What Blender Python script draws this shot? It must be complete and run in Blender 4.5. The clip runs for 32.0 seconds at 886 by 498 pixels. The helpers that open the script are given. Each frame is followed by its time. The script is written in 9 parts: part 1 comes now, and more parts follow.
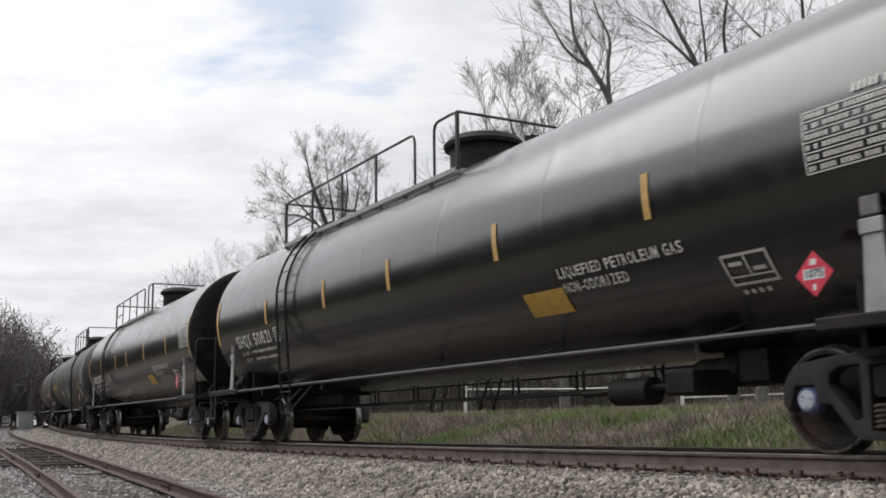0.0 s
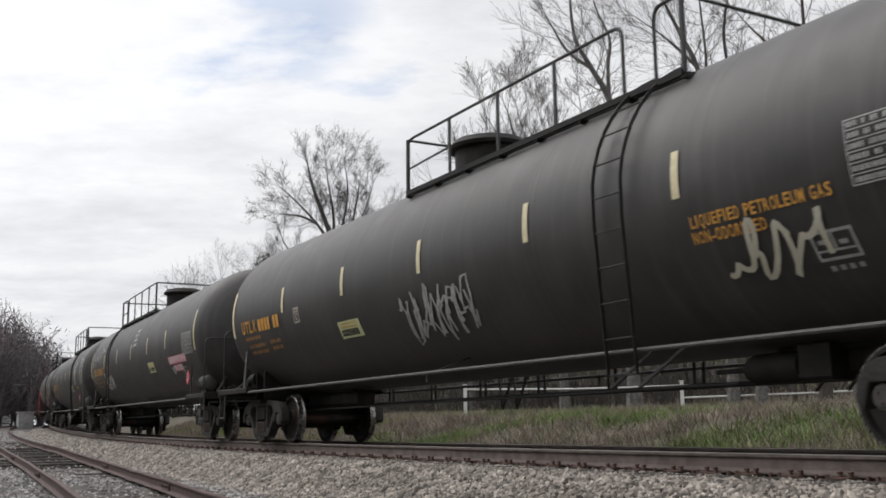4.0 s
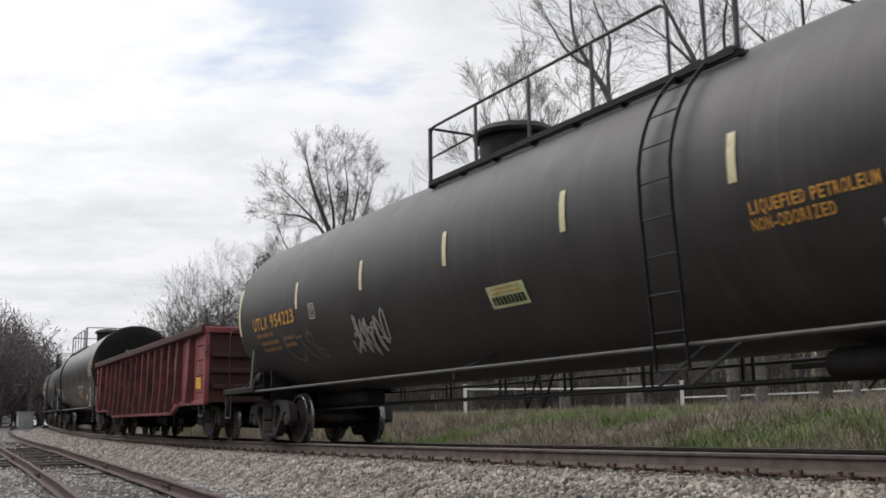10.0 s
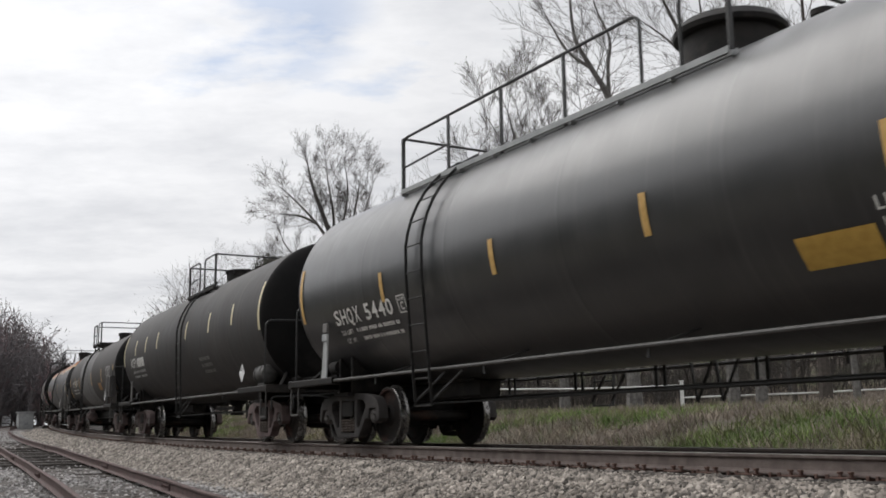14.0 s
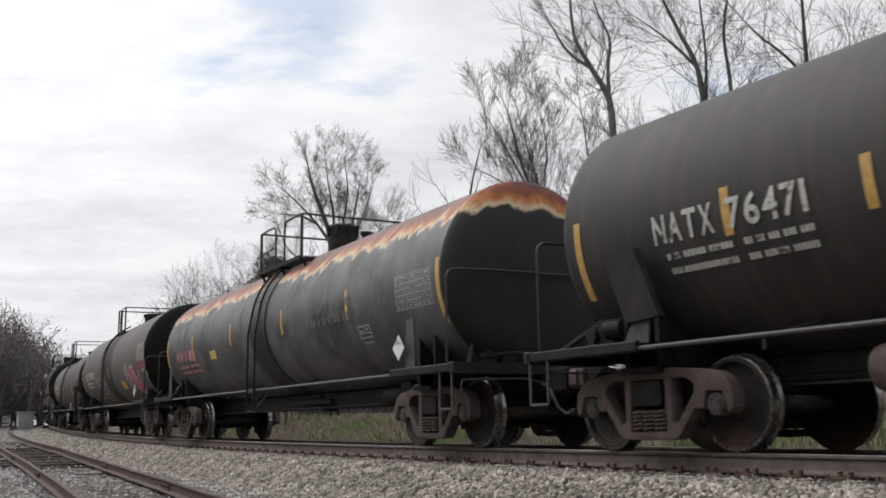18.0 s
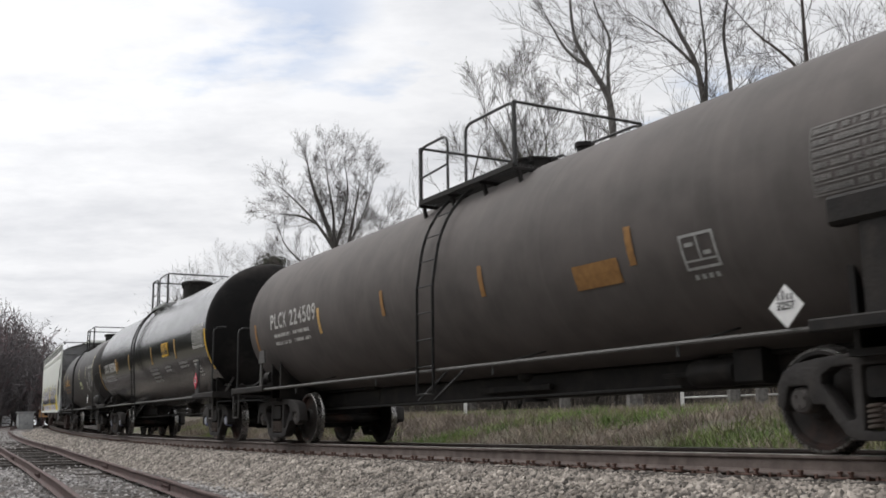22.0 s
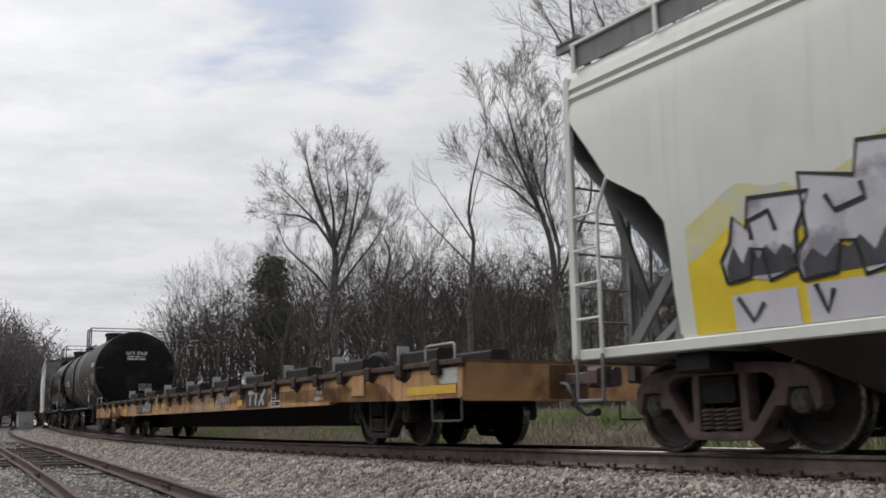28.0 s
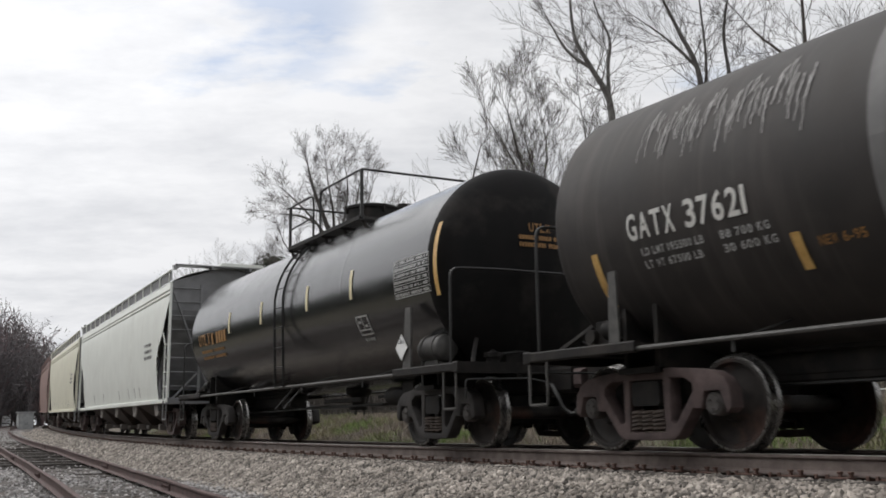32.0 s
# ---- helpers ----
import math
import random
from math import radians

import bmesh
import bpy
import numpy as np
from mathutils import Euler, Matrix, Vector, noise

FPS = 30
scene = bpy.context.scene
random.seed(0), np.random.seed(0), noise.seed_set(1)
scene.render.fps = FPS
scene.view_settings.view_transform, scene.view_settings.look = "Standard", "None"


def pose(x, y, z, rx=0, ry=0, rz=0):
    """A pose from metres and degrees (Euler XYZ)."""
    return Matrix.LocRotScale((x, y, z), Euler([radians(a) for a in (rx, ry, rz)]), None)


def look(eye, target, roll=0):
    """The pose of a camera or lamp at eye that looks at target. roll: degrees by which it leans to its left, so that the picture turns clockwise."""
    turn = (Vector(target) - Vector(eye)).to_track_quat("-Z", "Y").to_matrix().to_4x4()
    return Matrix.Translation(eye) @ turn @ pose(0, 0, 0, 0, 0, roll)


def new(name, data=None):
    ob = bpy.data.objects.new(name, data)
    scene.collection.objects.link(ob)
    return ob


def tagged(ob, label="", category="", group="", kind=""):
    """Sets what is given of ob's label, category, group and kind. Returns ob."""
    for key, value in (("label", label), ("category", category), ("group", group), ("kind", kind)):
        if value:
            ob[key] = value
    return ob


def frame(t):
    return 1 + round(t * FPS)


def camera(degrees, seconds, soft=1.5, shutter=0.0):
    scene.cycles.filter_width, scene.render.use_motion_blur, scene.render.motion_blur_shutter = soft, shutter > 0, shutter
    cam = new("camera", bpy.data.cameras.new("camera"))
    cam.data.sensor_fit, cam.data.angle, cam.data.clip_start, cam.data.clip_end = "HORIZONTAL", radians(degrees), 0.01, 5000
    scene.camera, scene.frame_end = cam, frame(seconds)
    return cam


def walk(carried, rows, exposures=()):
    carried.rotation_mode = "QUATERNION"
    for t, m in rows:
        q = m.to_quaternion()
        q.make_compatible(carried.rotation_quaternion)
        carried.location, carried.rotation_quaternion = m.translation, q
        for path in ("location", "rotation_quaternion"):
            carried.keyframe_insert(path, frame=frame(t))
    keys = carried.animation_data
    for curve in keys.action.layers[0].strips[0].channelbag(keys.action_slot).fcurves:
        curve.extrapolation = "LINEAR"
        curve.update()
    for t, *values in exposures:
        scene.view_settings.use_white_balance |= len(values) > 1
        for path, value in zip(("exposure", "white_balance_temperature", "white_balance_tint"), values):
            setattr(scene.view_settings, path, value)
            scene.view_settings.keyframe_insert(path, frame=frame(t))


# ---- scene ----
# ---------------------------------------------------------------- the line
# The main track is a gentle curve. s runs along it in the train's way, 0 nearest to the
# middle of the view; the camera stands still beside it. Heights are over the ground by the siding.
EYE = Vector((0.0, 0.0, 1.5))
STEP = 0.5
S_MIN, S_MAX = -460.0, 400.0
LINE_S = np.arange(S_MIN, S_MAX + STEP / 2, STEP)


def curvature(s):
    u = np.clip(s, -55.0, 12.0) / 50.0
    k = 0.00273 + 0.00094 * u - 0.00114 * u * u
    return np.where(s < -55.0, 0.0030, k)


def line_table():
    i0 = int(round(-S_MIN / STEP))
    th = np.cumsum(curvature(LINE_S)) * STEP
    th = th - th[i0] - 1.05226
    x = np.cumsum(np.cos(th)) * STEP
    y = np.cumsum(np.sin(th)) * STEP
    grade = np.where(LINE_S > 15.0, 0.0, 0.00172 + 0.0003286 * np.clip(LINE_S, -60.0, 15.0))
    grade = np.where(LINE_S < -60.0, grade * np.exp((LINE_S + 60.0) / 40.0), grade)
    z = np.cumsum(grade) * STEP
    return th, x - x[i0] + 1.0148, y - y[i0] + 14.1295, z - z[i0] + 1.5 - 0.3024


LINE_TH, LINE_X, LINE_Y, LINE_Z = line_table()


def on_line(s, lat=0.0, up=0.0):
    """The point at s on the main track, lat metres towards the camera's side and up metres over the rail top."""
    th = np.interp(s, LINE_S, LINE_TH)
    return Vector((float(np.interp(s, LINE_S, LINE_X) + lat * np.sin(th)),
                   float(np.interp(s, LINE_S, LINE_Y) - lat * np.cos(th)),
                   float(np.interp(s, LINE_S, LINE_Z) + up)))


def travelled(t):
    u = t - 16.0
    return 10.2293 * u + 0.01798 * u * u + 0.00007 * u ** 3


# ---------------------------------------------------------------- camera
cam = camera(47.70, 32.0, soft=1.7, shutter=0.1)
CAM_POSE = pose(EYE.x, EYE.y, EYE.z, 90 + 9.958, 0, 0) @ pose(0, 0, 0, 0, 0, -0.6625)
walk(cam, [(0.0, CAM_POSE), (32.0, CAM_POSE)],
     exposures=[(0.0, 0.0), (10.8, 0.0), (11.8, -0.06), (14.2, -0.06), (15.5, 0.0), (26.3, 0.0), (28.3, -0.26), (30.2, -0.26), (31.2, -0.1), (32.0, -0.06)])

# ---------------------------------------------------------------- sky and sun
SUN_AZ, SUN_EL = radians(-62.0), radians(54.0)   # azimuth from +y towards +x
world = bpy.data.worlds.new("world")
scene.world = world
world.use_nodes = True


def build_world():
    nt = world.node_tree
    nt.nodes.clear()
    n, l = nt.nodes.new, nt.links.new
    out, bg = n("ShaderNodeOutputWorld"), n("ShaderNodeBackground")
    sky = n("ShaderNodeTexSky")
    sky.sky_type, sky.sun_disc = "NISHITA", False
    sky.sun_elevation, sky.sun_rotation = SUN_EL, SUN_AZ
    sky.air_density, sky.dust_density, sky.ozone_density = 1.0, 1.5, 1.0
    dim = n("ShaderNodeMix")
    dim.data_type, dim.blend_type = "RGBA", "MULTIPLY"
    dim.inputs[0].default_value = 1.0
    l(sky.outputs[0], dim.inputs[6])
    dim.inputs[7].default_value = (1.0, 1.0, 1.0, 1)
    tc = n("ShaderNodeTexCoord")
    # clouds lie on a flat layer: divide the direction by its height
    sep = n("ShaderNodeSeparateXYZ")
    l(tc.outputs["Generated"], sep.inputs[0])
    up = n("ShaderNodeMath"); up.operation = "MAXIMUM"; up.inputs[1].default_value = 0.0
    l(sep.outputs[2], up.inputs[0])
    add = n("ShaderNodeMath"); add.inputs[1].default_value = 0.16
    l(up.outputs[0], add.inputs[0])
    com = n("ShaderNodeCombineXYZ")
    for i in (0, 1):
        dv = n("ShaderNodeMath"); dv.operation = "DIVIDE"
        l(sep.outputs[i], dv.inputs[0]); l(add.outputs[0], dv.inputs[1]); l(dv.outputs[0], com.inputs[i])
    mp = n("ShaderNodeMapping")
    mp.inputs["Location"].default_value = CLOUD_SHIFT
    mp.inputs["Scale"].default_value = (0.9, 1.35, 1.0)
    l(com.outputs[0], mp.inputs[0])
    big, fine = n("ShaderNodeTexNoise"), n("ShaderNodeTexNoise")
    big.inputs["Scale"].default_value, big.inputs["Detail"].default_value = 0.85, 7.0
    big.inputs["Roughness"].default_value = 0.6
    fine.inputs["Scale"].default_value, fine.inputs["Detail"].default_value = 2.2, 8.0
    fine.inputs["Roughness"].default_value = 0.62
    l(mp.outputs[0], big.inputs[0]); l(mp.outputs[0], fine.inputs[0])
    shreds = n("ShaderNodeTexNoise")
    shreds.inputs["Scale"].default_value, shreds.inputs["Detail"].default_value = 5.0, 6.0
    l(mp.outputs[0], shreds.inputs[0])
    cover = n("ShaderNodeMapRange")
    cover.inputs[1].default_value, cover.inputs[2].default_value = 0.20, 0.34
    l(big.outputs[0], cover.inputs[0])
    # the cloud breaks up in two places, where blue shows between its shreds
    whole = cover.outputs[0]
    for toward, narrow, wide, depth in BREAKS:
        dt = n("ShaderNodeVectorMath"); dt.operation = "DOT_PRODUCT"
        dt.inputs[1].default_value = Vector(toward).normalized()
        l(tc.outputs["Generated"], dt.inputs[0])
        near = n("ShaderNodeMapRange"); near.interpolation_type = "SMOOTHSTEP"
        near.inputs[1].default_value, near.inputs[2].default_value = math.cos(radians(wide)), math.cos(radians(narrow))
        l(dt.outputs["Value"], near.inputs[0])
        torn = n("ShaderNodeMapRange")
        torn.inputs[1].default_value, torn.inputs[2].default_value, torn.inputs[4].default_value = 0.42, 0.58, depth
        l(shreds.outputs[0], torn.inputs[0])
        gap = n("ShaderNodeMath"); gap.operation = "MULTIPLY"
        l(near.outputs[0], gap.inputs[0]); l(torn.outputs[0], gap.inputs[1])
        rest = n("ShaderNodeMath"); rest.operation = "SUBTRACT"; rest.use_clamp = True
        l(whole, rest.inputs[0]); l(gap.outputs[0], rest.inputs[1])
        whole = rest.outputs[0]
    shade = n("ShaderNodeValToRGB")
    e = shade.color_ramp.elements
    e[0].position, e[0].color = 0.36, (*CLOUD_DARK, 1)
    e[1].position, e[1].color = 0.60, (*CLOUD_LIGHT, 1)
    l(fine.outputs[0], shade.inputs[0])
    # the veil glows round the hidden sun
    sd = n("ShaderNodeVectorMath"); sd.operation = "DOT_PRODUCT"
    l(tc.outputs["Generated"], sd.inputs[0])
    sd.inputs[1].default_value = (math.sin(SUN_AZ) * math.cos(SUN_EL), math.cos(SUN_AZ) * math.cos(SUN_EL), math.sin(SUN_EL))
    glow = n("ShaderNodeMapRange"); glow.interpolation_type = "SMOOTHSTEP"
    glow.inputs[1].default_value, glow.inputs[2].default_value = 0.42, 1.0
    glow.inputs[3].default_value, glow.inputs[4].default_value = 1.0, 1.62
    l(sd.outputs["Value"], glow.inputs[0])
    lit = n("ShaderNodeVectorMath"); lit.operation = "SCALE"
    l(shade.outputs[0], lit.inputs[0]); l(glow.outputs[0], lit.inputs["Scale"])
    # sky strength and cloud radiance are joined here
    blue = n("ShaderNodeVectorMath"); blue.operation = "SCALE"
    blue.inputs["Scale"].default_value = SKY_STRENGTH
    l(dim.outputs[2], blue.inputs[0])
    mix = n("ShaderNodeMix"); mix.data_type = "RGBA"
    l(whole, mix.inputs[0]); l(blue.outputs[0], mix.inputs[6]); l(lit.outputs[0], mix.inputs[7])
    l(mix.outputs[2], bg.inputs[0])
    bg.inputs[1].default_value = 1.0
    l(bg.outputs[0], out.inputs[0])


BREAKS = [((-0.15, 0.90, 0.40), 1.5, 6.0, 0.5), ((0.30, 0.95, 0.225), 3.0, 8.0, 1.0)]   # direction, half widths in degrees, how thin
SKY_STRENGTH = 0.15
CLOUD_SHIFT = (3.1, 1.7, 0.0)
CLOUD_DARK, CLOUD_LIGHT = (0.705, 0.715, 0.745), (0.868, 0.872, 0.892)
build_world()
sun_data = bpy.data.lights.new("sun", "SUN")
sun_data.energy, sun_data.angle, sun_data.color = 1.35, radians(50), (1.0, 0.965, 0.925)
sun_ob = new("sun", sun_data)
sun_ob.matrix_world = look((0, 0, 60), (-math.sin(SUN_AZ) * math.cos(SUN_EL) * 50, -math.cos(SUN_AZ) * math.cos(SUN_EL) * 50, 60 - math.sin(SUN_EL) * 50))

# ---------------------------------------------------------------- materials
MATS = {}


def base_nodes(name, rough=0.6, metal=0.0, coat=0.0):
    m = bpy.data.materials.new(name)
    m.use_nodes = True
    nt = m.node_tree
    b = nt.nodes["Principled BSDF"]
    b.inputs["Roughness"].default_value = rough
    b.inputs["Metallic"].default_value = metal
    b.inputs["Coat Weight"].default_value = coat
    b.inputs["Coat Roughness"].default_value = 0.2
    MATS[name] = m
    return m, nt, b


def mixed(name, c1, c2, scale=4.0, rough=0.6, metal=0.0, bump=0.15, bump_scale=40.0, c3=None, c3_scale=0.7,
          c3_from=0.55, c3_to=0.75, streak=None, random_amount=0.0, coat=0.0, rough_var=0.12, island=False, contrast=(0.35, 0.65)):
    """A surface of two tones in fine noise, a third in large stains, optional down-running streaks, and a fine bump."""
    m, nt, b = base_nodes(name, rough, metal, coat)
    n, l = nt.nodes.new, nt.links.new
    tc = n("ShaderNodeTexCoord")
    n1 = n("ShaderNodeTexNoise")
    n1.inputs["Scale"].default_value, n1.inputs["Detail"].default_value = scale, 6.0
    l(tc.outputs["Object"], n1.inputs[0])
    ramp = n("ShaderNodeMapRange")
    ramp.inputs[1].default_value, ramp.inputs[2].default_value = contrast
    l(n1.outputs[0], ramp.inputs[0])
    mix = n("ShaderNodeMix"); mix.data_type = "RGBA"
    mix.inputs[6].default_value, mix.inputs[7].default_value = (*c1, 1), (*c2, 1)
    l(ramp.outputs[0], mix.inputs[0])
    col = mix.outputs[2]
    if c3:
        n3 = n("ShaderNodeTexNoise")
        n3.inputs["Scale"].default_value, n3.inputs["Detail"].default_value = c3_scale, 5.0
        n3.inputs["Roughness"].default_value = 0.62
        l(tc.outputs["Object"], n3.inputs[0])
        r3 = n("ShaderNodeMapRange")
        r3.inputs[1].default_value, r3.inputs[2].default_value = c3_from, c3_to
        l(n3.outputs[0], r3.inputs[0])
        m3 = n("ShaderNodeMix"); m3.data_type = "RGBA"
        l(r3.outputs[0], m3.inputs[0]); l(col, m3.inputs[6]); m3.inputs[7].default_value = (*c3, 1)
        col = m3.outputs[2]
    if streak:
        sc, amount, fr, to = streak
        mp = n("ShaderNodeMapping")
        mp.inputs["Scale"].default_value = (5.0, 0.35, 0.35)
        l(tc.outputs["Object"], mp.inputs[0])
        n4 = n("ShaderNodeTexNoise")
        n4.inputs["Scale"].default_value, n4.inputs["Detail"].default_value = 1.6, 6.0
        l(mp.outputs[0], n4.inputs[0])
        r4 = n("ShaderNodeMapRange")
        r4.inputs[1].default_value, r4.inputs[2].default_value, r4.inputs[4].default_value = fr, to, amount
        l(n4.outputs[0], r4.inputs[0])
        m4 = n("ShaderNodeMix"); m4.data_type = "RGBA"
        l(r4.outputs[0], m4.inputs[0]); l(col, m4.inputs[6]); m4.inputs[7].default_value = (*sc, 1)
        col = m4.outputs[2]
    if random_amount:
        src = n("ShaderNodeNewGeometry").outputs["Random Per Island"] if island else n("ShaderNodeObjectInfo").outputs["Random"]
        rr = n("ShaderNodeMapRange")
        rr.inputs[3].default_value, rr.inputs[4].default_value = 1 - random_amount, 1 + random_amount
        l(src, rr.inputs[0])
        sc_ = n("ShaderNodeVectorMath"); sc_.operation = "SCALE"
        l(col, sc_.inputs[0]); l(rr.outputs[0], sc_.inputs["Scale"])
        col = sc_.outputs[0]
    l(col, b.inputs["Base Color"])
    rv = n("ShaderNodeMapRange")
    rv.inputs[3].default_value, rv.inputs[4].default_value = max(0.05, rough - rough_var), min(1, rough + rough_var)
    l(n1.outputs[0], rv.inputs[0]); l(rv.outputs[0], b.inputs["Roughness"])
    if bump:
        nb = n("ShaderNodeTexNoise")
        nb.inputs["Scale"].default_value, nb.inputs["Detail"].default_value = bump_scale, 4.0
        l(tc.outputs["Object"], nb.inputs[0])
        bp = n("ShaderNodeBump")
        bp.inputs["Strength"].default_value, bp.inputs["Distance"].default_value = bump, 0.02
        l(nb.outputs[0], bp.inputs["Height"]); l(bp.outputs[0], b.inputs["Normal"])
    return m


mixed("tank_gloss_black", (0.007, 0.007, 0.008), (0.012, 0.011, 0.012), 3, 0.22, bump=0.03, bump_scale=6, c3=(0.024, 0.023, 0.023), c3_scale=0.6, streak=((0.032, 0.031, 0.031), 0.4, 0.52, 0.72), rough_var=0.10, coat=0.3)
mixed("tank_satin_black", (0.016, 0.016, 0.017), (0.026, 0.025, 0.026), 3, 0.40, bump=0.05, bump_scale=9, c3=(0.042, 0.040, 0.040), c3_scale=0.6, streak=((0.06, 0.057, 0.056), 0.4, 0.52, 0.75), coat=0.35)
mixed("tank_charcoal", (0.034, 0.031, 0.031), (0.050, 0.046, 0.046), 2.2, 0.52, bump=0.08, bump_scale=8, c3=(0.070, 0.064, 0.063), c3_scale=0.45, c3_from=0.5, streak=((0.085, 0.078, 0.075), 0.38, 0.50, 0.72), rough_var=0.14)
mixed("tank_grey_brown", (0.088, 0.079, 0.075), (0.126, 0.112, 0.107), 2.2, 0.72, bump=0.10, bump_scale=8, c3=(0.14, 0.125, 0.12), c3_scale=0.5, c3_from=0.48, streak=((0.16, 0.144, 0.136), 0.24, 0.50, 0.72))
mixed("tank_dark_brown", (0.031, 0.027, 0.026), (0.048, 0.042, 0.040), 2.2, 0.66, bump=0.10, bump_scale=8, c3=(0.064, 0.055, 0.051), c3_scale=0.5, c3_from=0.5, streak=((0.085, 0.072, 0.066), 0.4, 0.50, 0.72))
mixed("tank_brown_black", (0.021, 0.019, 0.019), (0.033, 0.029, 0.028), 2.2, 0.62, bump=0.08, bump_scale=8, c3=(0.048, 0.041, 0.038), c3_scale=0.5, c3_from=0.5, streak=((0.09, 0.078, 0.072), 0.4, 0.52, 0.74))
# Leading tank heads only: near-black and matte; rear heads keep the shell's tone.
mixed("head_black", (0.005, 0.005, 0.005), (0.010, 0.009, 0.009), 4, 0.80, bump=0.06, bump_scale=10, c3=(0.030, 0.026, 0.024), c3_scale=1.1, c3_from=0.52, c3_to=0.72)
MATS["tank_gloss_black"].node_tree.nodes["Principled BSDF"].inputs["Specular IOR Level"].default_value = 1.0
MATS["tank_satin_black"].node_tree.nodes["Principled BSDF"].inputs["Specular IOR Level"].default_value = 0.95
MATS["tank_grey_brown"].node_tree.nodes["Principled BSDF"].inputs["Specular IOR Level"].default_value = 0.3
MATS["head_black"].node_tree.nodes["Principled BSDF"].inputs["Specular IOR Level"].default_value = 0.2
mixed("dust_band", (0.095, 0.086, 0.080), (0.135, 0.123, 0.115), 2, 0.65, bump=0.06, bump_scale=8, c3=(0.065, 0.058, 0.054), c3_scale=1.0, streak=((0.050, 0.045, 0.042), 0.6, 0.45, 0.7))
mixed("band_grey", (0.12, 0.118, 0.118), (0.165, 0.162, 0.160), 3, 0.6, bump=0.05, bump_scale=8, c3=(0.085, 0.08, 0.078), c3_scale=0.7, streak=((0.05, 0.047, 0.046), 0.6, 0.48, 0.72))
mixed("frame_black", (0.011, 0.010, 0.010), (0.025, 0.022, 0.020), 5, 0.65, bump=0.2, bump_scale=30, c3=(0.042, 0.035, 0.031), c3_scale=2.5)
MATS["frame_black"].node_tree.nodes["Principled BSDF"].inputs["Specular IOR Level"].default_value = 0.25
mixed("rail_grey", (0.05, 0.048, 0.046), (0.09, 0.085, 0.08), 12, 0.55, bump=0.1)
mixed("pipe_black", (0.012, 0.012, 0.012), (0.022, 0.021, 0.020), 12, 0.5, bump=0.1)
mixed("truck_dust", (0.020, 0.018, 0.018), (0.046, 0.041, 0.039), 6, 0.75, bump=0.4, bump_scale=25, c3=(0.062, 0.053, 0.049), c3_scale=2.2, random_amount=0.25)
mixed("truck_rust", (0.066, 0.047, 0.046), (0.128, 0.092, 0.088), 5, 0.8, bump=0.4, bump_scale=25, c3=(0.040, 0.030, 0.029), c3_scale=2.2, random_amount=0.2)
mixed("wheel_steel", (0.016, 0.014, 0.013), (0.032, 0.027, 0.025), 8, 0.6, bump=0.25, bump_scale=20, c3=(0.100, 0.050, 0.038), c3_scale=1.6, c3_from=0.52, c3_to=0.72, random_amount=0.3)
MATS["wheel_steel"].node_tree.nodes["Principled BSDF"].inputs["Specular IOR Level"].default_value = 0.3
mixed("tread_steel", (0.16, 0.155, 0.15), (0.28, 0.27, 0.26), 20, 0.28, metal=0.9, bump=0.05)
mixed("spring_brown", (0.06, 0.045, 0.04), (0.11, 0.085, 0.07), 9, 0.7, bump=0.2)
mixed("cap_blue", (0.10, 0.12, 0.26), (0.16, 0.18, 0.33), 9, 0.5, bump=0.1)
mixed("cap_dark", (0.045, 0.04, 0.038), (0.09, 0.08, 0.075), 9, 0.6, bump=0.1)
mixed("cap_face", (0.42, 0.46, 0.55), (0.58, 0.6, 0.66), 14, 0.5, bump=0.1)
mixed("paint_white", (0.62, 0.61, 0.58), (0.72, 0.71, 0.68), 14, 0.6, bump=0.05)
mixed("paint_worn_white", (0.50, 0.49, 0.47), (0.66, 0.65, 0.62), 16, 0.65, bump=0.05, c3=(0.12, 0.11, 0.10), c3_scale=9, c3_from=0.55, c3_to=0.65)
mixed("paint_grey_white", (0.34, 0.34, 0.33), (0.46, 0.46, 0.45), 14, 0.6, bump=0.05)
mixed("paint_faint", (0.13, 0.125, 0.12), (0.20, 0.19, 0.18), 14, 0.6, bump=0.05)
mixed("paint_orange", (0.62, 0.30, 0.05), (0.72, 0.38, 0.08), 14, 0.6, bump=0.05)
mixed("paint_dull_orange", (0.26, 0.13, 0.04), (0.36, 0.19, 0.06), 14, 0.6, bump=0.05)
mixed("reflect_cream", (0.66, 0.58, 0.36), (0.78, 0.70, 0.46), 14, 0.45, bump=0.03)
mixed("reflect_amber", (0.55, 0.33, 0.10), (0.68, 0.44, 0.16), 14, 0.45, bump=0.03)
mixed("reflect_yellow", (0.75, 0.42, 0.03), (0.85, 0.52, 0.05), 14, 0.45, bump=0.03)
mixed("panel_mustard", (0.52, 0.31, 0.06), (0.62, 0.39, 0.09), 10, 0.55, bump=0.03)
mixed("panel_lime", (0.56, 0.60, 0.32), (0.66, 0.69, 0.42), 10, 0.55, bump=0.03)
mixed("panel_pink", (0.62, 0.22, 0.28), (0.72, 0.34, 0.38), 10, 0.55, bump=0.03)
mixed("placard_red", (0.62, 0.03, 0.07), (0.72, 0.05, 0.09), 10, 0.5, bump=0.03)
mixed("placard_white", (0.72, 0.72, 0.72), (0.82, 0.82, 0.81), 10, 0.5, bump=0.03)
mixed("paint_black", (0.012, 0.012, 0.012), (0.02, 0.02, 0.02), 10, 0.55, bump=0.03)
mixed("rail_rust", (0.115, 0.090, 0.080), (0.185, 0.150, 0.135), 6, 0.8, bump=0.3, bump_scale=30, c3=(0.055, 0.040, 0.035), c3_scale=1.2)
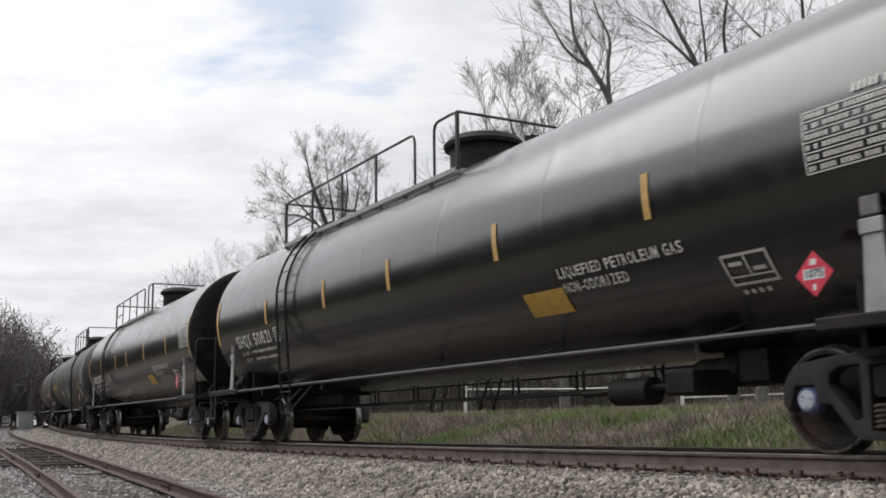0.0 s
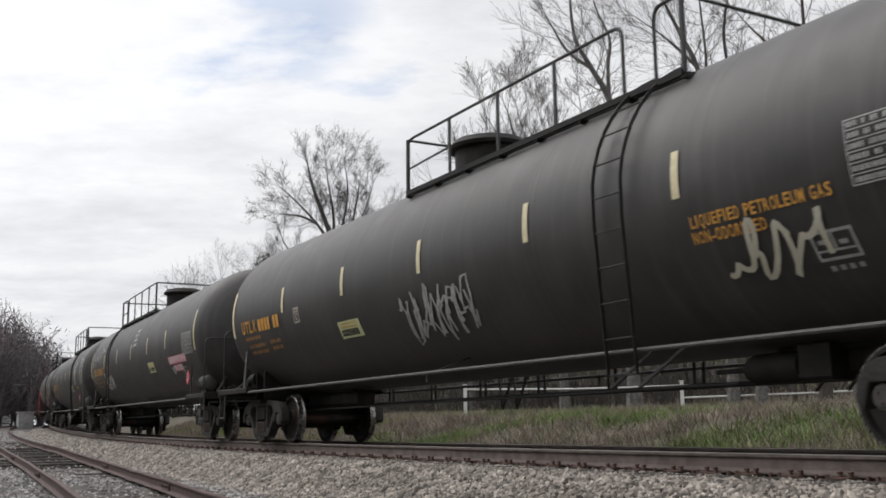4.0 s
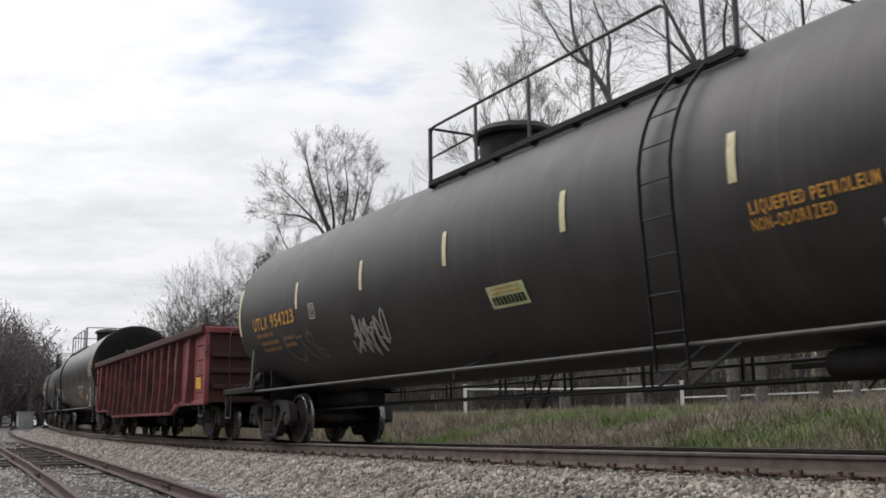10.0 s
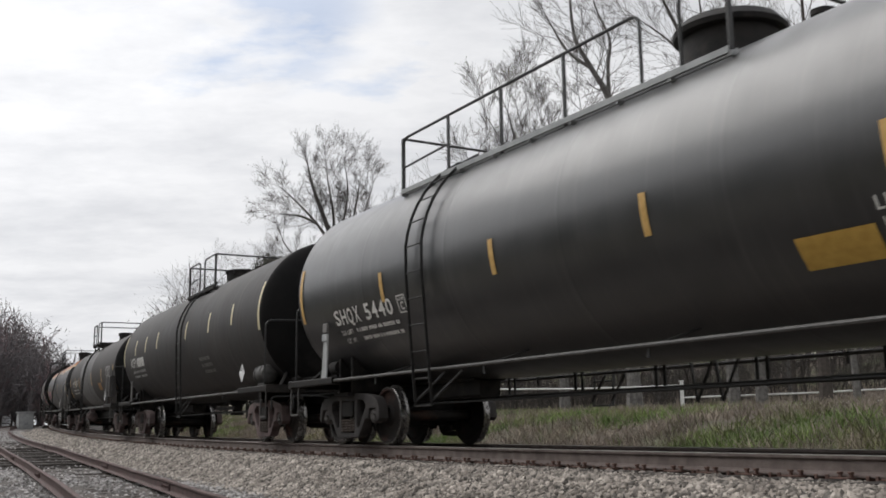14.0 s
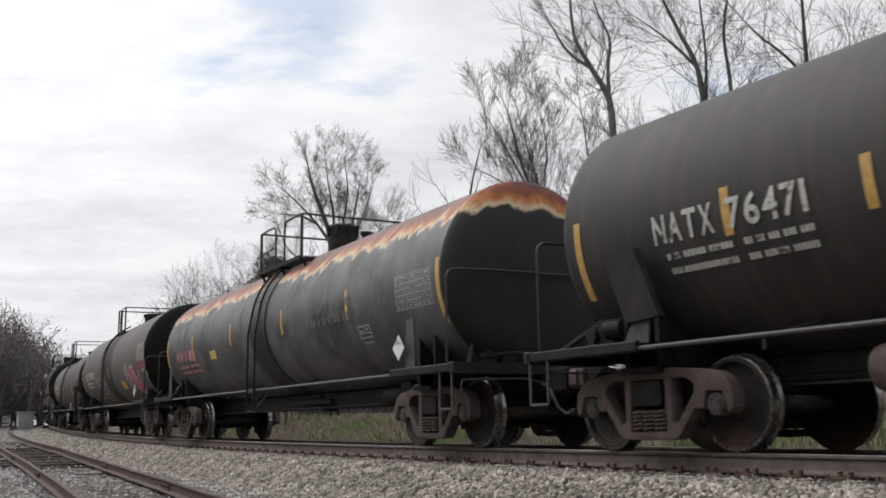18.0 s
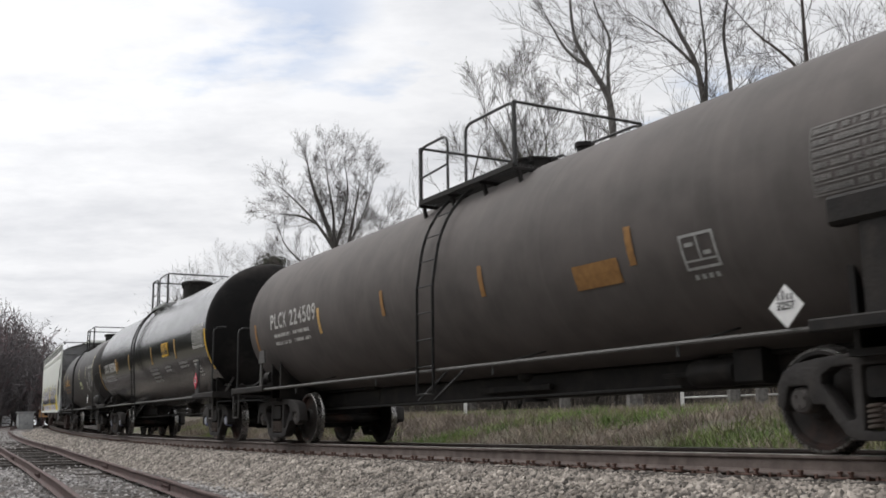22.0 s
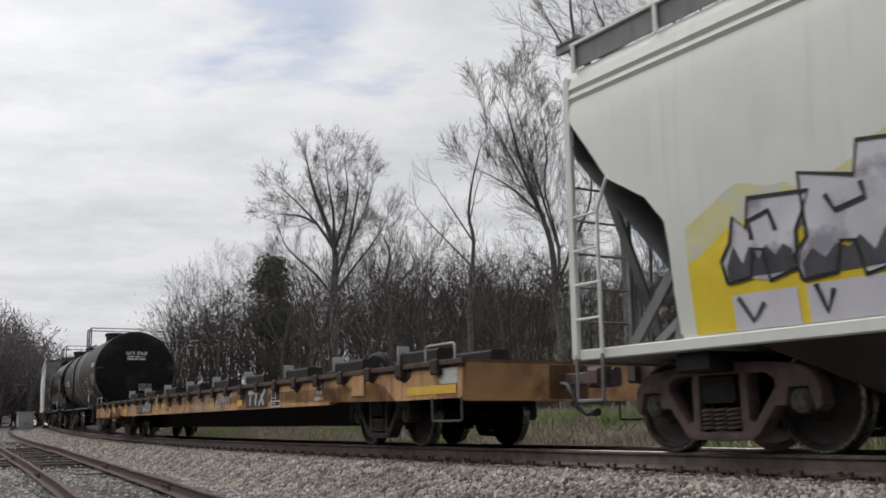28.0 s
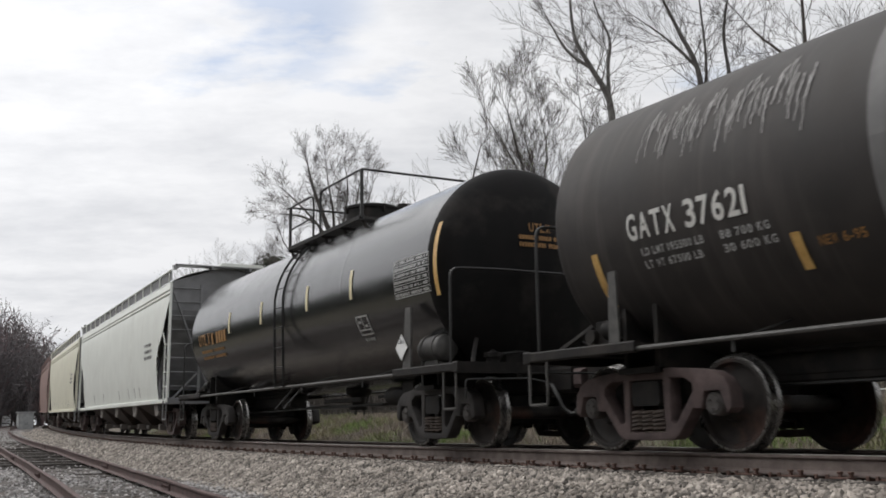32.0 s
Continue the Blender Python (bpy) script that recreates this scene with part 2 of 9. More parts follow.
mixed("siding_rust", (0.068, 0.044, 0.041), (0.115, 0.072, 0.066), 6, 0.8, bump=0.3, bump_scale=30)
mixed("rail_top", (0.30, 0.28, 0.26), (0.42, 0.40, 0.38), 9, 0.35, metal=0.8, bump=0.05)
mixed("tie_wood", (0.035, 0.030, 0.027), (0.080, 0.068, 0.060), 5, 0.9, bump=0.6, bump_scale=18, c3=(0.16, 0.145, 0.13), c3_scale=2.0, random_amount=0.3)
mixed("spike_rust", (0.10, 0.055, 0.042), (0.17, 0.10, 0.08), 15, 0.8, bump=0.2)
# Kept darker than the stones, so the gaps between them look shaded.
mixed("ballast_base", (0.045, 0.039, 0.036), (0.13, 0.114, 0.102), 34, 0.95, bump=1.0, bump_scale=30, c3=(0.12, 0.10, 0.088), c3_scale=0.8)
mixed("ballast_stone", (0.175, 0.154, 0.134), (0.345, 0.311, 0.276), 3, 0.9, bump=0.3, bump_scale=40, random_amount=0.78, island=True)
mixed("dirt_stone", (0.21, 0.20, 0.195), (0.38, 0.365, 0.355), 3, 0.9, bump=0.3, bump_scale=40, random_amount=0.55, island=True)
mixed("bark_grey", (0.080, 0.075, 0.070), (0.17, 0.162, 0.153), 7, 0.95, bump=0.8, bump_scale=14, c3=(0.05, 0.043, 0.038), c3_scale=1.5)
mixed("bark_dark", (0.045, 0.037, 0.032), (0.085, 0.071, 0.062), 7, 0.95, bump=0.8, bump_scale=14)
mixed("twig", (0.062, 0.053, 0.049), (0.118, 0.102, 0.095), 3, 0.9, bump=0)
# Paler than twig: the haze of distance is mixed into this colour.
mixed("twig_haze_grey", (0.115, 0.104, 0.107), (0.175, 0.16, 0.164), 3, 0.9, bump=0)
mixed("grime", (0.022, 0.016, 0.015), (0.05, 0.034, 0.03), 6, 0.85, bump=0.1, c3=(0.12, 0.05, 0.03), c3_scale=3)
# Reddish buds, also paled for distance haze.
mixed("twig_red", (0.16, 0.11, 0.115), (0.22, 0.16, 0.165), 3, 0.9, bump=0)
mixed("brush_brown", (0.036, 0.031, 0.028), (0.074, 0.064, 0.058), 1.5, 0.9, bump=0, c3=(0.055, 0.040, 0.034), c3_scale=0.2)
mixed("leaf_dark", (0.020, 0.032, 0.014), (0.045, 0.065, 0.028), 2, 0.6, bump=0, random_amount=0.4, island=True)
mixed("leaf_bud", (0.16, 0.19, 0.06), (0.22, 0.24, 0.09), 2, 0.7, bump=0, random_amount=0.3, island=True)
mixed("grass_blade", (0.095, 0.165, 0.035), (0.19, 0.26, 0.075), 0.9, 0.85, bump=0, c3=(0.22, 0.20, 0.11), c3_scale=0.5, c3_from=0.46, c3_to=0.6, random_amount=0.4, island=True)
mixed("straw", (0.15, 0.125, 0.105), (0.32, 0.27, 0.215), 1.2, 0.9, bump=0, c3=(0.13, 0.10, 0.095), c3_scale=0.4, random_amount=0.4, island=True)
mixed("fence_white", (0.62, 0.62, 0.60), (0.74, 0.74, 0.72), 6, 0.7, bump=0.1, c3=(0.4, 0.39, 0.36), c3_scale=2)
mixed("gondola_red", (0.235, 0.052, 0.060), (0.350, 0.098, 0.106), 1.3, 0.55, bump=0.35, bump_scale=5, c3=(0.115, 0.036, 0.038), c3_scale=1.9, c3_from=0.50, c3_to=0.66, streak=((0.11, 0.042, 0.040), 0.55, 0.54, 0.70), contrast=(0.38, 0.62))
# Gondola red darkened for the ribs; their shaded sides are put into the colour.
mixed("gondola_rib_shaded", (0.080, 0.022, 0.025), (0.16, 0.044, 0.048), 2.5, 0.7, bump=0.2, bump_scale=20, c3=(0.045, 0.017, 0.018), c3_scale=1.6, c3_from=0.48, c3_to=0.62)
mixed("gondola_dark", (0.05, 0.022, 0.02), (0.085, 0.036, 0.032), 3, 0.8, bump=0.2, bump_scale=20)
mixed("letter_cream", (0.34, 0.25, 0.21), (0.48, 0.38, 0.33), 5, 0.7, bump=0.1, c3=(0.20, 0.075, 0.066), c3_scale=2.6, c3_from=0.46, c3_to=0.56)
mixed("letter_fresh", (0.62, 0.54, 0.47), (0.72, 0.64, 0.57), 8, 0.7, bump=0.05)
mixed("hopper_white", (0.74, 0.76, 0.71), (0.79, 0.81, 0.76), 1.5, 0.55, bump=0.05, bump_scale=6, c3=(0.66, 0.67, 0.62), c3_scale=0.5, streak=((0.56, 0.55, 0.49), 0.30, 0.55, 0.78))
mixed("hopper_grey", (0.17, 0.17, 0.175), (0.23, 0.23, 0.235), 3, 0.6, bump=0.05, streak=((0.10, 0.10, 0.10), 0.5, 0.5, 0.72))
mixed("hopper_cream", (0.70, 0.68, 0.55), (0.76, 0.74, 0.61), 1.5, 0.55, bump=0.05, bump_scale=6)
mixed("hopper_brown", (0.26, 0.17, 0.15), (0.33, 0.22, 0.2), 1.5, 0.6, bump=0.05, bump_scale=6)
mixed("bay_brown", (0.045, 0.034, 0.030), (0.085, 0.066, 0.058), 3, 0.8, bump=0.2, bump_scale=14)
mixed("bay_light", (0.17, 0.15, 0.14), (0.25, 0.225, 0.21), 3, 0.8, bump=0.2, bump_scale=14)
mixed("graffiti_yellow", (0.84, 0.62, 0.03), (0.90, 0.70, 0.06), 3, 0.5, bump=0.03)
mixed("graffiti_haze", (0.66, 0.62, 0.26), (0.72, 0.70, 0.42), 2.5, 0.5, bump=0.03, c3=(0.62, 0.63, 0.56), c3_scale=3.0, c3_from=0.45, c3_to=0.6)
mixed("graffiti_peach", (0.74, 0.50, 0.32), (0.78, 0.60, 0.44), 4, 0.55, bump=0.03)
mixed("graffiti_dark", (0.05, 0.05, 0.06), (0.10, 0.10, 0.12), 3, 0.5, bump=0.03)
mixed("graffiti_silver", (0.55, 0.54, 0.60), (0.74, 0.73, 0.79), 1.6, 0.45, bump=0.03, c3=(0.32, 0.31, 0.36), c3_scale=1.7, c3_from=0.5, c3_to=0.62)
mixed("graffiti_lilac", (0.62, 0.60, 0.68), (0.72, 0.70, 0.77), 2, 0.5, bump=0.03)
mixed("graffiti_pink", (0.46, 0.06, 0.17), (0.58, 0.11, 0.25), 4, 0.55, bump=0.03)
mixed("overspray_pink", (0.20, 0.045, 0.085), (0.34, 0.06, 0.13), 3, 0.6, bump=0.03, c3=(0.10, 0.07, 0.07), c3_scale=2.2, c3_from=0.44, c3_to=0.6)
mixed("paint_streak", (0.20, 0.19, 0.185), (0.36, 0.35, 0.34), 9, 0.6, bump=0)
mixed("graffiti_cream", (0.52, 0.50, 0.40), (0.62, 0.6, 0.5), 4, 0.55, bump=0.03)
mixed("flat_yellow", (0.50, 0.275, 0.115), (0.62, 0.365, 0.17), 2.5, 0.65, bump=0.1, bump_scale=14, c3=(0.27, 0.12, 0.065), c3_scale=1.5, c3_from=0.50, c3_to=0.64, streak=((0.14, 0.066, 0.045), 0.6, 0.50, 0.68))
mixed("flat_fresh_yellow", (0.72, 0.45, 0.05), (0.80, 0.53, 0.08), 4, 0.55, bump=0.05)
mixed("deck_rust", (0.045, 0.026, 0.022), (0.11, 0.06, 0.045), 5, 0.85, bump=0.3, bump_scale=14)
mixed("strap_yellow", (0.62, 0.52, 0.16), (0.72, 0.62, 0.22), 4, 0.6, bump=0.05)
mixed("box_grey", (0.30, 0.31, 0.31), (0.40, 0.41, 0.41), 4, 0.6, bump=0.05)
mixed("house_roof", (0.30, 0.22, 0.17), (0.38, 0.29, 0.23), 4, 0.8, bump=0.1)
mixed("car_white", (0.75, 0.76, 0.78), (0.8, 0.8, 0.82), 2, 0.3, bump=0)
mixed("glass_dark", (0.02, 0.022, 0.025), (0.03, 0.032, 0.035), 2, 0.08, bump=0)


def rusted_ridge(m, low):
    """Rust through the ridge of a jacket; it runs down in uneven tongues with a pale rim."""
    nt = m.node_tree
    n, l = nt.nodes.new, nt.links.new
    b = nt.nodes["Principled BSDF"]
    col = b.inputs["Base Color"].links[0].from_socket
    tc, sep = n("ShaderNodeTexCoord"), n("ShaderNodeSeparateXYZ")
    l(tc.outputs["Object"], sep.inputs[0])
    height = sep.outputs[2]
    # long swells along the car, then narrow tongues
    for scale, detail, amount in (((0.35, 0.3, 0.3), 2.0, 0.55), ((4.5, 1.4, 0.45), 6.0, 0.62), ((14.0, 5.0, 1.4), 3.0, 0.20)):
        mp = n("ShaderNodeMapping"); mp.inputs["Scale"].default_value = scale
        l(tc.outputs["Object"], mp.inputs[0])
        ns = n("ShaderNodeTexNoise"); ns.inputs["Scale"].default_value, ns.inputs["Detail"].default_value = 1.0, detail
        l(mp.outputs[0], ns.inputs[0])
        ad = n("ShaderNodeMath"); ad.operation = "MULTIPLY_ADD"; ad.inputs[1].default_value = amount
        l(ns.outputs[0], ad.inputs[0]); l(height, ad.inputs[2])
        height = ad.outputs[0]
    for lo, hi, c in ((3.86, 3.91, (0.56, 0.43, 0.28)), (3.93, 4.00, (0.42, 0.15, 0.045)), (4.01, 4.10, (0.19, 0.050, 0.030)), (4.14, 4.28, (0.085, 0.030, 0.028))):
        r = n("ShaderNodeMapRange"); r.inputs[1].default_value, r.inputs[2].default_value = lo - low, hi - low
        l(height, r.inputs[0])
        mx = n("ShaderNodeMix"); mx.data_type = "RGBA"; mx.inputs[7].default_value = (*c, 1)
        l(r.outputs[0], mx.inputs[0]); l(col, mx.inputs[6])
        col = mx.outputs[2]
    l(col, b.inputs["Base Color"])


def spilled(m, spills, c=(0.010, 0.009, 0.009)):
    """Spilled lading has run down from the manway: for each (x, half width), dark at the middle, thinning out in drips."""
    nt = m.node_tree
    n, l = nt.nodes.new, nt.links.new
    b = nt.nodes["Principled BSDF"]
    col = b.inputs["Base Color"].links[0].from_socket
    tc, sep = n("ShaderNodeTexCoord"), n("ShaderNodeSeparateXYZ")
    l(tc.outputs["Object"], sep.inputs[0])
    mp = n("ShaderNodeMapping"); mp.inputs["Scale"].default_value = (7.0, 0.25, 0.25)
    l(tc.outputs["Object"], mp.inputs[0])
    ns = n("ShaderNodeTexNoise"); ns.inputs["Scale"].default_value, ns.inputs["Detail"].default_value = 1.0, 5.0
    l(mp.outputs[0], ns.inputs[0])
    for x, half in spills:
        off = n("ShaderNodeMath"); off.operation = "SUBTRACT"; off.inputs[1].default_value = x
        l(sep.outputs[0], off.inputs[0])
        far = n("ShaderNodeMath"); far.operation = "ABSOLUTE"
        l(off.outputs[0], far.inputs[0])
        near = n("ShaderNodeMapRange"); near.inputs[1].default_value, near.inputs[2].default_value = 2.0 * half, 0.3 * half
        near.inputs[3].default_value, near.inputs[4].default_value = -0.45, 0.42
        l(far.outputs[0], near.inputs[0])
        both = n("ShaderNodeMath")
        l(near.outputs[0], both.inputs[0]); l(ns.outputs[0], both.inputs[1])
        edge = n("ShaderNodeMapRange"); edge.inputs[1].default_value, edge.inputs[2].default_value, edge.inputs[4].default_value = 0.46, 0.60, 0.92
        l(both.outputs[0], edge.inputs[0])
        mx = n("ShaderNodeMix"); mx.data_type = "RGBA"; mx.inputs[7].default_value = (*c, 1)
        l(edge.outputs[0], mx.inputs[0]); l(col, mx.inputs[6])
        col = mx.outputs[2]
    l(col, b.inputs["Base Color"])


rusted_ridge(mixed("tank_rusty", (0.095, 0.094, 0.096), (0.160, 0.157, 0.158), 1.4, 0.5, bump=0.15, bump_scale=6, c3=(0.055, 0.052, 0.053), c3_scale=1.1, c3_from=0.48, c3_to=0.62, streak=((0.050, 0.046, 0.044), 0.45, 0.50, 0.70), contrast=(0.4, 0.6)), 0.15)
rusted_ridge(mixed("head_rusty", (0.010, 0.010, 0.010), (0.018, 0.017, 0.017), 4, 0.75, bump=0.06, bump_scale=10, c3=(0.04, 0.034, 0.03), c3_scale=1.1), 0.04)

spilled(MATS["tank_rusty"], [(-0.20, 0.42)])
spilled(mixed("tank_spilled_grey", (0.088, 0.079, 0.075), (0.126, 0.112, 0.107), 2.2, 0.72, bump=0.10, bump_scale=8, c3=(0.14, 0.125, 0.12), c3_scale=0.5, c3_from=0.48, streak=((0.16, 0.144, 0.136), 0.24, 0.50, 0.72)), [(-0.30, 0.45), (0.55, 0.22)])
spilled(mixed("tank_spilled_brown", (0.022, 0.019, 0.018), (0.036, 0.031, 0.029), 2.2, 0.68, bump=0.08, bump_scale=8, c3=(0.055, 0.047, 0.043), c3_scale=0.5, c3_from=0.5, streak=((0.09, 0.078, 0.072), 0.4, 0.52, 0.74)), [(-0.46, 0.16)])

# ---------------------------------------------------------------- mesh helpers


FINE_PRINT = ("small_lettering", "test_table", "end_small_lettering")   # rows of marks too small to tell apart


def finish(bm, name, smooth=0.6):
    me = bpy.data.meshes.new(name)
    bmesh.ops.recalc_face_normals(bm, faces=bm.faces)
    bm.to_mesh(me)
    bm.free()
    if smooth:
        me.polygons.foreach_set("use_smooth", [True] * len(me.polygons))
        me.set_sharp_from_angle(angle=smooth)
    return me


def part(name, bm, material, parent=None, label="", m=None, smooth=0.6):
    """One mesh object under a thing or a part; bm may be a bmesh or a mesh that is shared."""
    me = bm if isinstance(bm, bpy.types.Mesh) else finish(bm, name, smooth)
    if not me.materials:
        me.materials.append(MATS[material])
    ob = new(name, me)
    ob.parent = parent
    if m is not None:
        ob.matrix_basis = m
    return tagged(ob, label, kind="stuff" if name in FINE_PRINT else "")


def thing(name, label, category, group="", kind="", m=None):
    ob = new(name)
    ob.empty_display_size = 0.3
    if m is not None:
        ob.matrix_basis = m
    return tagged(ob, label, category, group, kind)


def box(bm, x0, x1, y0, y1, z0, z1, c=0.0):
    """A box, its edges chamfered by c along x."""
    if c:
        prof = [(y0 + c, z0), (y1 - c, z0), (y1, z0 + c), (y1, z1 - c), (y1 - c, z1), (y0 + c, z1), (y0, z1 - c), (y0, z0 + c)]
    else:
        prof = [(y0, z0), (y1, z0), (y1, z1), (y0, z1)]
    a = [bm.verts.new((x0, y, z)) for y, z in prof]
    b = [bm.verts.new((x1, y, z)) for y, z in prof]
    k = len(prof)
    for i in range(k):
        bm.faces.new((a[i], a[(i + 1) % k], b[(i + 1) % k], b[i]))
    bm.faces.new(a[::-1]); bm.faces.new(b)


def beam(bm, p, q, w, h, up=(0, 1, 0), c=0.25):
    """A bar from p to q, w across 'up' x direction and h along up, with chamfered edges."""
    p, q = Vector(p), Vector(q)
    d = (q - p).normalized()
    u = Vector(up)
    u = (u - d * u.dot(d)).normalized()
    s = d.cross(u)
    k = min(w, h) * c * 0.5
    prof = [(-w / 2 + k, -h / 2), (w / 2 - k, -h / 2), (w / 2, -h / 2 + k), (w / 2, h / 2 - k), (w / 2 - k, h / 2), (-w / 2 + k, h / 2), (-w / 2, h / 2 - k), (-w / 2, -h / 2 + k)]
    a = [bm.verts.new(p + s * i + u * j) for i, j in prof]
    b = [bm.verts.new(q + s * i + u * j) for i, j in prof]
    for i in range(8):
        bm.faces.new((a[i], a[(i + 1) % 8], b[(i + 1) % 8], b[i]))
    bm.faces.new(a[::-1]); bm.faces.new(b)


def tube(bm, pts, r, n=8, closed_ends=True):
    """A round bar along the points; r may be one radius or a list."""
    pts = [Vector(p) for p in pts]
    rs = r if isinstance(r, (list, tuple)) else [r] * len(pts)
    prev, ref = None, None
    for i, p in enumerate(pts):
        d = (pts[min(i + 1, len(pts) - 1)] - pts[max(i - 1, 0)]).normalized()
        if ref is None:
            ref = Vector((0, 0, 1)) if abs(d.z) < 0.9 else Vector((1, 0, 0))
        u = (ref - d * ref.dot(d)).normalized()
        ref = u
        v = d.cross(u)
        ring = [bm.verts.new(p + (u * math.cos(a) + v * math.sin(a)) * rs[i]) for a in (2 * math.pi * j / n for j in range(n))]
        if prev:
            for j in range(n):
                bm.faces.new((prev[j], prev[(j + 1) % n], ring[(j + 1) % n], ring[j]))
        elif closed_ends:
            bm.faces.new(ring[::-1])
        prev = ring
    if closed_ends:
        bm.faces.new(prev)


def bent(pts, r=0.12, n=4):
    """The polyline with its corners rounded."""
    pts = [Vector(p) for p in pts]
    out = [pts[0]]
    for a, b, c in zip(pts, pts[1:], pts[2:]):
        u, v = (a - b), (c - b)
        k = min(r, u.length * 0.45, v.length * 0.45)
        u.normalize(); v.normalize()
        for i in range(n + 1):
            t = i / n
            out.append((b + u * k) * (1 - t) ** 2 + b * 2 * t * (1 - t) + (b + v * k) * t * t)
    return out + [pts[-1]]


def lathe(bm, prof, axis="x", n=48, centre=(0, 0, 0)):
    """Turn a profile of (along, radius) about an axis through centre."""
    c = Vector(centre)
    prev = None
    for al, r in prof:
        if axis == "x":
            f = lambda a: Vector((al, math.cos(a) * r, math.sin(a) * r))
        elif axis == "y":
            f = lambda a: Vector((math.cos(a) * r, al, math.sin(a) * r))
        else:
            f = lambda a: Vector((math.cos(a) * r, math.sin(a) * r, al))
        if r < 1e-5:
            ring = [bm.verts.new(c + f(0))]
        else:
            ring = [bm.verts.new(c + f(2 * math.pi * j / n)) for j in range(n)]
        if prev:
            if len(prev) == 1 and len(ring) > 1:
                for j in range(n):
                    bm.faces.new((prev[0], ring[j], ring[(j + 1) % n]))
            elif len(ring) == 1 and len(prev) > 1:
                for j in range(n):
                    bm.faces.new((prev[j], ring[0], prev[(j + 1) % n]))
            else:
                for j in range(n):
                    bm.faces.new((prev[j], ring[j], ring[(j + 1) % n], prev[(j + 1) % n]))
        prev = ring


def plate(bm, outline, y0, y1):
    """An outline in x, z given thickness in y."""
    a = [bm.verts.new((x, y0, z)) for x, z in outline]
    b = [bm.verts.new((x, y1, z)) for x, z in outline]
    k = len(outline)
    bm.faces.new(a); bm.faces.new(b[::-1])
    for i in range(k):
        bm.faces.new((a[i], b[i], b[(i + 1) % k], a[(i + 1) % k]))


def text_mesh(body, height, space=1.0, squeeze=1.0):
    """The words as a flat mesh in x, y, centred; height is that of a capital."""
    cu = bpy.data.curves.new("words", "FONT")
    cu.body, cu.size, cu.align_x, cu.align_y, cu.space_character = body, height / 0.70, "CENTER", "CENTER", space
    cu.resolution_u = 3
    cu.offset = height * 0.030
    ob = bpy.data.objects.new("words", cu)
    scene.collection.objects.link(ob)
    bpy.context.view_layer.update()
    me = bpy.data.meshes.new_from_object(ob.evaluated_get(bpy.context.evaluated_depsgraph_get()))
    bpy.data.objects.remove(ob); bpy.data.curves.remove(cu)
    bm = bmesh.new()
    bm.from_mesh(me)
    bpy.data.meshes.remove(me)
    for v in bm.verts:
        v.co.x *= squeeze
    return bm


def cut_levels(bm, step=0.12):
    """Extra edges across a flat mesh, so that it can bend round a tank."""
    ys = [v.co.y for v in bm.verts]
    if not ys:
        return
    y = math.floor(min(ys) / step) * step + step
    while y < max(ys):
        bmesh.ops.bisect_plane(bm, geom=bm.verts[:] + bm.edges[:] + bm.faces[:], plane_co=(0, y, 0), plane_no=(0, 1, 0))
        y += step


def quad(bm, x0, x1, y0, y1, skew=0.0):
    bm.faces.new([bm.verts.new((x, y, 0)) for x, y in ((x0, y0), (x1, y0), (x1 + skew, y1), (x0 + skew, y1))])


def bars(bm, x0, x1, y1, rows, h, gap, seed=0, broken=True):
    """Rows of short bars in place of writing that cannot be read, from the top y1 down."""
    rnd = random.Random(seed)
    y = y1
    for i in range(rows):
        x = x0
        while x < x1 - h * 0.3:
            w = rnd.uniform(h * 0.46, h * 0.66) if broken else x1 - x0
            quad(bm, x, min(x + w, x1), y - h, y)
            x += w + h * (0.8 if rnd.random() < 0.16 else 0.17)
        y -= h + gap


def ribbon(bm, pts, w):
    """A flat stroke in x, y along the points."""
    pts = [Vector((p[0], p[1], 0)) for p in pts]
    prev = None
    for i, p in enumerate(pts):
        d = (pts[min(i + 1, len(pts) - 1)] - pts[max(i - 1, 0)])
        d = d.normalized() if d.length > 1e-6 else Vector((1, 0, 0))
        nrm = Vector((-d.y, d.x, 0)) * w / 2
        ring = (bm.verts.new(p + nrm), bm.verts.new(p - nrm))
        if prev:
            bm.faces.new((prev[0], prev[1], ring[1], ring[0]))
        prev = ring

# ---------------------------------------------------------------- ground and track
def near_line(px, py):
    """For arrays of points: s, lateral distance towards the camera's side, rail-top height."""
    px, py = np.asarray(px, float), np.asarray(py, float)
    best = np.zeros(px.shape, int)
    bd = np.full(px.shape, 1e18)
    for i in range(0, len(LINE_S), 8):
        d = (px - LINE_X[i]) ** 2 + (py - LINE_Y[i]) ** 2
        m = d < bd
        bd[m] = d[m]; best[m] = i
    for off in range(-7, 8):
        i = np.clip(best + off, 0, len(LINE_S) - 1)
        d = (px - LINE_X[i]) ** 2 + (py - LINE_Y[i]) ** 2
        m = d < bd
        bd[m] = d[m]; best = np.where(m, i, best)
    lat = (px - LINE_X[best]) * np.sin(LINE_TH[best]) - (py - LINE_Y[best]) * np.cos(LINE_TH[best])
    far = np.sqrt(bd)
    lat = np.where(np.abs(lat) < far * 0.7, np.sign(lat + 1e-9) * far, lat)
    return LINE_S[best], lat, LINE_Z[best]


PROFILE_LAT = [-400, -150, -90, -60, -45, -34, -24, -18, -13, -9, -7, -5, -3.6, -2.6, 2.2, 2.7, 7.5, 12, 30, 80, 400]
PROFILE_UP = [24, 22, 17, 11, 5.2, 2.4, 0.95, 0.62, 0.48, 0.52, 0.32, -0.25, -0.72, -0.95, -1.0, -1.0, -0.95, -0.90, -1.0, -1.0, -1.0]


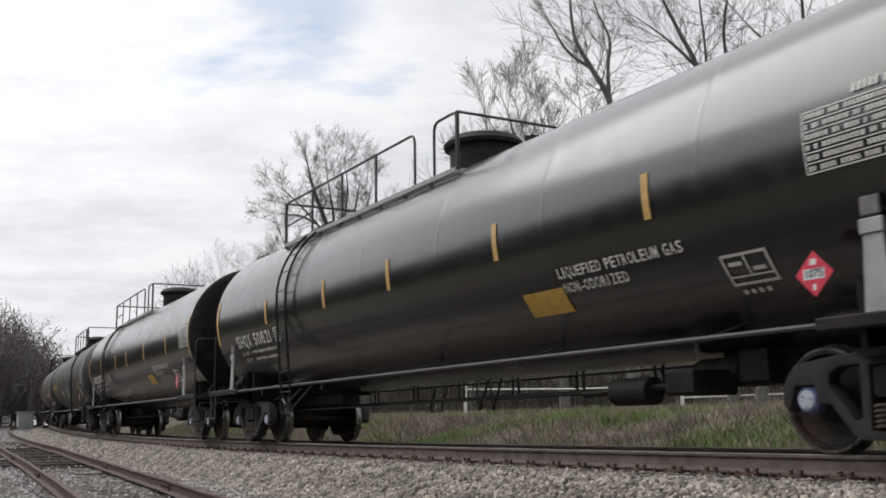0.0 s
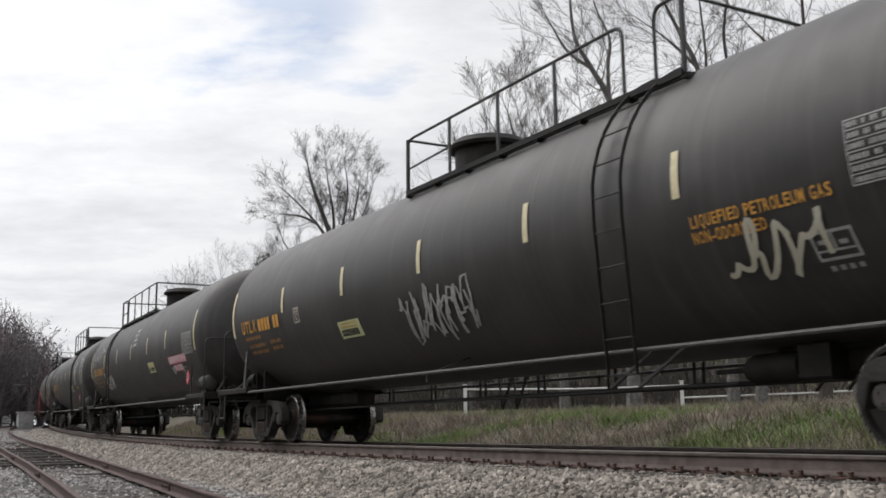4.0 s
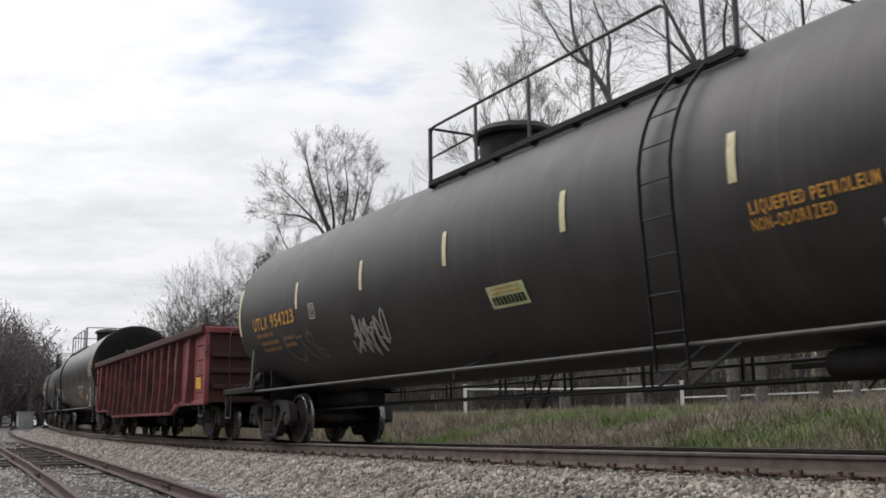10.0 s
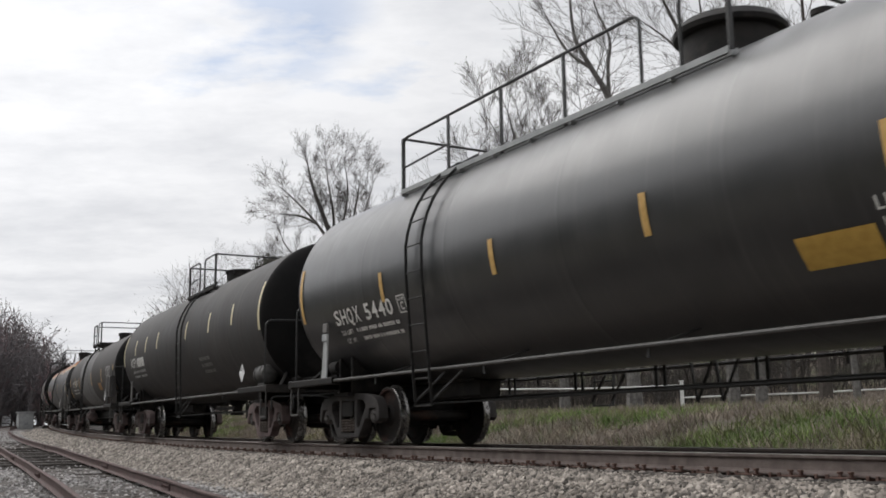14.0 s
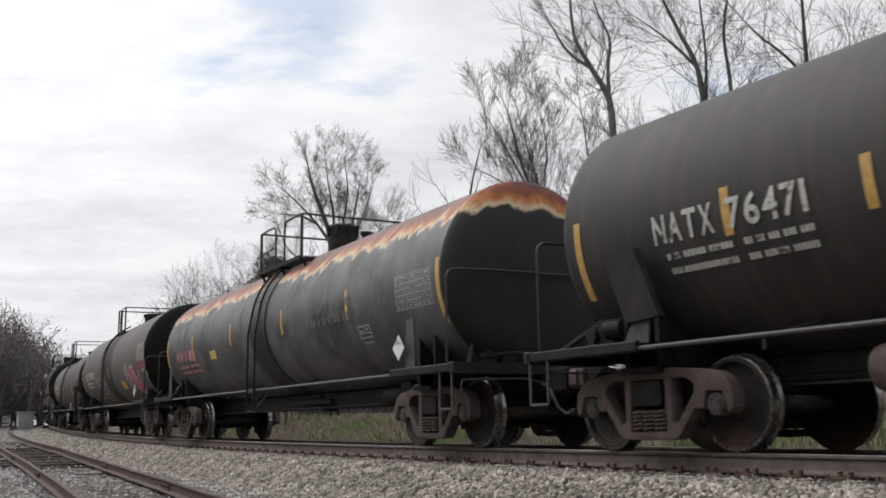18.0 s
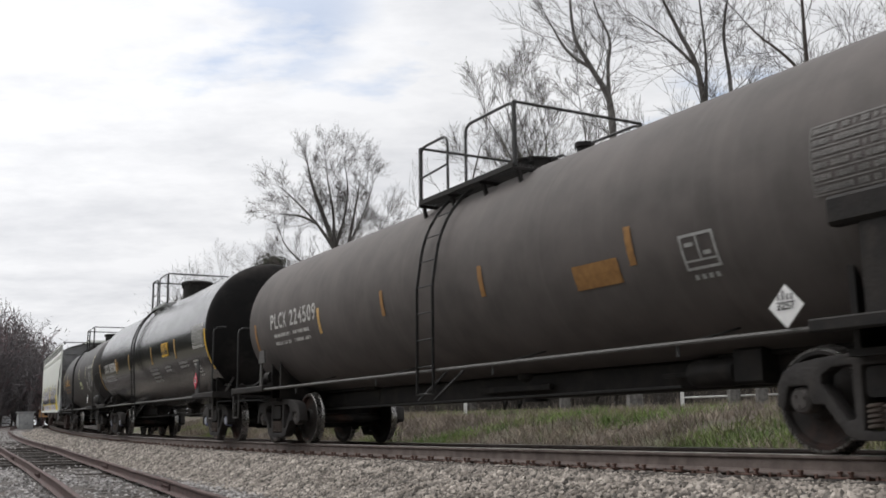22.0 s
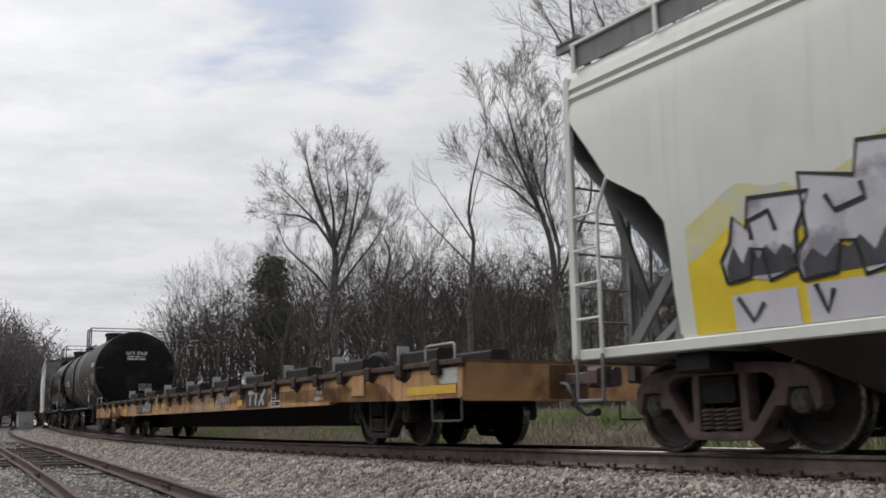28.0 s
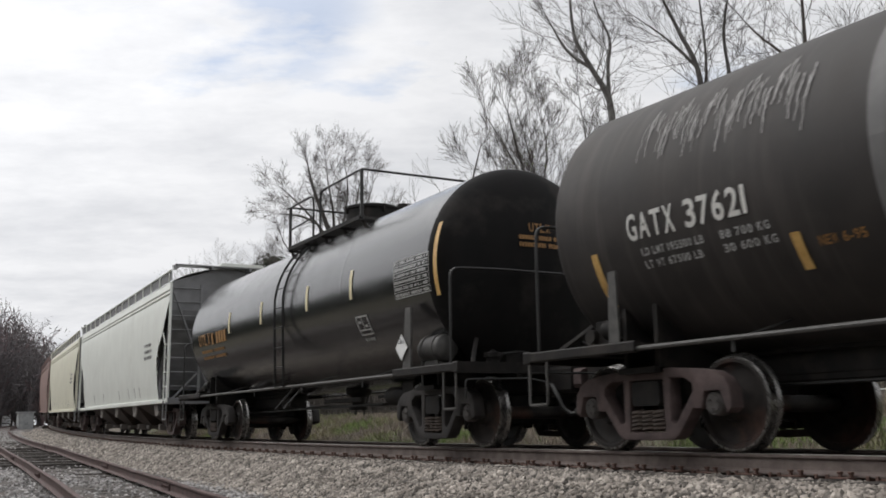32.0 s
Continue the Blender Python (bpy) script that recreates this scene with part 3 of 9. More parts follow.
def ground_height(px, py):
    s, lat, z = near_line(px, py)
    # a wooded hill stands beyond the bank, between the bend and the clearing
    az, far = np.arctan2(px, py), np.hypot(px, py)
    hill = np.clip((az + 0.24) / 0.10, 0, 1) * np.clip((0.22 - az) / 0.16, 0, 1) * np.clip((far - 78) / 60, 0, 1)
    return z + np.interp(lat, PROFILE_LAT, PROFILE_UP) + (6.0 + 1.2 * np.sin(az * 31.0) + 0.8 * np.sin(az * 77.0 + far * 0.05)) * hill * hill * (3 - 2 * hill)


def mesh_from(name, verts, faces, material, smooth=True):
    me = bpy.data.meshes.new(name)
    me.from_pydata(verts, [], faces)
    if smooth:
        me.polygons.foreach_set("use_smooth", [True] * len(me.polygons))
    me.materials.append(MATS[material])
    return me


def ground_material():
    m = mixed("ground_mix", (0.075, 0.060, 0.048), (0.145, 0.118, 0.096), 5, 0.95, bump=1.0, bump_scale=9, c3=(0.075, 0.085, 0.035), c3_scale=0.22, c3_from=0.45, c3_to=0.6)
    return m


ground_material()


def build_ground():
    radii = [0.6]
    while radii[-1] < 3500:
        radii.append(radii[-1] * (1.045 if radii[-1] < 90 else 1.12))
    na = 300
    ang = np.linspace(0, 2 * np.pi, na, endpoint=False)
    R, A = np.meshgrid(radii, ang, indexing="ij")
    X, Y = R * np.sin(A), R * np.cos(A)
    Z = ground_height(X, Y)
    rng = np.random.default_rng(3)
    Z += rng.normal(0, 0.012, Z.shape) * np.clip(R / 10, 0.3, 3)
    Z = np.where(R > 500, np.minimum(Z, 20 + 0 * Z), Z)
    verts = [(0, 0, float(ground_height(np.array([0.0]), np.array([0.0]))[0]))] + [tuple(v) for v in np.stack([X.ravel(), Y.ravel(), Z.ravel()], 1)]
    faces = [(0, 1 + j, 1 + (j + 1) % na) for j in range(na)]
    for i in range(len(radii) - 1):
        o, p = 1 + i * na, 1 + (i + 1) * na
        faces += [(o + j, p + j, p + (j + 1) % na, o + (j + 1) % na) for j in range(na)]
    ob = new("ground", mesh_from("ground", verts, faces, "ground_mix"))
    return tagged(ob, "bare brown earth and spring grass beside the railway", "ground", kind="structure")


build_ground()

RAIL_PROFILE = [(-0.07, -0.181), (0.07, -0.181), (0.072, -0.170), (0.022, -0.150), (0.010, -0.135), (0.009, -0.05), (0.030, -0.038), (0.0365, -0.030), (0.0365, -0.008), (0.028, 0.0),
                (-0.028, 0.0), (-0.0365, -0.008), (-0.0365, -0.030), (-0.030, -0.038), (-0.009, -0.05), (-0.010, -0.135), (-0.022, -0.150), (-0.072, -0.170)]


def rail_mesh(name, points, side, top_mat, web_mat):
    """points: (position, heading) along a rail; the rail's top is at the position."""
    n = len(RAIL_PROFILE)
    verts, faces, mats = [], [], []
    for p, th in points:
        sx, sy = math.sin(th), -math.cos(th)
        verts += [(p.x + sx * a, p.y + sy * a, p.z + b) for a, b in RAIL_PROFILE]
    for i in range(len(points) - 1):
        for j in range(n):
            faces.append((i * n + j, (i + 1) * n + j, (i + 1) * n + (j + 1) % n, i * n + (j + 1) % n))
            mats.append(1 if 8 <= j <= 10 else 0)
    me = bpy.data.meshes.new(name)
    me.from_pydata(verts, [], faces)
    me.materials.append(MATS[web_mat]); me.materials.append(MATS[top_mat])
    me.polygons.foreach_set("material_index", mats)
    me.update()
    return me


def build_track():
    tr = thing("main_track", "main line of rust-brown steel rails on wooden ties in stone ballast", "railway track", kind="structure")
    for sy, nm in ((0.7525, "rail"), (-0.7525, "rail")):
        pts = []
        for s in np.concatenate([np.arange(S_MIN + 1, -40, 4.0), np.arange(-40, 30, 1.0), np.arange(30, S_MAX - 1, 5.0)]):
            pts.append((on_line(s, sy), float(np.interp(s, LINE_S, LINE_TH))))
        ob = new("rail", rail_mesh("rail", pts, sy, "rail_top", "rail_rust"))
        ob.parent = tr
    rnd = random.Random(4)
    bm = bmesh.new()
    box(bm, -0.115, 0.115, -1.30, 1.30, -0.36, -0.192, 0.012)
    tie = finish(bm, "tie", 0)
    tie.materials.append(MATS["tie_wood"])
    bm = bmesh.new()
    for sy in (-1, 1):
        y = sy * 0.7525
        box(bm, -0.095, 0.095, y - 0.17, y + 0.17, -0.192, -0.178, 0.004)
        for dx, dy in ((-0.06, 0.085), (0.05, 0.085), (-0.05, -0.085), (0.06, -0.085), (0.02, 0.14)):
            box(bm, dx - 0.011, dx + 0.011, y + dy - 0.012, y + dy + 0.012, -0.18, -0.135)
            box(bm, dx - 0.018, dx + 0.018, y + dy - 0.022, y + dy + 0.016, -0.150, -0.132, 0.004)
        for dx in (-0.19, 0.21):
            box(bm, dx - 0.014, dx + 0.014, y - 0.085, y + 0.085, -0.205, -0.163, 0.004)
    plates = finish(bm, "tie_plate", 0)
    plates.materials.append(MATS["spike_rust"])
    for i in range(-200, 100):
        s = i * 0.5 + rnd.uniform(-0.02, 0.02)
        th = math.degrees(float(np.interp(s, LINE_S, LINE_TH)))
        p = on_line(s)
        t = new("tie", tie)
        t.parent = tr
        t.matrix_basis = pose(p.x, p.y, p.z + rnd.uniform(-0.004, 0.0), 0, 0, th + rnd.uniform(-0.6, 0.6))
        q = new("tie_plate", plates)
        q.parent = t


build_track()

# ---------------------------------------------------------------- ballast and siding
SIDING_S = [-120, -45, -32, -20, -14, -8, -4, -1, 10, 40]
SIDING_LAT = [4.3, 4.18, 4.15, 4.12, 4.15, 4.34, 4.60, 4.84, 5.95, 8.4]
SIDING_UP = [-0.20, -0.20, -0.20, -0.24, -0.34, -0.42, -0.45, -0.48, -0.52, -0.55]   # rail top over the main line's


def siding_up(s):
    return np.interp(s, SIDING_S, SIDING_UP)


def siding_lat(s):
    k = np.interp(s, SIDING_S, SIDING_LAT)
    return (k + np.interp(np.asarray(s) - 3, SIDING_S, SIDING_LAT) + np.interp(np.asarray(s) + 3, SIDING_S, SIDING_LAT)) / 3


def bed_height(s, lat):
    """Height over the rail top of the ballast bed and of the dirt beside it."""
    a = np.abs(lat)
    top = -0.228 - 0.02 * np.clip(a - 1.2, 0, 1)
    slope = -0.25 - (a - 1.80) / 0.85 * 0.50
    floor = siding_up(s) - 0.245 - 0.12 * np.clip(a - siding_lat(s) - 1.35, 0, 4)
    return np.maximum(np.minimum(top, slope), np.where(lat > 0, floor, -0.86))


def line_points(s, lat, up):
    th = np.interp(s, LINE_S, LINE_TH)
    return np.stack([np.interp(s, LINE_S, LINE_X) + lat * np.sin(th), np.interp(s, LINE_S, LINE_Y) - lat * np.cos(th), np.interp(s, LINE_S, LINE_Z) + up], -1)


def build_bed():
    ss = np.concatenate([np.arange(-300, -60, 3.0), np.arange(-60, 20, 0.25), np.arange(20, 200, 3.0)])
    us = np.linspace(0, 1, 75)
    rng = np.random.default_rng(8)
    S, U = np.meshgrid(ss, us, indexing="ij")
    edge = 10.5 + 0 * S
    L = -2.8 + U * (edge + 2.8)
    H = bed_height(S, L) + rng.normal(0, 0.012, S.shape)
    H[:, 0] = -1.0
    H[:, -1] = -1.1
    P = line_points(S, L, H).reshape(-1, 3)
    k = len(us)
    faces = [(i * k + j, (i + 1) * k + j, (i + 1) * k + j + 1, i * k + j + 1) for i in range(len(ss) - 1) for j in range(k - 1)]
    ob = new("ballast_bed", mesh_from("ballast_bed", P.tolist(), faces, "ballast_base"))
    tagged(ob, "sloping bed of grey-brown crushed stone under the main line", "ballast", kind="structure")


def stones(rng, centres, size_lo, size_hi):
    """Angular stones as jittered six-sided lumps: vertices and faces."""
    n = len(centres)
    cube = np.array([(x, y, z) for x in (-1, 1) for y in (-1, 1) for z in (-1, 1)], float)
    v = np.repeat(cube[None], n, 0) * (0.72 + 0.38 * rng.random((n, 8, 1))) + rng.normal(0, 0.20, (n, 8, 3))
    size = rng.uniform(size_lo, size_hi, (n, 1, 1)) * 0.5 * rng.uniform(0.7, 1.25, (n, 1, 3))
    v = v * size
    q = rng.normal(0, 1, (n, 4)); q /= np.linalg.norm(q, axis=1, keepdims=True)
    w, x, y, z = q.T
    M = np.stack([1 - 2 * (y * y + z * z), 2 * (x * y - z * w), 2 * (x * z + y * w), 2 * (x * y + z * w), 1 - 2 * (x * x + z * z), 2 * (y * z - x * w),
                  2 * (x * z - y * w), 2 * (y * z + x * w), 1 - 2 * (x * x + y * y)], 1).reshape(n, 3, 3)
    v = np.einsum("nij,nkj->nki", M, v) + centres[:, None, :]
    quads = np.array([(0, 1, 3, 2), (4, 6, 7, 5), (0, 4, 5, 1), (2, 3, 7, 6), (0, 2, 6, 4), (1, 5, 7, 3)])
    f = (np.arange(n)[:, None, None] * 8 + quads[None]).reshape(-1, 4)
    return v.reshape(-1, 3), f


def fast_mesh(name, verts, faces, material):
    """A mesh straight from arrays; all faces have the same number of corners."""
    verts, faces = np.asarray(verts, np.float32), np.asarray(faces, np.int32)
    me = bpy.data.meshes.new(name)
    me.vertices.add(len(verts)); me.loops.add(faces.size); me.polygons.add(len(faces))
    me.vertices.foreach_set("co", verts.ravel())
    me.loops.foreach_set("vertex_index", faces.ravel())
    me.polygons.foreach_set("loop_start", np.arange(0, faces.size, faces.shape[1], dtype=np.int32))
    me.update(calc_edges=True)
    me.validate()
    me.materials.append(MATS[material])
    return me


def scatter(rng, n, s0, s1, lat0, lat1, sink, height):
    s = rng.uniform(s0, s1, n)
    lat = lat0 + (lat1 - lat0) * rng.random(n)
    return s, lat, line_points(s, lat, height(s, lat) - sink)


def build_stones():
    rng = np.random.default_rng(12)
    V, F, o = [], [], 0
    for n, s0, s1, a, b, lo, hi in ((95000, -16, 13, 0.80, 2.75, 0.024, 0.058), (34000, -64, -16, 0.80, 2.75, 0.04, 0.08), (7000, -14, 13, -0.68, 0.68, 0.04, 0.07), (3000, -30, 13, -2.2, -0.8, 0.05, 0.08)):
        s, lat, p = scatter(rng, n, s0, s1, a, b, 0.0, bed_height)
        keep = lat < 2.6 + 0.15 * rng.random(n)
        on_tie = (np.abs((s + 0.25) % 0.5 - 0.25) < 0.13) & (np.abs(lat) < 1.3)
        keep &= ~on_tie | (rng.random(n) < 0.06)
        # little stone lies under the rail's foot
        keep &= np.abs(np.abs(lat) - 0.7525) > 0.16 + 0.06 * rng.random(n)
        v, f = stones(rng, p[keep], lo, hi)
        V.append(v); F.append(f + o); o += len(v)
    ob = new("ballast_stones", fast_mesh("ballast_stones", np.concatenate(V), np.concatenate(F), "ballast_stone"))
    tagged(ob, "loose crushed grey-brown ballast stones beside the rails", "ballast stones", kind="stuff")
    V, F, o = [], [], 0
    for n, s0, s1, a, b, lo, hi in ((30000, -26, 12, 2.5, 8.0, 0.025, 0.06), (12000, -70, -26, 2.5, 7.0, 0.04, 0.08)):
        s, lat, p = scatter(rng, n, s0, s1, a, b, 0.0, bed_height)
        patch = np.sin(s * 0.9 + lat * 2.1) + np.sin(s * 2.3 - lat * 1.3) + np.sin(s * 0.37 + lat)
        bare = (np.abs(lat - siding_lat(s)) < 0.75) & (s > -40)
        keep = rng.random(n) < np.where(bare, np.where(s < -11, 0.10, 0.30 + 0.16 * patch), 0.60 + 0.18 * patch)
        v, f = stones(rng, p[keep], lo, hi)
        V.append(v); F.append(f + o); o += len(v)
    ob = new("dirt_stones", fast_mesh("dirt_stones", np.concatenate(V), np.concatenate(F), "dirt_stone"))
    tagged(ob, "scattered pale gravel on the dark dirt round the siding", "gravel", kind="stuff")


def build_siding():
    tr = thing("siding_track", "disused siding of red-rusted rails half sunk in dark dirt", "railway track", kind="structure")
    ss = np.concatenate([np.arange(-116, -40, 2.5), np.arange(-40, 38, 1.0)])
    heads = {}
    for side in (-0.7525, 0.7525):
        lat = siding_lat(ss) + side
        rng = np.random.default_rng(5 if side > 0 else 6)
        P = line_points(ss, lat, siding_up(ss) + rng.normal(0, 0.004, len(ss)))
        D = np.gradient(P, axis=0)
        th = np.arctan2(D[:, 1], D[:, 0])
        ob = new("rail", rail_mesh("rail", [(Vector(p), float(a)) for p, a in zip(P, th)], 0, "siding_rust", "siding_rust"))
        ob.parent = tr
        heads[side] = (P, th)
    bm = bmesh.new()
    for sy in (-1, 1):
        box(bm, -0.30, 0.30, sy * 0.012, sy * 0.034, -0.14, -0.055, 0.006)
        for i in range(4):
            box(bm, -0.24 + i * 0.16 - 0.014, -0.24 + i * 0.16 + 0.014, sy * 0.030, sy * 0.056, -0.112, -0.084)
    joint = finish(bm, "joint_bar", 0); joint.materials.append(MATS["siding_rust"])
    for side, at in ((-0.7525, (-24.0, -10.6, -3.6, 8.0)), (0.7525, (-15.5, -8.2, 4.0))):
        P, th = heads[side]
        for s in at:
            q = new("joint_bar", joint); q.parent = tr
            q.matrix_basis = pose(*(float(np.interp(s, ss, P[:, i])) for i in range(3)), 0, 0, math.degrees(float(np.interp(s, ss, th))))
    bm = bmesh.new()
    box(bm, -0.11, 0.11, -1.28, 1.28, -0.17, 0.0, 0.014)
    tie = finish(bm, "tie", 0); tie.materials.append(MATS["tie_wood"])
    rnd = random.Random(9)
    for i in range(-120, 68):
        s = i * 0.55 + rnd.uniform(-0.05, 0.05)
        lat = float(siding_lat(s))
        p = on_line(s, lat, float(siding_up(s)) - (0.205 if -27 < s < -13 else 0.235) + rnd.uniform(-0.02, 0.012))
        q = on_line(s + 0.5, float(siding_lat(s + 0.5)))
        t = new("tie", tie); t.parent = tr
        t.matrix_basis = pose(p.x, p.y, p.z, 0, rnd.uniform(-1, 1), math.degrees(math.atan2(q.y - p.y, q.x - p.x)) + rnd.uniform(-2, 2))


build_bed()
build_stones()
build_siding()

# ---------------------------------------------------------------- trees, brush and grass


def prisms(segs, n=3):
    """Round sticks from rows of (x0, y0, z0, x1, y1, z1, r0, r1)."""
    a = np.asarray(segs, float)
    p, q = a[:, 0:3], a[:, 3:6]
    d = q - p
    d /= np.maximum(np.linalg.norm(d, axis=1, keepdims=True), 1e-9)
    ref = np.where(np.abs(d[:, 2:3]) < 0.9, np.array([[0, 0, 1.0]]), np.array([[1.0, 0, 0]]))
    u = np.cross(d, ref); u /= np.linalg.norm(u, axis=1, keepdims=True)
    v = np.cross(d, u)
    ang = 2 * np.pi * np.arange(n) / n
    ring = u[:, None] * np.cos(ang)[None, :, None] + v[:, None] * np.sin(ang)[None, :, None]
    V = np.concatenate([p[:, None] + ring * a[:, 6][:, None, None], q[:, None] + ring * a[:, 7][:, None, None]], 1)
    j = np.arange(n)
    quads = np.stack([j, (j + 1) % n, n + (j + 1) % n, n + j], 1)
    F = (np.arange(len(a))[:, None, None] * 2 * n + quads[None]).reshape(-1, 4)
    return V.reshape(-1, 3), F


def grow(rnd, segs, tips, p, d, length, r, level, kids, lift=0.10, wild=0.10, shrink=0.58, least=0.006):
    """A bough and, level by level, the twigs that fork from it at sharp angles and turn up to the light."""
    n = 5 if level > 2 else 4 if level > 1 else 2
    pts = []
    for i in range(n):
        d = (d + Vector((rnd.gauss(0, wild), rnd.gauss(0, wild), rnd.gauss(0, wild) + lift))).normalized()
        q = p + d * (length / n)
        r0, r1 = max(least, r * (1 - 0.75 * i / n)), max(least, r * (1 - 0.75 * (i + 1) / n))
        segs.append((*p, *q, r0, r1))
        p = q
        pts.append((p, d, r1))
    tips.append(p)
    if level <= 1:
        return
    for k in range(kids):
        i = min(n - 1, int(n * (k + rnd.random()) / kids))
        q, dd, rr = pts[i]
        side = dd.cross(Vector((rnd.gauss(0, 1), rnd.gauss(0, 1), rnd.gauss(0, 1)))).normalized()
        a = rnd.uniform(0.28, 0.78)
        grow(rnd, segs, tips, q, dd * math.cos(a) + side * math.sin(a), length * shrink * rnd.uniform(0.65, 1.2) * (1.1 - 0.35 * i / n), rr * 0.62, level - 1, kids, lift, wild, shrink, least)


def smooth_path(pts, n=4):
    out = []
    for i in range(len(pts) - 1):
        p0, p1, p2, p3 = pts[max(i - 1, 0)], pts[i], pts[i + 1], pts[min(i + 2, len(pts) - 1)]
        for k in range(n):
            t = k / n
            out.append(0.5 * ((2 * p1) + (p2 - p0) * t + (2 * p0 - 5 * p1 + 4 * p2 - p3) * t * t + (3 * p1 - p0 - 3 * p2 + p3) * t ** 3))
    return out + [pts[-1]]


def ground_at(x, y):
    return float(ground_height(np.array([x]), np.array([y]))[0])


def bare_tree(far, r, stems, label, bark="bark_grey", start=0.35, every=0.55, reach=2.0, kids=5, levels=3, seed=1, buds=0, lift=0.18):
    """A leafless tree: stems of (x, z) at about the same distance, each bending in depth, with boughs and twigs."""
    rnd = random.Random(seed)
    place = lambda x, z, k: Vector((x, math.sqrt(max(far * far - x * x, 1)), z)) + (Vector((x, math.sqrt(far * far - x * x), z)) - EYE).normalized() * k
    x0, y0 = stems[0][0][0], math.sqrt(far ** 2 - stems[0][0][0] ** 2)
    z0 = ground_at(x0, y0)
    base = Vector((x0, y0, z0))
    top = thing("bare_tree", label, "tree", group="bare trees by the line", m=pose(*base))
    segs, tips = [], []
    depth = {}
    for i, st in enumerate(stems):
        k0 = depth.get(st[0], 0.0)
        tilt = rnd.uniform(-0.28, 0.28) if i else rnd.uniform(-0.05, 0.05)
        path, run = [], k0
        for j, (x, z) in enumerate(st):
            if j:
                run += tilt * abs(z - st[j - 1][1]) + rnd.uniform(-0.12, 0.12)
            depth.setdefault((x, z), run)
            path.append(place(x, z, run))
        if i == 0:
            path.insert(0, Vector((x0 + 0.05, y0, z0 - 0.15)))
        path = smooth_path(path)
        ra = r if i == 0 else r * 0.32
        n = len(path)
        rad = [max(0.012, ra * (1 - 0.85 * (k / (n - 1)) ** 1.1) * rnd.uniform(0.94, 1.06)) for k in range(n)]
        if i == 0:
            rad[0] *= 1.5; rad[1] *= 1.15
        bm = bmesh.new()
        tube(bm, [p - base for p in path], rad, 8)
        part("trunk" if i == 0 else "limb", bm, bark, top)
        length = sum((b - a).length for a, b in zip(path, path[1:]))
        walked, nxt = 0.0, length * (start if i == 0 else 0.18)
        for k in range(n - 1):
            walked += (path[k + 1] - path[k]).length
            while walked > nxt:
                d = (path[k + 1] - path[k]).normalized()
                side = d.cross(Vector((rnd.gauss(0, 1), rnd.gauss(0, 1), rnd.gauss(0, 1)))).normalized()
                f = nxt / length
                grow(rnd, segs, tips, path[k], (d * 0.8 + side).normalized(), reach * (1.15 - 0.6 * f) * rnd.uniform(0.6, 1.3), max(0.014, rad[k] * 0.28), levels, kids, lift * 0.55, 0.08, 0.72, 0.005)
                nxt += every * rnd.uniform(0.6, 1.4)
        d = (path[-1] - path[-2]).normalized()
        for _ in range(3):
            grow(rnd, segs, tips, path[-1], (d + Vector((rnd.gauss(0, .4), rnd.gauss(0, .4), rnd.gauss(0, .3)))).normalized(), reach * 0.8, max(0.012, rad[-1] * 0.7), levels, kids, lift * 0.4, 0.08, 0.72, 0.005)
    a = np.array(segs)
    a[:, 0:3] -= np.array(base); a[:, 3:6] -= np.array(base)
    v, f = prisms(a)
    ob = new("crown", fast_mesh("crown", v, f, "twig" if bark == "bark_grey" else "bark_dark"))
    ob.parent = top
    if buds:
        c = np.array([rnd.choice(tips) for _ in range(buds)]) - np.array(base)
        v, f = leaf_quads(np.random.default_rng(seed), c, 0.03, 0.06)
        ob = new("spring_growth", fast_mesh("spring_growth", v, f, "leaf_bud"))
        ob.parent = top
        tagged(ob, "faint yellow-green spring buds")
    return top


def leaf_quads(rng, c, lo, hi, long=1.7):
    n = len(c)
    a, b = rng.normal(0, 1, (n, 3)), rng.normal(0, 1, (n, 3))
    a /= np.linalg.norm(a, axis=1, keepdims=True)
    b -= a * np.sum(a * b, 1, keepdims=True); b /= np.linalg.norm(b, axis=1, keepdims=True)
    s = rng.uniform(lo, hi, (n, 1))
    a *= s * long / 2; b *= s / 2
    V = np.stack([c - a, c + b * 0.9, c + a, c - b], 1)
    return V.reshape(-1, 3), np.arange(n * 4).reshape(n, 4)


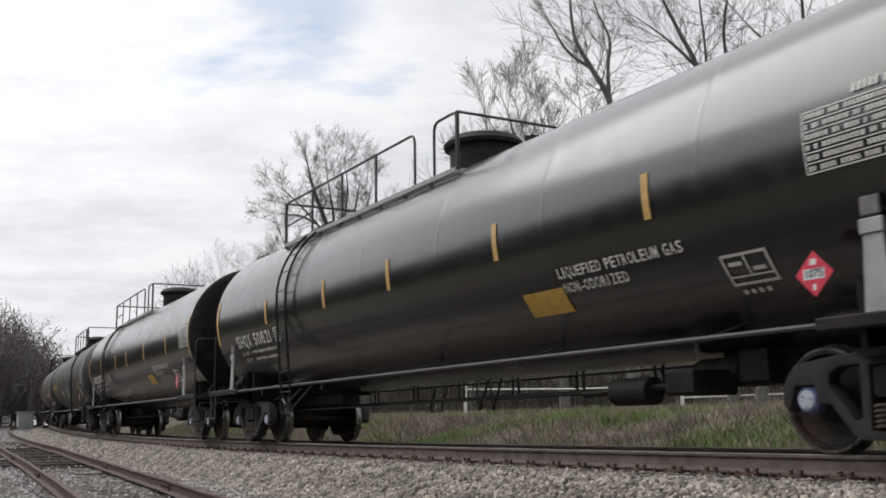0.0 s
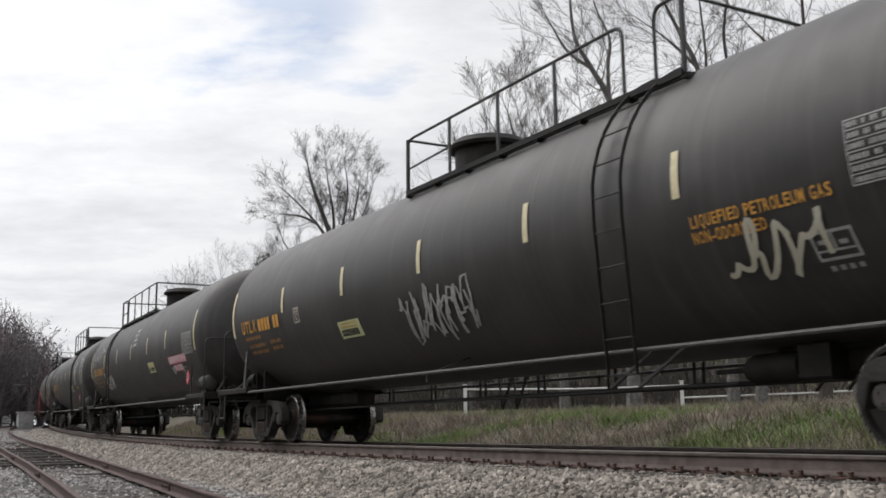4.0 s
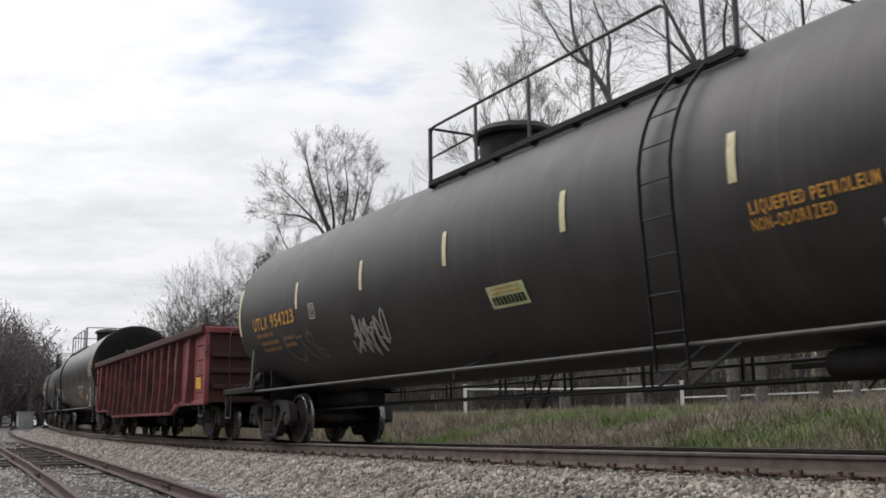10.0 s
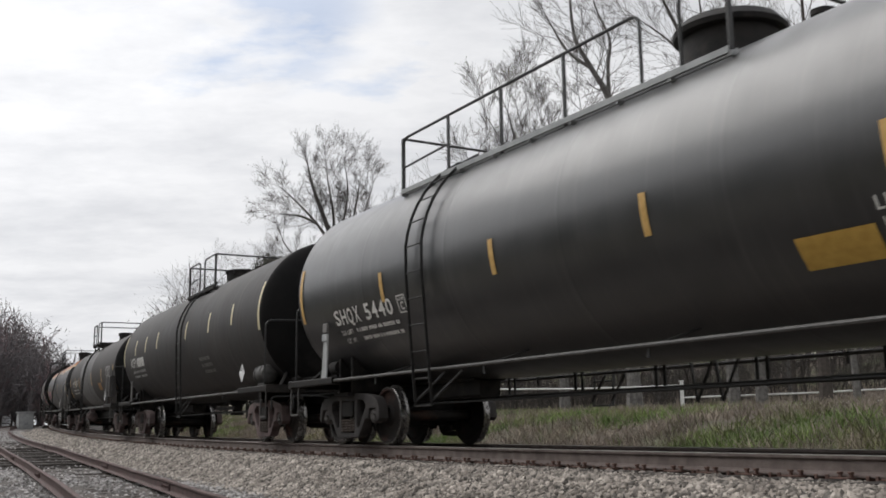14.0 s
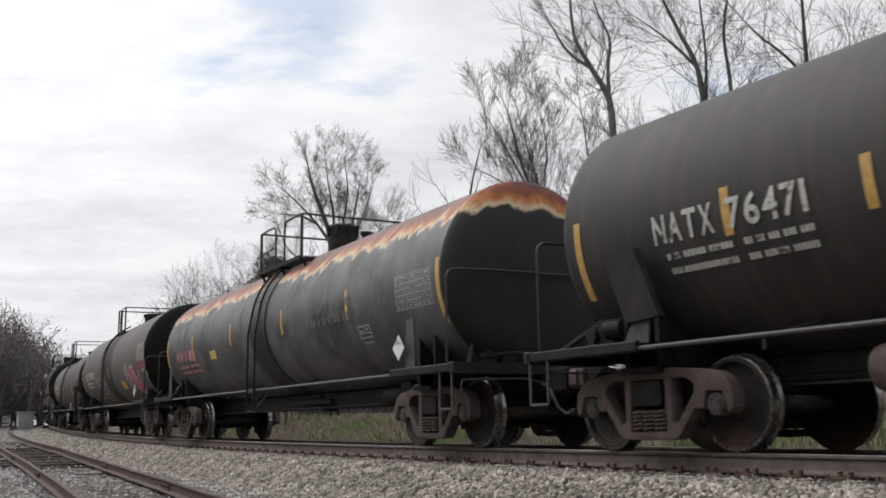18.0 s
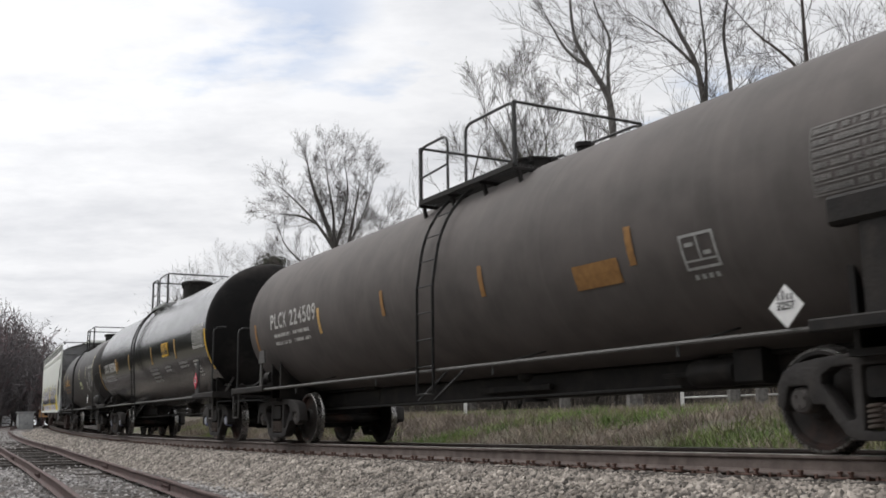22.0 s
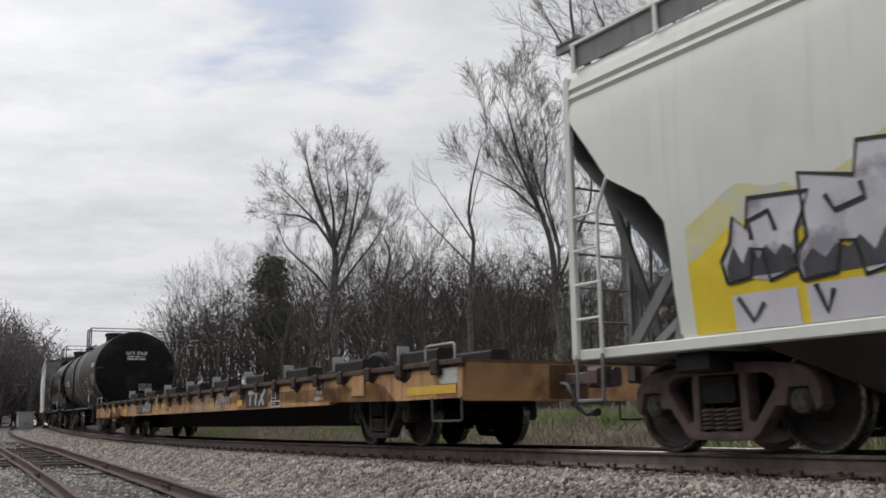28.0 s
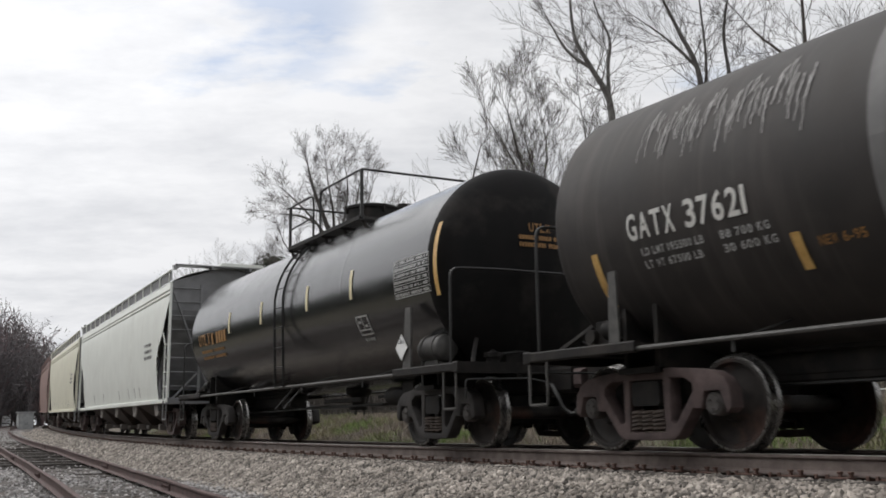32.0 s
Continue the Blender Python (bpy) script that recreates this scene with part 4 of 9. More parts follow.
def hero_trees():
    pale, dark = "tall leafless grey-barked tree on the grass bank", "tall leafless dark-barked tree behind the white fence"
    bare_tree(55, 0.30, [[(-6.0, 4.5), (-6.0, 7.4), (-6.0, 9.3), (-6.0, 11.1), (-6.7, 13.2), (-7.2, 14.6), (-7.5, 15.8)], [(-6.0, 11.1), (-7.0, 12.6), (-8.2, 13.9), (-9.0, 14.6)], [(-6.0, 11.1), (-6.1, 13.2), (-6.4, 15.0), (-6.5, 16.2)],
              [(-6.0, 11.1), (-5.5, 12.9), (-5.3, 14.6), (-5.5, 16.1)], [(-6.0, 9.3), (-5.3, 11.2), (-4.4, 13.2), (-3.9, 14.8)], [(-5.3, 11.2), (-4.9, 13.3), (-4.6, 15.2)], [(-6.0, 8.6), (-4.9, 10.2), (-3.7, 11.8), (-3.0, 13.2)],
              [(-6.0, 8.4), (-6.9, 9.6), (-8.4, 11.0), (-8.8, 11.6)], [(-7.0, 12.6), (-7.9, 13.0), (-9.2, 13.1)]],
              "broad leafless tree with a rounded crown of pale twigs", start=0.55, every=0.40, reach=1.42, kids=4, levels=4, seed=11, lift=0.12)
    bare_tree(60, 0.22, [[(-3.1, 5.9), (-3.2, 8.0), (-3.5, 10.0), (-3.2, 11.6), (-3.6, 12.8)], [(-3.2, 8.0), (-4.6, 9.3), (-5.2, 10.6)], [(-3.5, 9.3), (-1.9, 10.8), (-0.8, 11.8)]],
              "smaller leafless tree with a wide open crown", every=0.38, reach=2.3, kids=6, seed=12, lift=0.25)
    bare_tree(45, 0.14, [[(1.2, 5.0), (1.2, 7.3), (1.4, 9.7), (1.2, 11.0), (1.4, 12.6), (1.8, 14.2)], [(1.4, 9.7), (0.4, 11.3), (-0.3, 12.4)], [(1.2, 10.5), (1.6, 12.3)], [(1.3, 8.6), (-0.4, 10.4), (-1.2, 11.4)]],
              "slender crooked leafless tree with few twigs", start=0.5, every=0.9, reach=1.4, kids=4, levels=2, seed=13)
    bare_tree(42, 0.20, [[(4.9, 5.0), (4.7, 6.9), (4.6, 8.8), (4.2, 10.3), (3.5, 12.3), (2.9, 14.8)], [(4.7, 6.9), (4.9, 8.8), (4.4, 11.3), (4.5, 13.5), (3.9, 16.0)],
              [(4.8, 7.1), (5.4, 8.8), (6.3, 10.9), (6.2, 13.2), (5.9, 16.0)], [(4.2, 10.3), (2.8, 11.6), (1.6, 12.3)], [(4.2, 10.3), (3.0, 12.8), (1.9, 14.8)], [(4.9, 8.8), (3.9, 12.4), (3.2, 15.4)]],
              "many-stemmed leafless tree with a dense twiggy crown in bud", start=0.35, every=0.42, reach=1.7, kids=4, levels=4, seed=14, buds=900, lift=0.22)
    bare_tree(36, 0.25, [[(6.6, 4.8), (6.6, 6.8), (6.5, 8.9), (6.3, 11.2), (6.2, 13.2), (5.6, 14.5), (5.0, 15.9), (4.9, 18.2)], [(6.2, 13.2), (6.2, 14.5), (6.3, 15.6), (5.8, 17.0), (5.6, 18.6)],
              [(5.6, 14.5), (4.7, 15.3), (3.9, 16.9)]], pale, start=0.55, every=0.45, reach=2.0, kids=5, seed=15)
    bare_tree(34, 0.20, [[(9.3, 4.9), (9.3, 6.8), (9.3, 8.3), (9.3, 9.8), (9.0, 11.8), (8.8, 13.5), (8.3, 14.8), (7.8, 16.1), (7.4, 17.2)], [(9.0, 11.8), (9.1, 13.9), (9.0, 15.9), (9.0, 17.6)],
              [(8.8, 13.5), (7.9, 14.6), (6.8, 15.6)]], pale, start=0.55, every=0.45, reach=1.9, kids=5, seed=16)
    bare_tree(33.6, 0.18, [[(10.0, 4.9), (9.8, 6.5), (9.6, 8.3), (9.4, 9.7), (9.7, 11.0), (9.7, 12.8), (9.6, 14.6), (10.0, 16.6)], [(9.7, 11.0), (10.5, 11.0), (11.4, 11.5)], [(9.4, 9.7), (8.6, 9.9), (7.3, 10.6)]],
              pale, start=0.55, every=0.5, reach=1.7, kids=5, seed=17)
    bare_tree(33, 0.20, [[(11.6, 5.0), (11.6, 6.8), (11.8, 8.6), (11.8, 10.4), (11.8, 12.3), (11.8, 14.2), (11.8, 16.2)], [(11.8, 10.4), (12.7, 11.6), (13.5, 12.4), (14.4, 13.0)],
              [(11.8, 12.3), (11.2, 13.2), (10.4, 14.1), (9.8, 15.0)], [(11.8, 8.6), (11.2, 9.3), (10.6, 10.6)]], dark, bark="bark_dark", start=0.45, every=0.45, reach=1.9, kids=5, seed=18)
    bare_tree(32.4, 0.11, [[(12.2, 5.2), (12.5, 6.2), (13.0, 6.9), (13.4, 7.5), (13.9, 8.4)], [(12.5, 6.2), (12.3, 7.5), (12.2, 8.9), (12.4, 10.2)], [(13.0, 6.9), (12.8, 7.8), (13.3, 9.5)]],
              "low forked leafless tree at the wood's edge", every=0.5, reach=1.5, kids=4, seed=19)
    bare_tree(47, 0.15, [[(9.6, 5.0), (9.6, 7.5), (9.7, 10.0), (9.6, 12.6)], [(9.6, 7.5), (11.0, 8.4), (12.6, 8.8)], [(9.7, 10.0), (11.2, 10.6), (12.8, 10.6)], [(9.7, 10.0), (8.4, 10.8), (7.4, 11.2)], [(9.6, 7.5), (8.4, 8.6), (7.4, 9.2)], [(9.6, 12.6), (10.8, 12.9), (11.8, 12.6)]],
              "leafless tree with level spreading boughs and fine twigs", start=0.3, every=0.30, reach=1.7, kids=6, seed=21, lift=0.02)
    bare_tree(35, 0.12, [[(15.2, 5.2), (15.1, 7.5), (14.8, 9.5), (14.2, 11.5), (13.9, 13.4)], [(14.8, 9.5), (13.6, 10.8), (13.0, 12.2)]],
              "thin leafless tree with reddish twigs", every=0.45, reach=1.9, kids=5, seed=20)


def middle_trees():
    """More leafless trees on the hillside, each with a forked trunk and a round crown."""
    rnd = random.Random(77)
    for k, (x, far, top) in enumerate(((-1.3, 62, 12.2), (-9.4, 72, 13.6), (-12.2, 78, 14.2), (1.6, 60, 11.0), (3.4, 56, 10.5), (8.3, 50, 9.6), (-7.6, 64, 11.0), (-17.5, 80, 14.0), (15.5, 48, 9.4), (-5.0, 68, 12.0))):
        low = ground_at(x, math.sqrt(far * far - x * x)) + 1.2
        h = top - low
        stems = [[(x, low), (x + rnd.uniform(-.2, .2), low + h * 0.35), (x + rnd.uniform(-.5, .5), low + h * 0.7), (x + rnd.uniform(-.7, .7), low + h * 0.9)]]
        for side in (-1, 1, -0.6):
            f = stems[0][1]
            stems.append([f, (f[0] + side * h * 0.16, f[1] + h * 0.22), (f[0] + side * h * 0.26, f[1] + h * rnd.uniform(0.38, 0.5))])
        bare_tree(far, 0.05 + 0.012 * h, stems, "leafless grey tree with a round crown on the hillside", start=0.35, every=0.42, reach=h * 0.24, kids=5, seed=100 + k, lift=0.2)


def sapling_wood():
    """Slim unbranched stems and brush that fill the wood's edge behind the fence."""
    rnd = random.Random(31)
    segs, tips = [], []
    for i in range(90):
        az = math.atan(rnd.uniform(-0.16, 0.50))
        d = rnd.uniform(41, 62)
        x, y = math.sin(az) * d, math.cos(az) * d
        z = ground_at(x, y)
        h = rnd.uniform(3.5, 7.5)
        grow(rnd, segs, tips, Vector((x, y, z - 0.1)), Vector((rnd.gauss(0, .08), rnd.gauss(0, .08), 1)), h, rnd.uniform(0.025, 0.06), 3, 5, 0.12, 0.20, 0.5, 0.007)
    for i in range(700):
        az = math.atan(rnd.uniform(-0.14, 0.56))
        d = rnd.uniform(43, 62)
        x, y = math.sin(az) * d, math.cos(az) * d
        z = ground_at(x, y)
        for _ in range(5):
            grow(rnd, segs, tips, Vector((x + rnd.gauss(0, .3), y + rnd.gauss(0, .3), z - 0.05)), Vector((rnd.gauss(0, .45), rnd.gauss(0, .45), 1)).normalized(), rnd.uniform(0.9, 2.6), 0.014, 2, 3, 0.1, 0.2, 0.5, 0.006)
    v, f = prisms(segs)
    ob = new("brushwood", fast_mesh("brushwood", v, f, "brush_brown"))
    tagged(ob, "dense leafless brown brush and saplings behind the fence", "brush", kind="stuff")


WOOD_AZ = [-0.31, -0.275, -0.255, -0.21, -0.17, -0.11, -0.05, 0.05, 0.2, 0.45, 0.7]
WOOD_TOP = [0.055, 0.105, 0.16, 0.168, 0.158, 0.168, 0.186, 0.184, 0.172, 0.155, 0.145]


def far_wood():
    """The wooded hillside beyond the bank: trunks and twigs of many trees, too many to count."""
    rnd = random.Random(41)
    segs, tips = [], []
    for i in range(470):
        a = rnd.uniform(-0.305, 0.62)
        d = 62 + 75 * rnd.random() ** 0.8 if a > -0.12 else rnd.uniform(75, 120)
        az = math.atan(a)
        x, y = math.sin(az) * d, math.cos(az) * d
        z = ground_at(x, y)
        tip = 1.5 + d * float(np.interp(a, WOOD_AZ, WOOD_TOP)) * rnd.uniform(0.66, 1.0)
        h = max(3.0, tip - z)
        fat = 0.013 * d / 80
        lean = Vector((rnd.gauss(0, .04), rnd.gauss(0, .04), 1))
        grow(rnd, segs, tips, Vector((x, y, z - 0.2)), lean, h * 0.72, 0.010 * h + 0.03, 2, 5, 0.16, 0.16, 0.40, fat)
        for _ in range(13):
            p = Vector((x, y, z)) + lean * h * rnd.uniform(0.12, 0.72)
            grow(rnd, segs, tips, p, Vector((rnd.gauss(0, 1), rnd.gauss(0, 1), 0.45)).normalized(), h * rnd.uniform(0.16, 0.36), 0.028, 2, 6, 0.14, 0.30, 0.55, fat)
    v, f = prisms(segs)
    ob = new("woodland", fast_mesh("woodland", v, f, "brush_brown"))
    tagged(ob, "leafless grey-brown wood on the hill beyond the line", "woodland", kind="stuff")
    fuzz = np.random.default_rng(42)
    c = np.array([rnd.choice(tips) for _ in range(62000)]) + fuzz.normal(0, 0.8, (62000, 3))
    v, f = leaf_quads(fuzz, c, 0.02, 0.055, 16.0)
    ob = new("woodland_twigs", fast_mesh("woodland_twigs", v, f, "brush_brown"))
    tagged(ob, "fine bare twigs of the wood on the hill", "woodland", kind="stuff")
    # a mass of trees where the line comes round the bend, haze put into their colour
    segs, red, tips = [], [], []
    for i in range(230):
        a = rnd.uniform(-0.60, -0.377)
        d = rnd.uniform(112, 165)
        az = math.atan(a)
        x, y = math.sin(az) * d, math.cos(az) * d
        z = ground_at(x, y)
        tip = 1.5 + d * float(np.interp(a, [-0.60, -0.44, -0.41, -0.377], [0.16, 0.128, 0.110, 0.078])) * rnd.uniform(0.52, 0.80)
        h = max(3.0, tip - z)
        into = red if rnd.random() < 0.22 else segs
        grow(rnd, into, tips, Vector((x, y, z - 0.2)), Vector((rnd.gauss(0, .05), rnd.gauss(0, .05), 1)), h * 0.85, 0.016 * h, 3, 8, 0.08, 0.10, 0.40, 0.024)
        for _ in range(15):
            p = Vector((x, y, z)) + Vector((0, 0, 1)) * h * rnd.uniform(0.1, 0.75)
            grow(rnd, into, tips, p, Vector((rnd.gauss(0, 1), rnd.gauss(0, 1), 0.6)).normalized(), h * rnd.uniform(0.18, 0.34), 0.04, 2, 6, 0.1, 0.12, 0.55, 0.026)
    c = np.array([rnd.choice(tips) for _ in range(26000)]) + fuzz.normal(0, 0.7, (26000, 3)) - np.array([0, 0, 0.5])
    v, f = leaf_quads(fuzz, c, 0.06, 0.16, 7.0)
    ob = new("woodland_twigs", fast_mesh("woodland_twigs", v, f, "twig_haze_grey"))
    tagged(ob, "soft mass of bare twigs at the bend of the line, haze in their grey", "woodland", kind="stuff")
    for rows, mat, words in ((segs, "twig_haze_grey", "leafless wood at the bend of the line, coloured pale grey for haze"), (red, "twig_red", "reddish budding trees at the bend of the line")):
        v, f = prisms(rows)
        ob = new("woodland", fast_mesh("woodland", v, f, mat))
        tagged(ob, words, "woodland", kind="stuff")


def evergreen(x, y, height, spread, label, name, seed, clumps=60, per=70, leaf=(0.05, 0.12), first=0.1):
    rng = np.random.default_rng(seed)
    rnd = random.Random(seed)
    z = ground_at(x, y)
    top = thing(name, label, "tree" if name == "pine_tree" else "bush", m=pose(x, y, z))
    bm = bmesh.new()
    tube(bm, [(0, 0, -0.1), (0.05, 0.02, height * 0.4), (-0.03, 0.05, height * 0.75), (0.02, 0, height * 0.95)], [0.035 * height * 0.4, 0.028 * height * 0.4, 0.015 * height * 0.4, 0.01], 7)
    part("trunk", bm, "bark_dark", top)
    pts = []
    for i in range(clumps):
        h = rng.uniform(first, 1.0)
        wide = spread * (math.sin(math.pi * min(1, (h - first) / (1 - first) * 0.75 + 0.22)) ** 0.7) * rng.uniform(0.5, 1.12)
        a = rng.uniform(0, 2 * np.pi)
        c = np.array([math.cos(a) * wide * rng.uniform(0.35, 1), math.sin(a) * wide * rng.uniform(0.35, 1), h * height])
        pts.append(c + rng.normal(0, 1, (per, 3)) * np.array([0.20, 0.20, 0.13]) * spread * 0.85)
        bm = bmesh.new()
        tube(bm, [(0, 0, max(0.2, h * height - 0.3 * wide)), tuple(c * 0.6 + np.array([0, 0, 0.4 * h * height - 0.1])), tuple(c)], [0.03, 0.02, 0.008], 5)
        if i % 4 == 0:
            part("limb", bm, "bark_dark", top)
        else:
            bm.free()
    v, f = leaf_quads(rng, np.concatenate(pts), *leaf)
    ob = new("crown", fast_mesh("crown", v, f, "leaf_dark"))
    ob.parent = top


def grass_bank():
    rng = np.random.default_rng(51)
    for mat, clumps, per, lo, hi, label in (("grass_blade", 30000, 13, 0.08, 0.30, "green tufts of spring grass on the bank behind the track"), ("straw", 38000, 12, 0.06, 0.32, "low dead grey-brown grass and stalks on the bank")):
        s = rng.uniform(-52, 18, clumps)
        lat = -(3.1 + (16.0 if mat == "grass_blade" else 27.0) * rng.random(clumps) ** 1.5)
        patch = np.sin(s * 0.57 + lat * 0.8) + np.sin(s * 0.31 - lat * 1.3) + np.sin(s * 1.3 + 1.0 + lat * 0.6)
        keep = rng.random(clumps) < (np.clip(1.4 * (patch - 0.25), 0.02, 1) if mat == "grass_blade" else np.clip(0.75 - 0.25 * patch, 0.25, 1))
        p = line_points(s[keep], lat[keep], 0)
        k = len(p)
        c = np.repeat(p, per, 0) + rng.normal(0, 0.16, (k * per, 3)) * np.array([1, 1, 0])
        c[:, 2] = ground_height(c[:, 0], c[:, 1]) - 0.03
        n = len(c)
        h = rng.uniform(lo, hi, (n, 1)) * np.repeat(rng.uniform(0.6, 1.35, (k, 1)), per, 0)
        lean = rng.normal(0, 0.55, (n, 3)) * h; lean[:, 2:] = h
        a = rng.uniform(0, np.pi, n)
        w = np.stack([np.cos(a), np.sin(a), 0 * a], 1) * rng.uniform(0.005, 0.014, (n, 1))
        V = np.stack([c - w, c + w, c + lean * 0.6 + w * 0.7, c + lean], 1).reshape(-1, 3)
        ob = new("grass", fast_mesh("grass", V, np.arange(n * 4).reshape(n, 4), mat))
        tagged(ob, label, "grass", kind="stuff")


def build_fence():
    top = thing("fence", "white single-rail fence with slender posts on the grass bank", "fence")
    pts = []
    for i in range(23):
        a = 0.0203 + 0.0525 * (i - 2)
        d = 34.5 - 1.5 * max(0, a) ** 1.5
        x, y = math.sin(a) * d, math.cos(a) * d
        pts.append(Vector((x, y, ground_at(x, y))))
    for i, p in enumerate(pts):
        if i % 4 != 2:
            continue
        q = pts[min(i + 1, len(pts) - 1)] - pts[max(i - 1, 0)]
        bm = bmesh.new()
        box(bm, -0.06, 0.06, -0.06, 0.06, -0.3, 1.08, 0.008)
        box(bm, -0.075, 0.075, -0.075, 0.075, 1.08, 1.11, 0.01)
        part("post", bm, "fence_white", top, m=pose(p.x, p.y, p.z, 0, 0, math.degrees(math.atan2(q.y, q.x))))
    for i in range(2, len(pts) - 4, 4):
        for h in ((0.95,) if i < 6 else (0.95, 0.55, 0.20)):
            bm = bmesh.new()
            tube(bm, [q + Vector((0, 0, h)) for q in pts[i:i + 5]], 0.028, 6)
            part("rail", bm, "fence_white", top)


def wood_behind():
    """The wood on the camera's side of the line, which the shiny tanks mirror."""
    rng = np.random.default_rng(71)
    rnd = random.Random(71)
    pts, segs, tips = [], [], []
    for i in range(230):
        s, lat = rng.uniform(-150, 130), rng.uniform(32, 58)
        p = line_points(s, lat, 0.0)
        z = ground_at(p[0], p[1])
        h = rng.uniform(10, 15.5)
        grow(rnd, segs, tips, Vector((p[0], p[1], z - 0.2)), Vector((0, 0, 1)), h * 0.8, 0.22, 2, 7, 0.2, 0.1, 0.4, 0.03)
        c = np.array([p[0], p[1], z])
        n = 130
        k = rng.random((n, 1)) ** 0.8
        around = rng.normal(0, 1, (n, 2)) * (1.0 + 1.6 * np.sin(np.pi * np.clip(k, 0.1, 0.95)))
        pts.append(c + np.concatenate([around, k * h], 1))
    v, f = leaf_quads(rng, np.concatenate(pts), 0.6, 1.5, 1.4)
    ob = new("evergreen_wood", fast_mesh("evergreen_wood", v, f, "leaf_dark"))
    tagged(ob, "dark wood on the near side of the line", "woodland", kind="stuff")
    v, f = prisms(segs)
    ob = new("evergreen_wood", fast_mesh("evergreen_wood", v, f, "bark_dark"))
    tagged(ob, "trunks and boughs of the wood on the near side", "woodland", kind="stuff")


def far_things():
    # house beyond the wood
    x, y = 26.1, 60.6
    z = ground_at(x, y)
    house = thing("shed", "low pale cream shed with a brown roof beyond the trees", "shed", m=pose(x, y, z, 0, 0, -12))
    bm = bmesh.new(); box(bm, -5.0, 5.0, -3.5, 3.5, -1.2, 1.9)
    part("wall", bm, "hopper_cream", house)
    bm = bmesh.new()
    for sy in (-1, 1):
        v = [bm.verts.new(c) for c in ((-5.4, sy * 4.0, 1.78), (5.4, sy * 4.0, 1.78), (5.4, 0, 2.6), (-5.4, 0, 2.6), (-5.4, sy * 4.0, 1.66), (5.4, sy * 4.0, 1.66), (5.4, 0, 2.48), (-5.4, 0, 2.48))]
        for f in ((0, 1, 2, 3), (7, 6, 5, 4), (0, 4, 5, 1), (0, 3, 7, 4), (1, 5, 6, 2)):
            bm.faces.new([v[i] for i in f])
    for sx in (-1, 1):
        bm.faces.new([bm.verts.new(c) for c in ((sx * 5.0, -3.5, 1.9), (sx * 5.0, 3.5, 1.9), (sx * 5.0, 0, 2.5))])
    part("roof", bm, "house_roof", house, smooth=0)
    for xx in (-3.2, 0.2, 3.2):
        bm = bmesh.new(); box(bm, xx - 0.5, xx + 0.5, -3.56, -3.5, 0.7, 1.5)
        w = part("window", bm, "fence_white", house)
        bm = bmesh.new(); box(bm, xx - 0.42, xx + 0.42, -3.58, -3.562, 0.78, 1.42)
        part("pane", bm, "glass_dark", w)
    # relay cabinet beside the far track
    x, y = -36.3, 87.8
    cab = thing("relay_cabinet", "grey steel relay cabinet beside the far track", "cabinet", m=pose(x, y, ground_at(x, y), 0, 0, 35))
    bm = bmesh.new(); box(bm, -0.6, 0.6, -0.45, 0.45, 0.15, 1.95, 0.03); part("body", bm, "box_grey", cab)
    bm = bmesh.new(); box(bm, -0.7, 0.7, -0.55, 0.55, 1.95, 2.03, 0.02); part("roof", bm, "box_grey", cab)
    bm = bmesh.new(); box(bm, -0.5, 0.5, -0.4, 0.4, -0.2, 0.15); part("plinth", bm, "ballast_base", cab)
    for sx in (-1, 1):
        bm = bmesh.new(); box(bm, sx * 0.29 - 0.27, sx * 0.29 + 0.27, -0.475, -0.45, 0.25, 1.85, 0.01)
        d = part("door", bm, "box_grey", cab)
        bm = bmesh.new(); box(bm, sx * 0.06 - 0.015, sx * 0.06 + 0.015, -0.51, -0.475, 0.95, 1.12); part("handle", bm, "pipe_black", d)
    # white pick-up parked by the bend
    x, y = -55.5, 128.5
    van = thing("parked_van", "white van parked beside the line at the bend", "van", m=pose(x, y, ground_at(x, y), 0, 0, 60))
    bm = bmesh.new()
    plate(bm, [(-2.4, 0.45), (2.35, 0.45), (2.4, 0.95), (1.75, 1.15), (1.15, 1.85), (-2.3, 1.9), (-2.45, 1.2)], -0.9, 0.9)
    part("body", bm, "car_white", van)
    bm = bmesh.new(); plate(bm, [(0.35, 1.15), (1.6, 1.15), (1.15, 1.75), (0.35, 1.75)], -0.915, 0.915); part("side_window", bm, "glass_dark", van)
    bm = bmesh.new(); beam(bm, (1.73, 0, 1.2), (1.19, 0, 1.8), 0.03, 1.6, (0, 1, 0)); part("windscreen", bm, "glass_dark", van)
    for wx in (-1.55, 1.5):
        for wy in (-0.8, 0.8):
            bm = bmesh.new(); lathe(bm, [(-0.11, 0.0), (-0.11, 0.28), (-0.06, 0.34), (0.06, 0.34), (0.11, 0.28), (0.11, 0.0)], "y", 20, (wx, wy, 0.34))
            w = part("wheel", bm, "paint_black", van)
            bm = bmesh.new(); lathe(bm, [(-0.125, 0.0), (-0.125, 0.17), (-0.10, 0.2), (0.10, 0.2), (0.125, 0.17), (0.125, 0.0)], "y", 16, (wx, wy, 0.34))
            part("hubcap", bm, "box_grey", w)


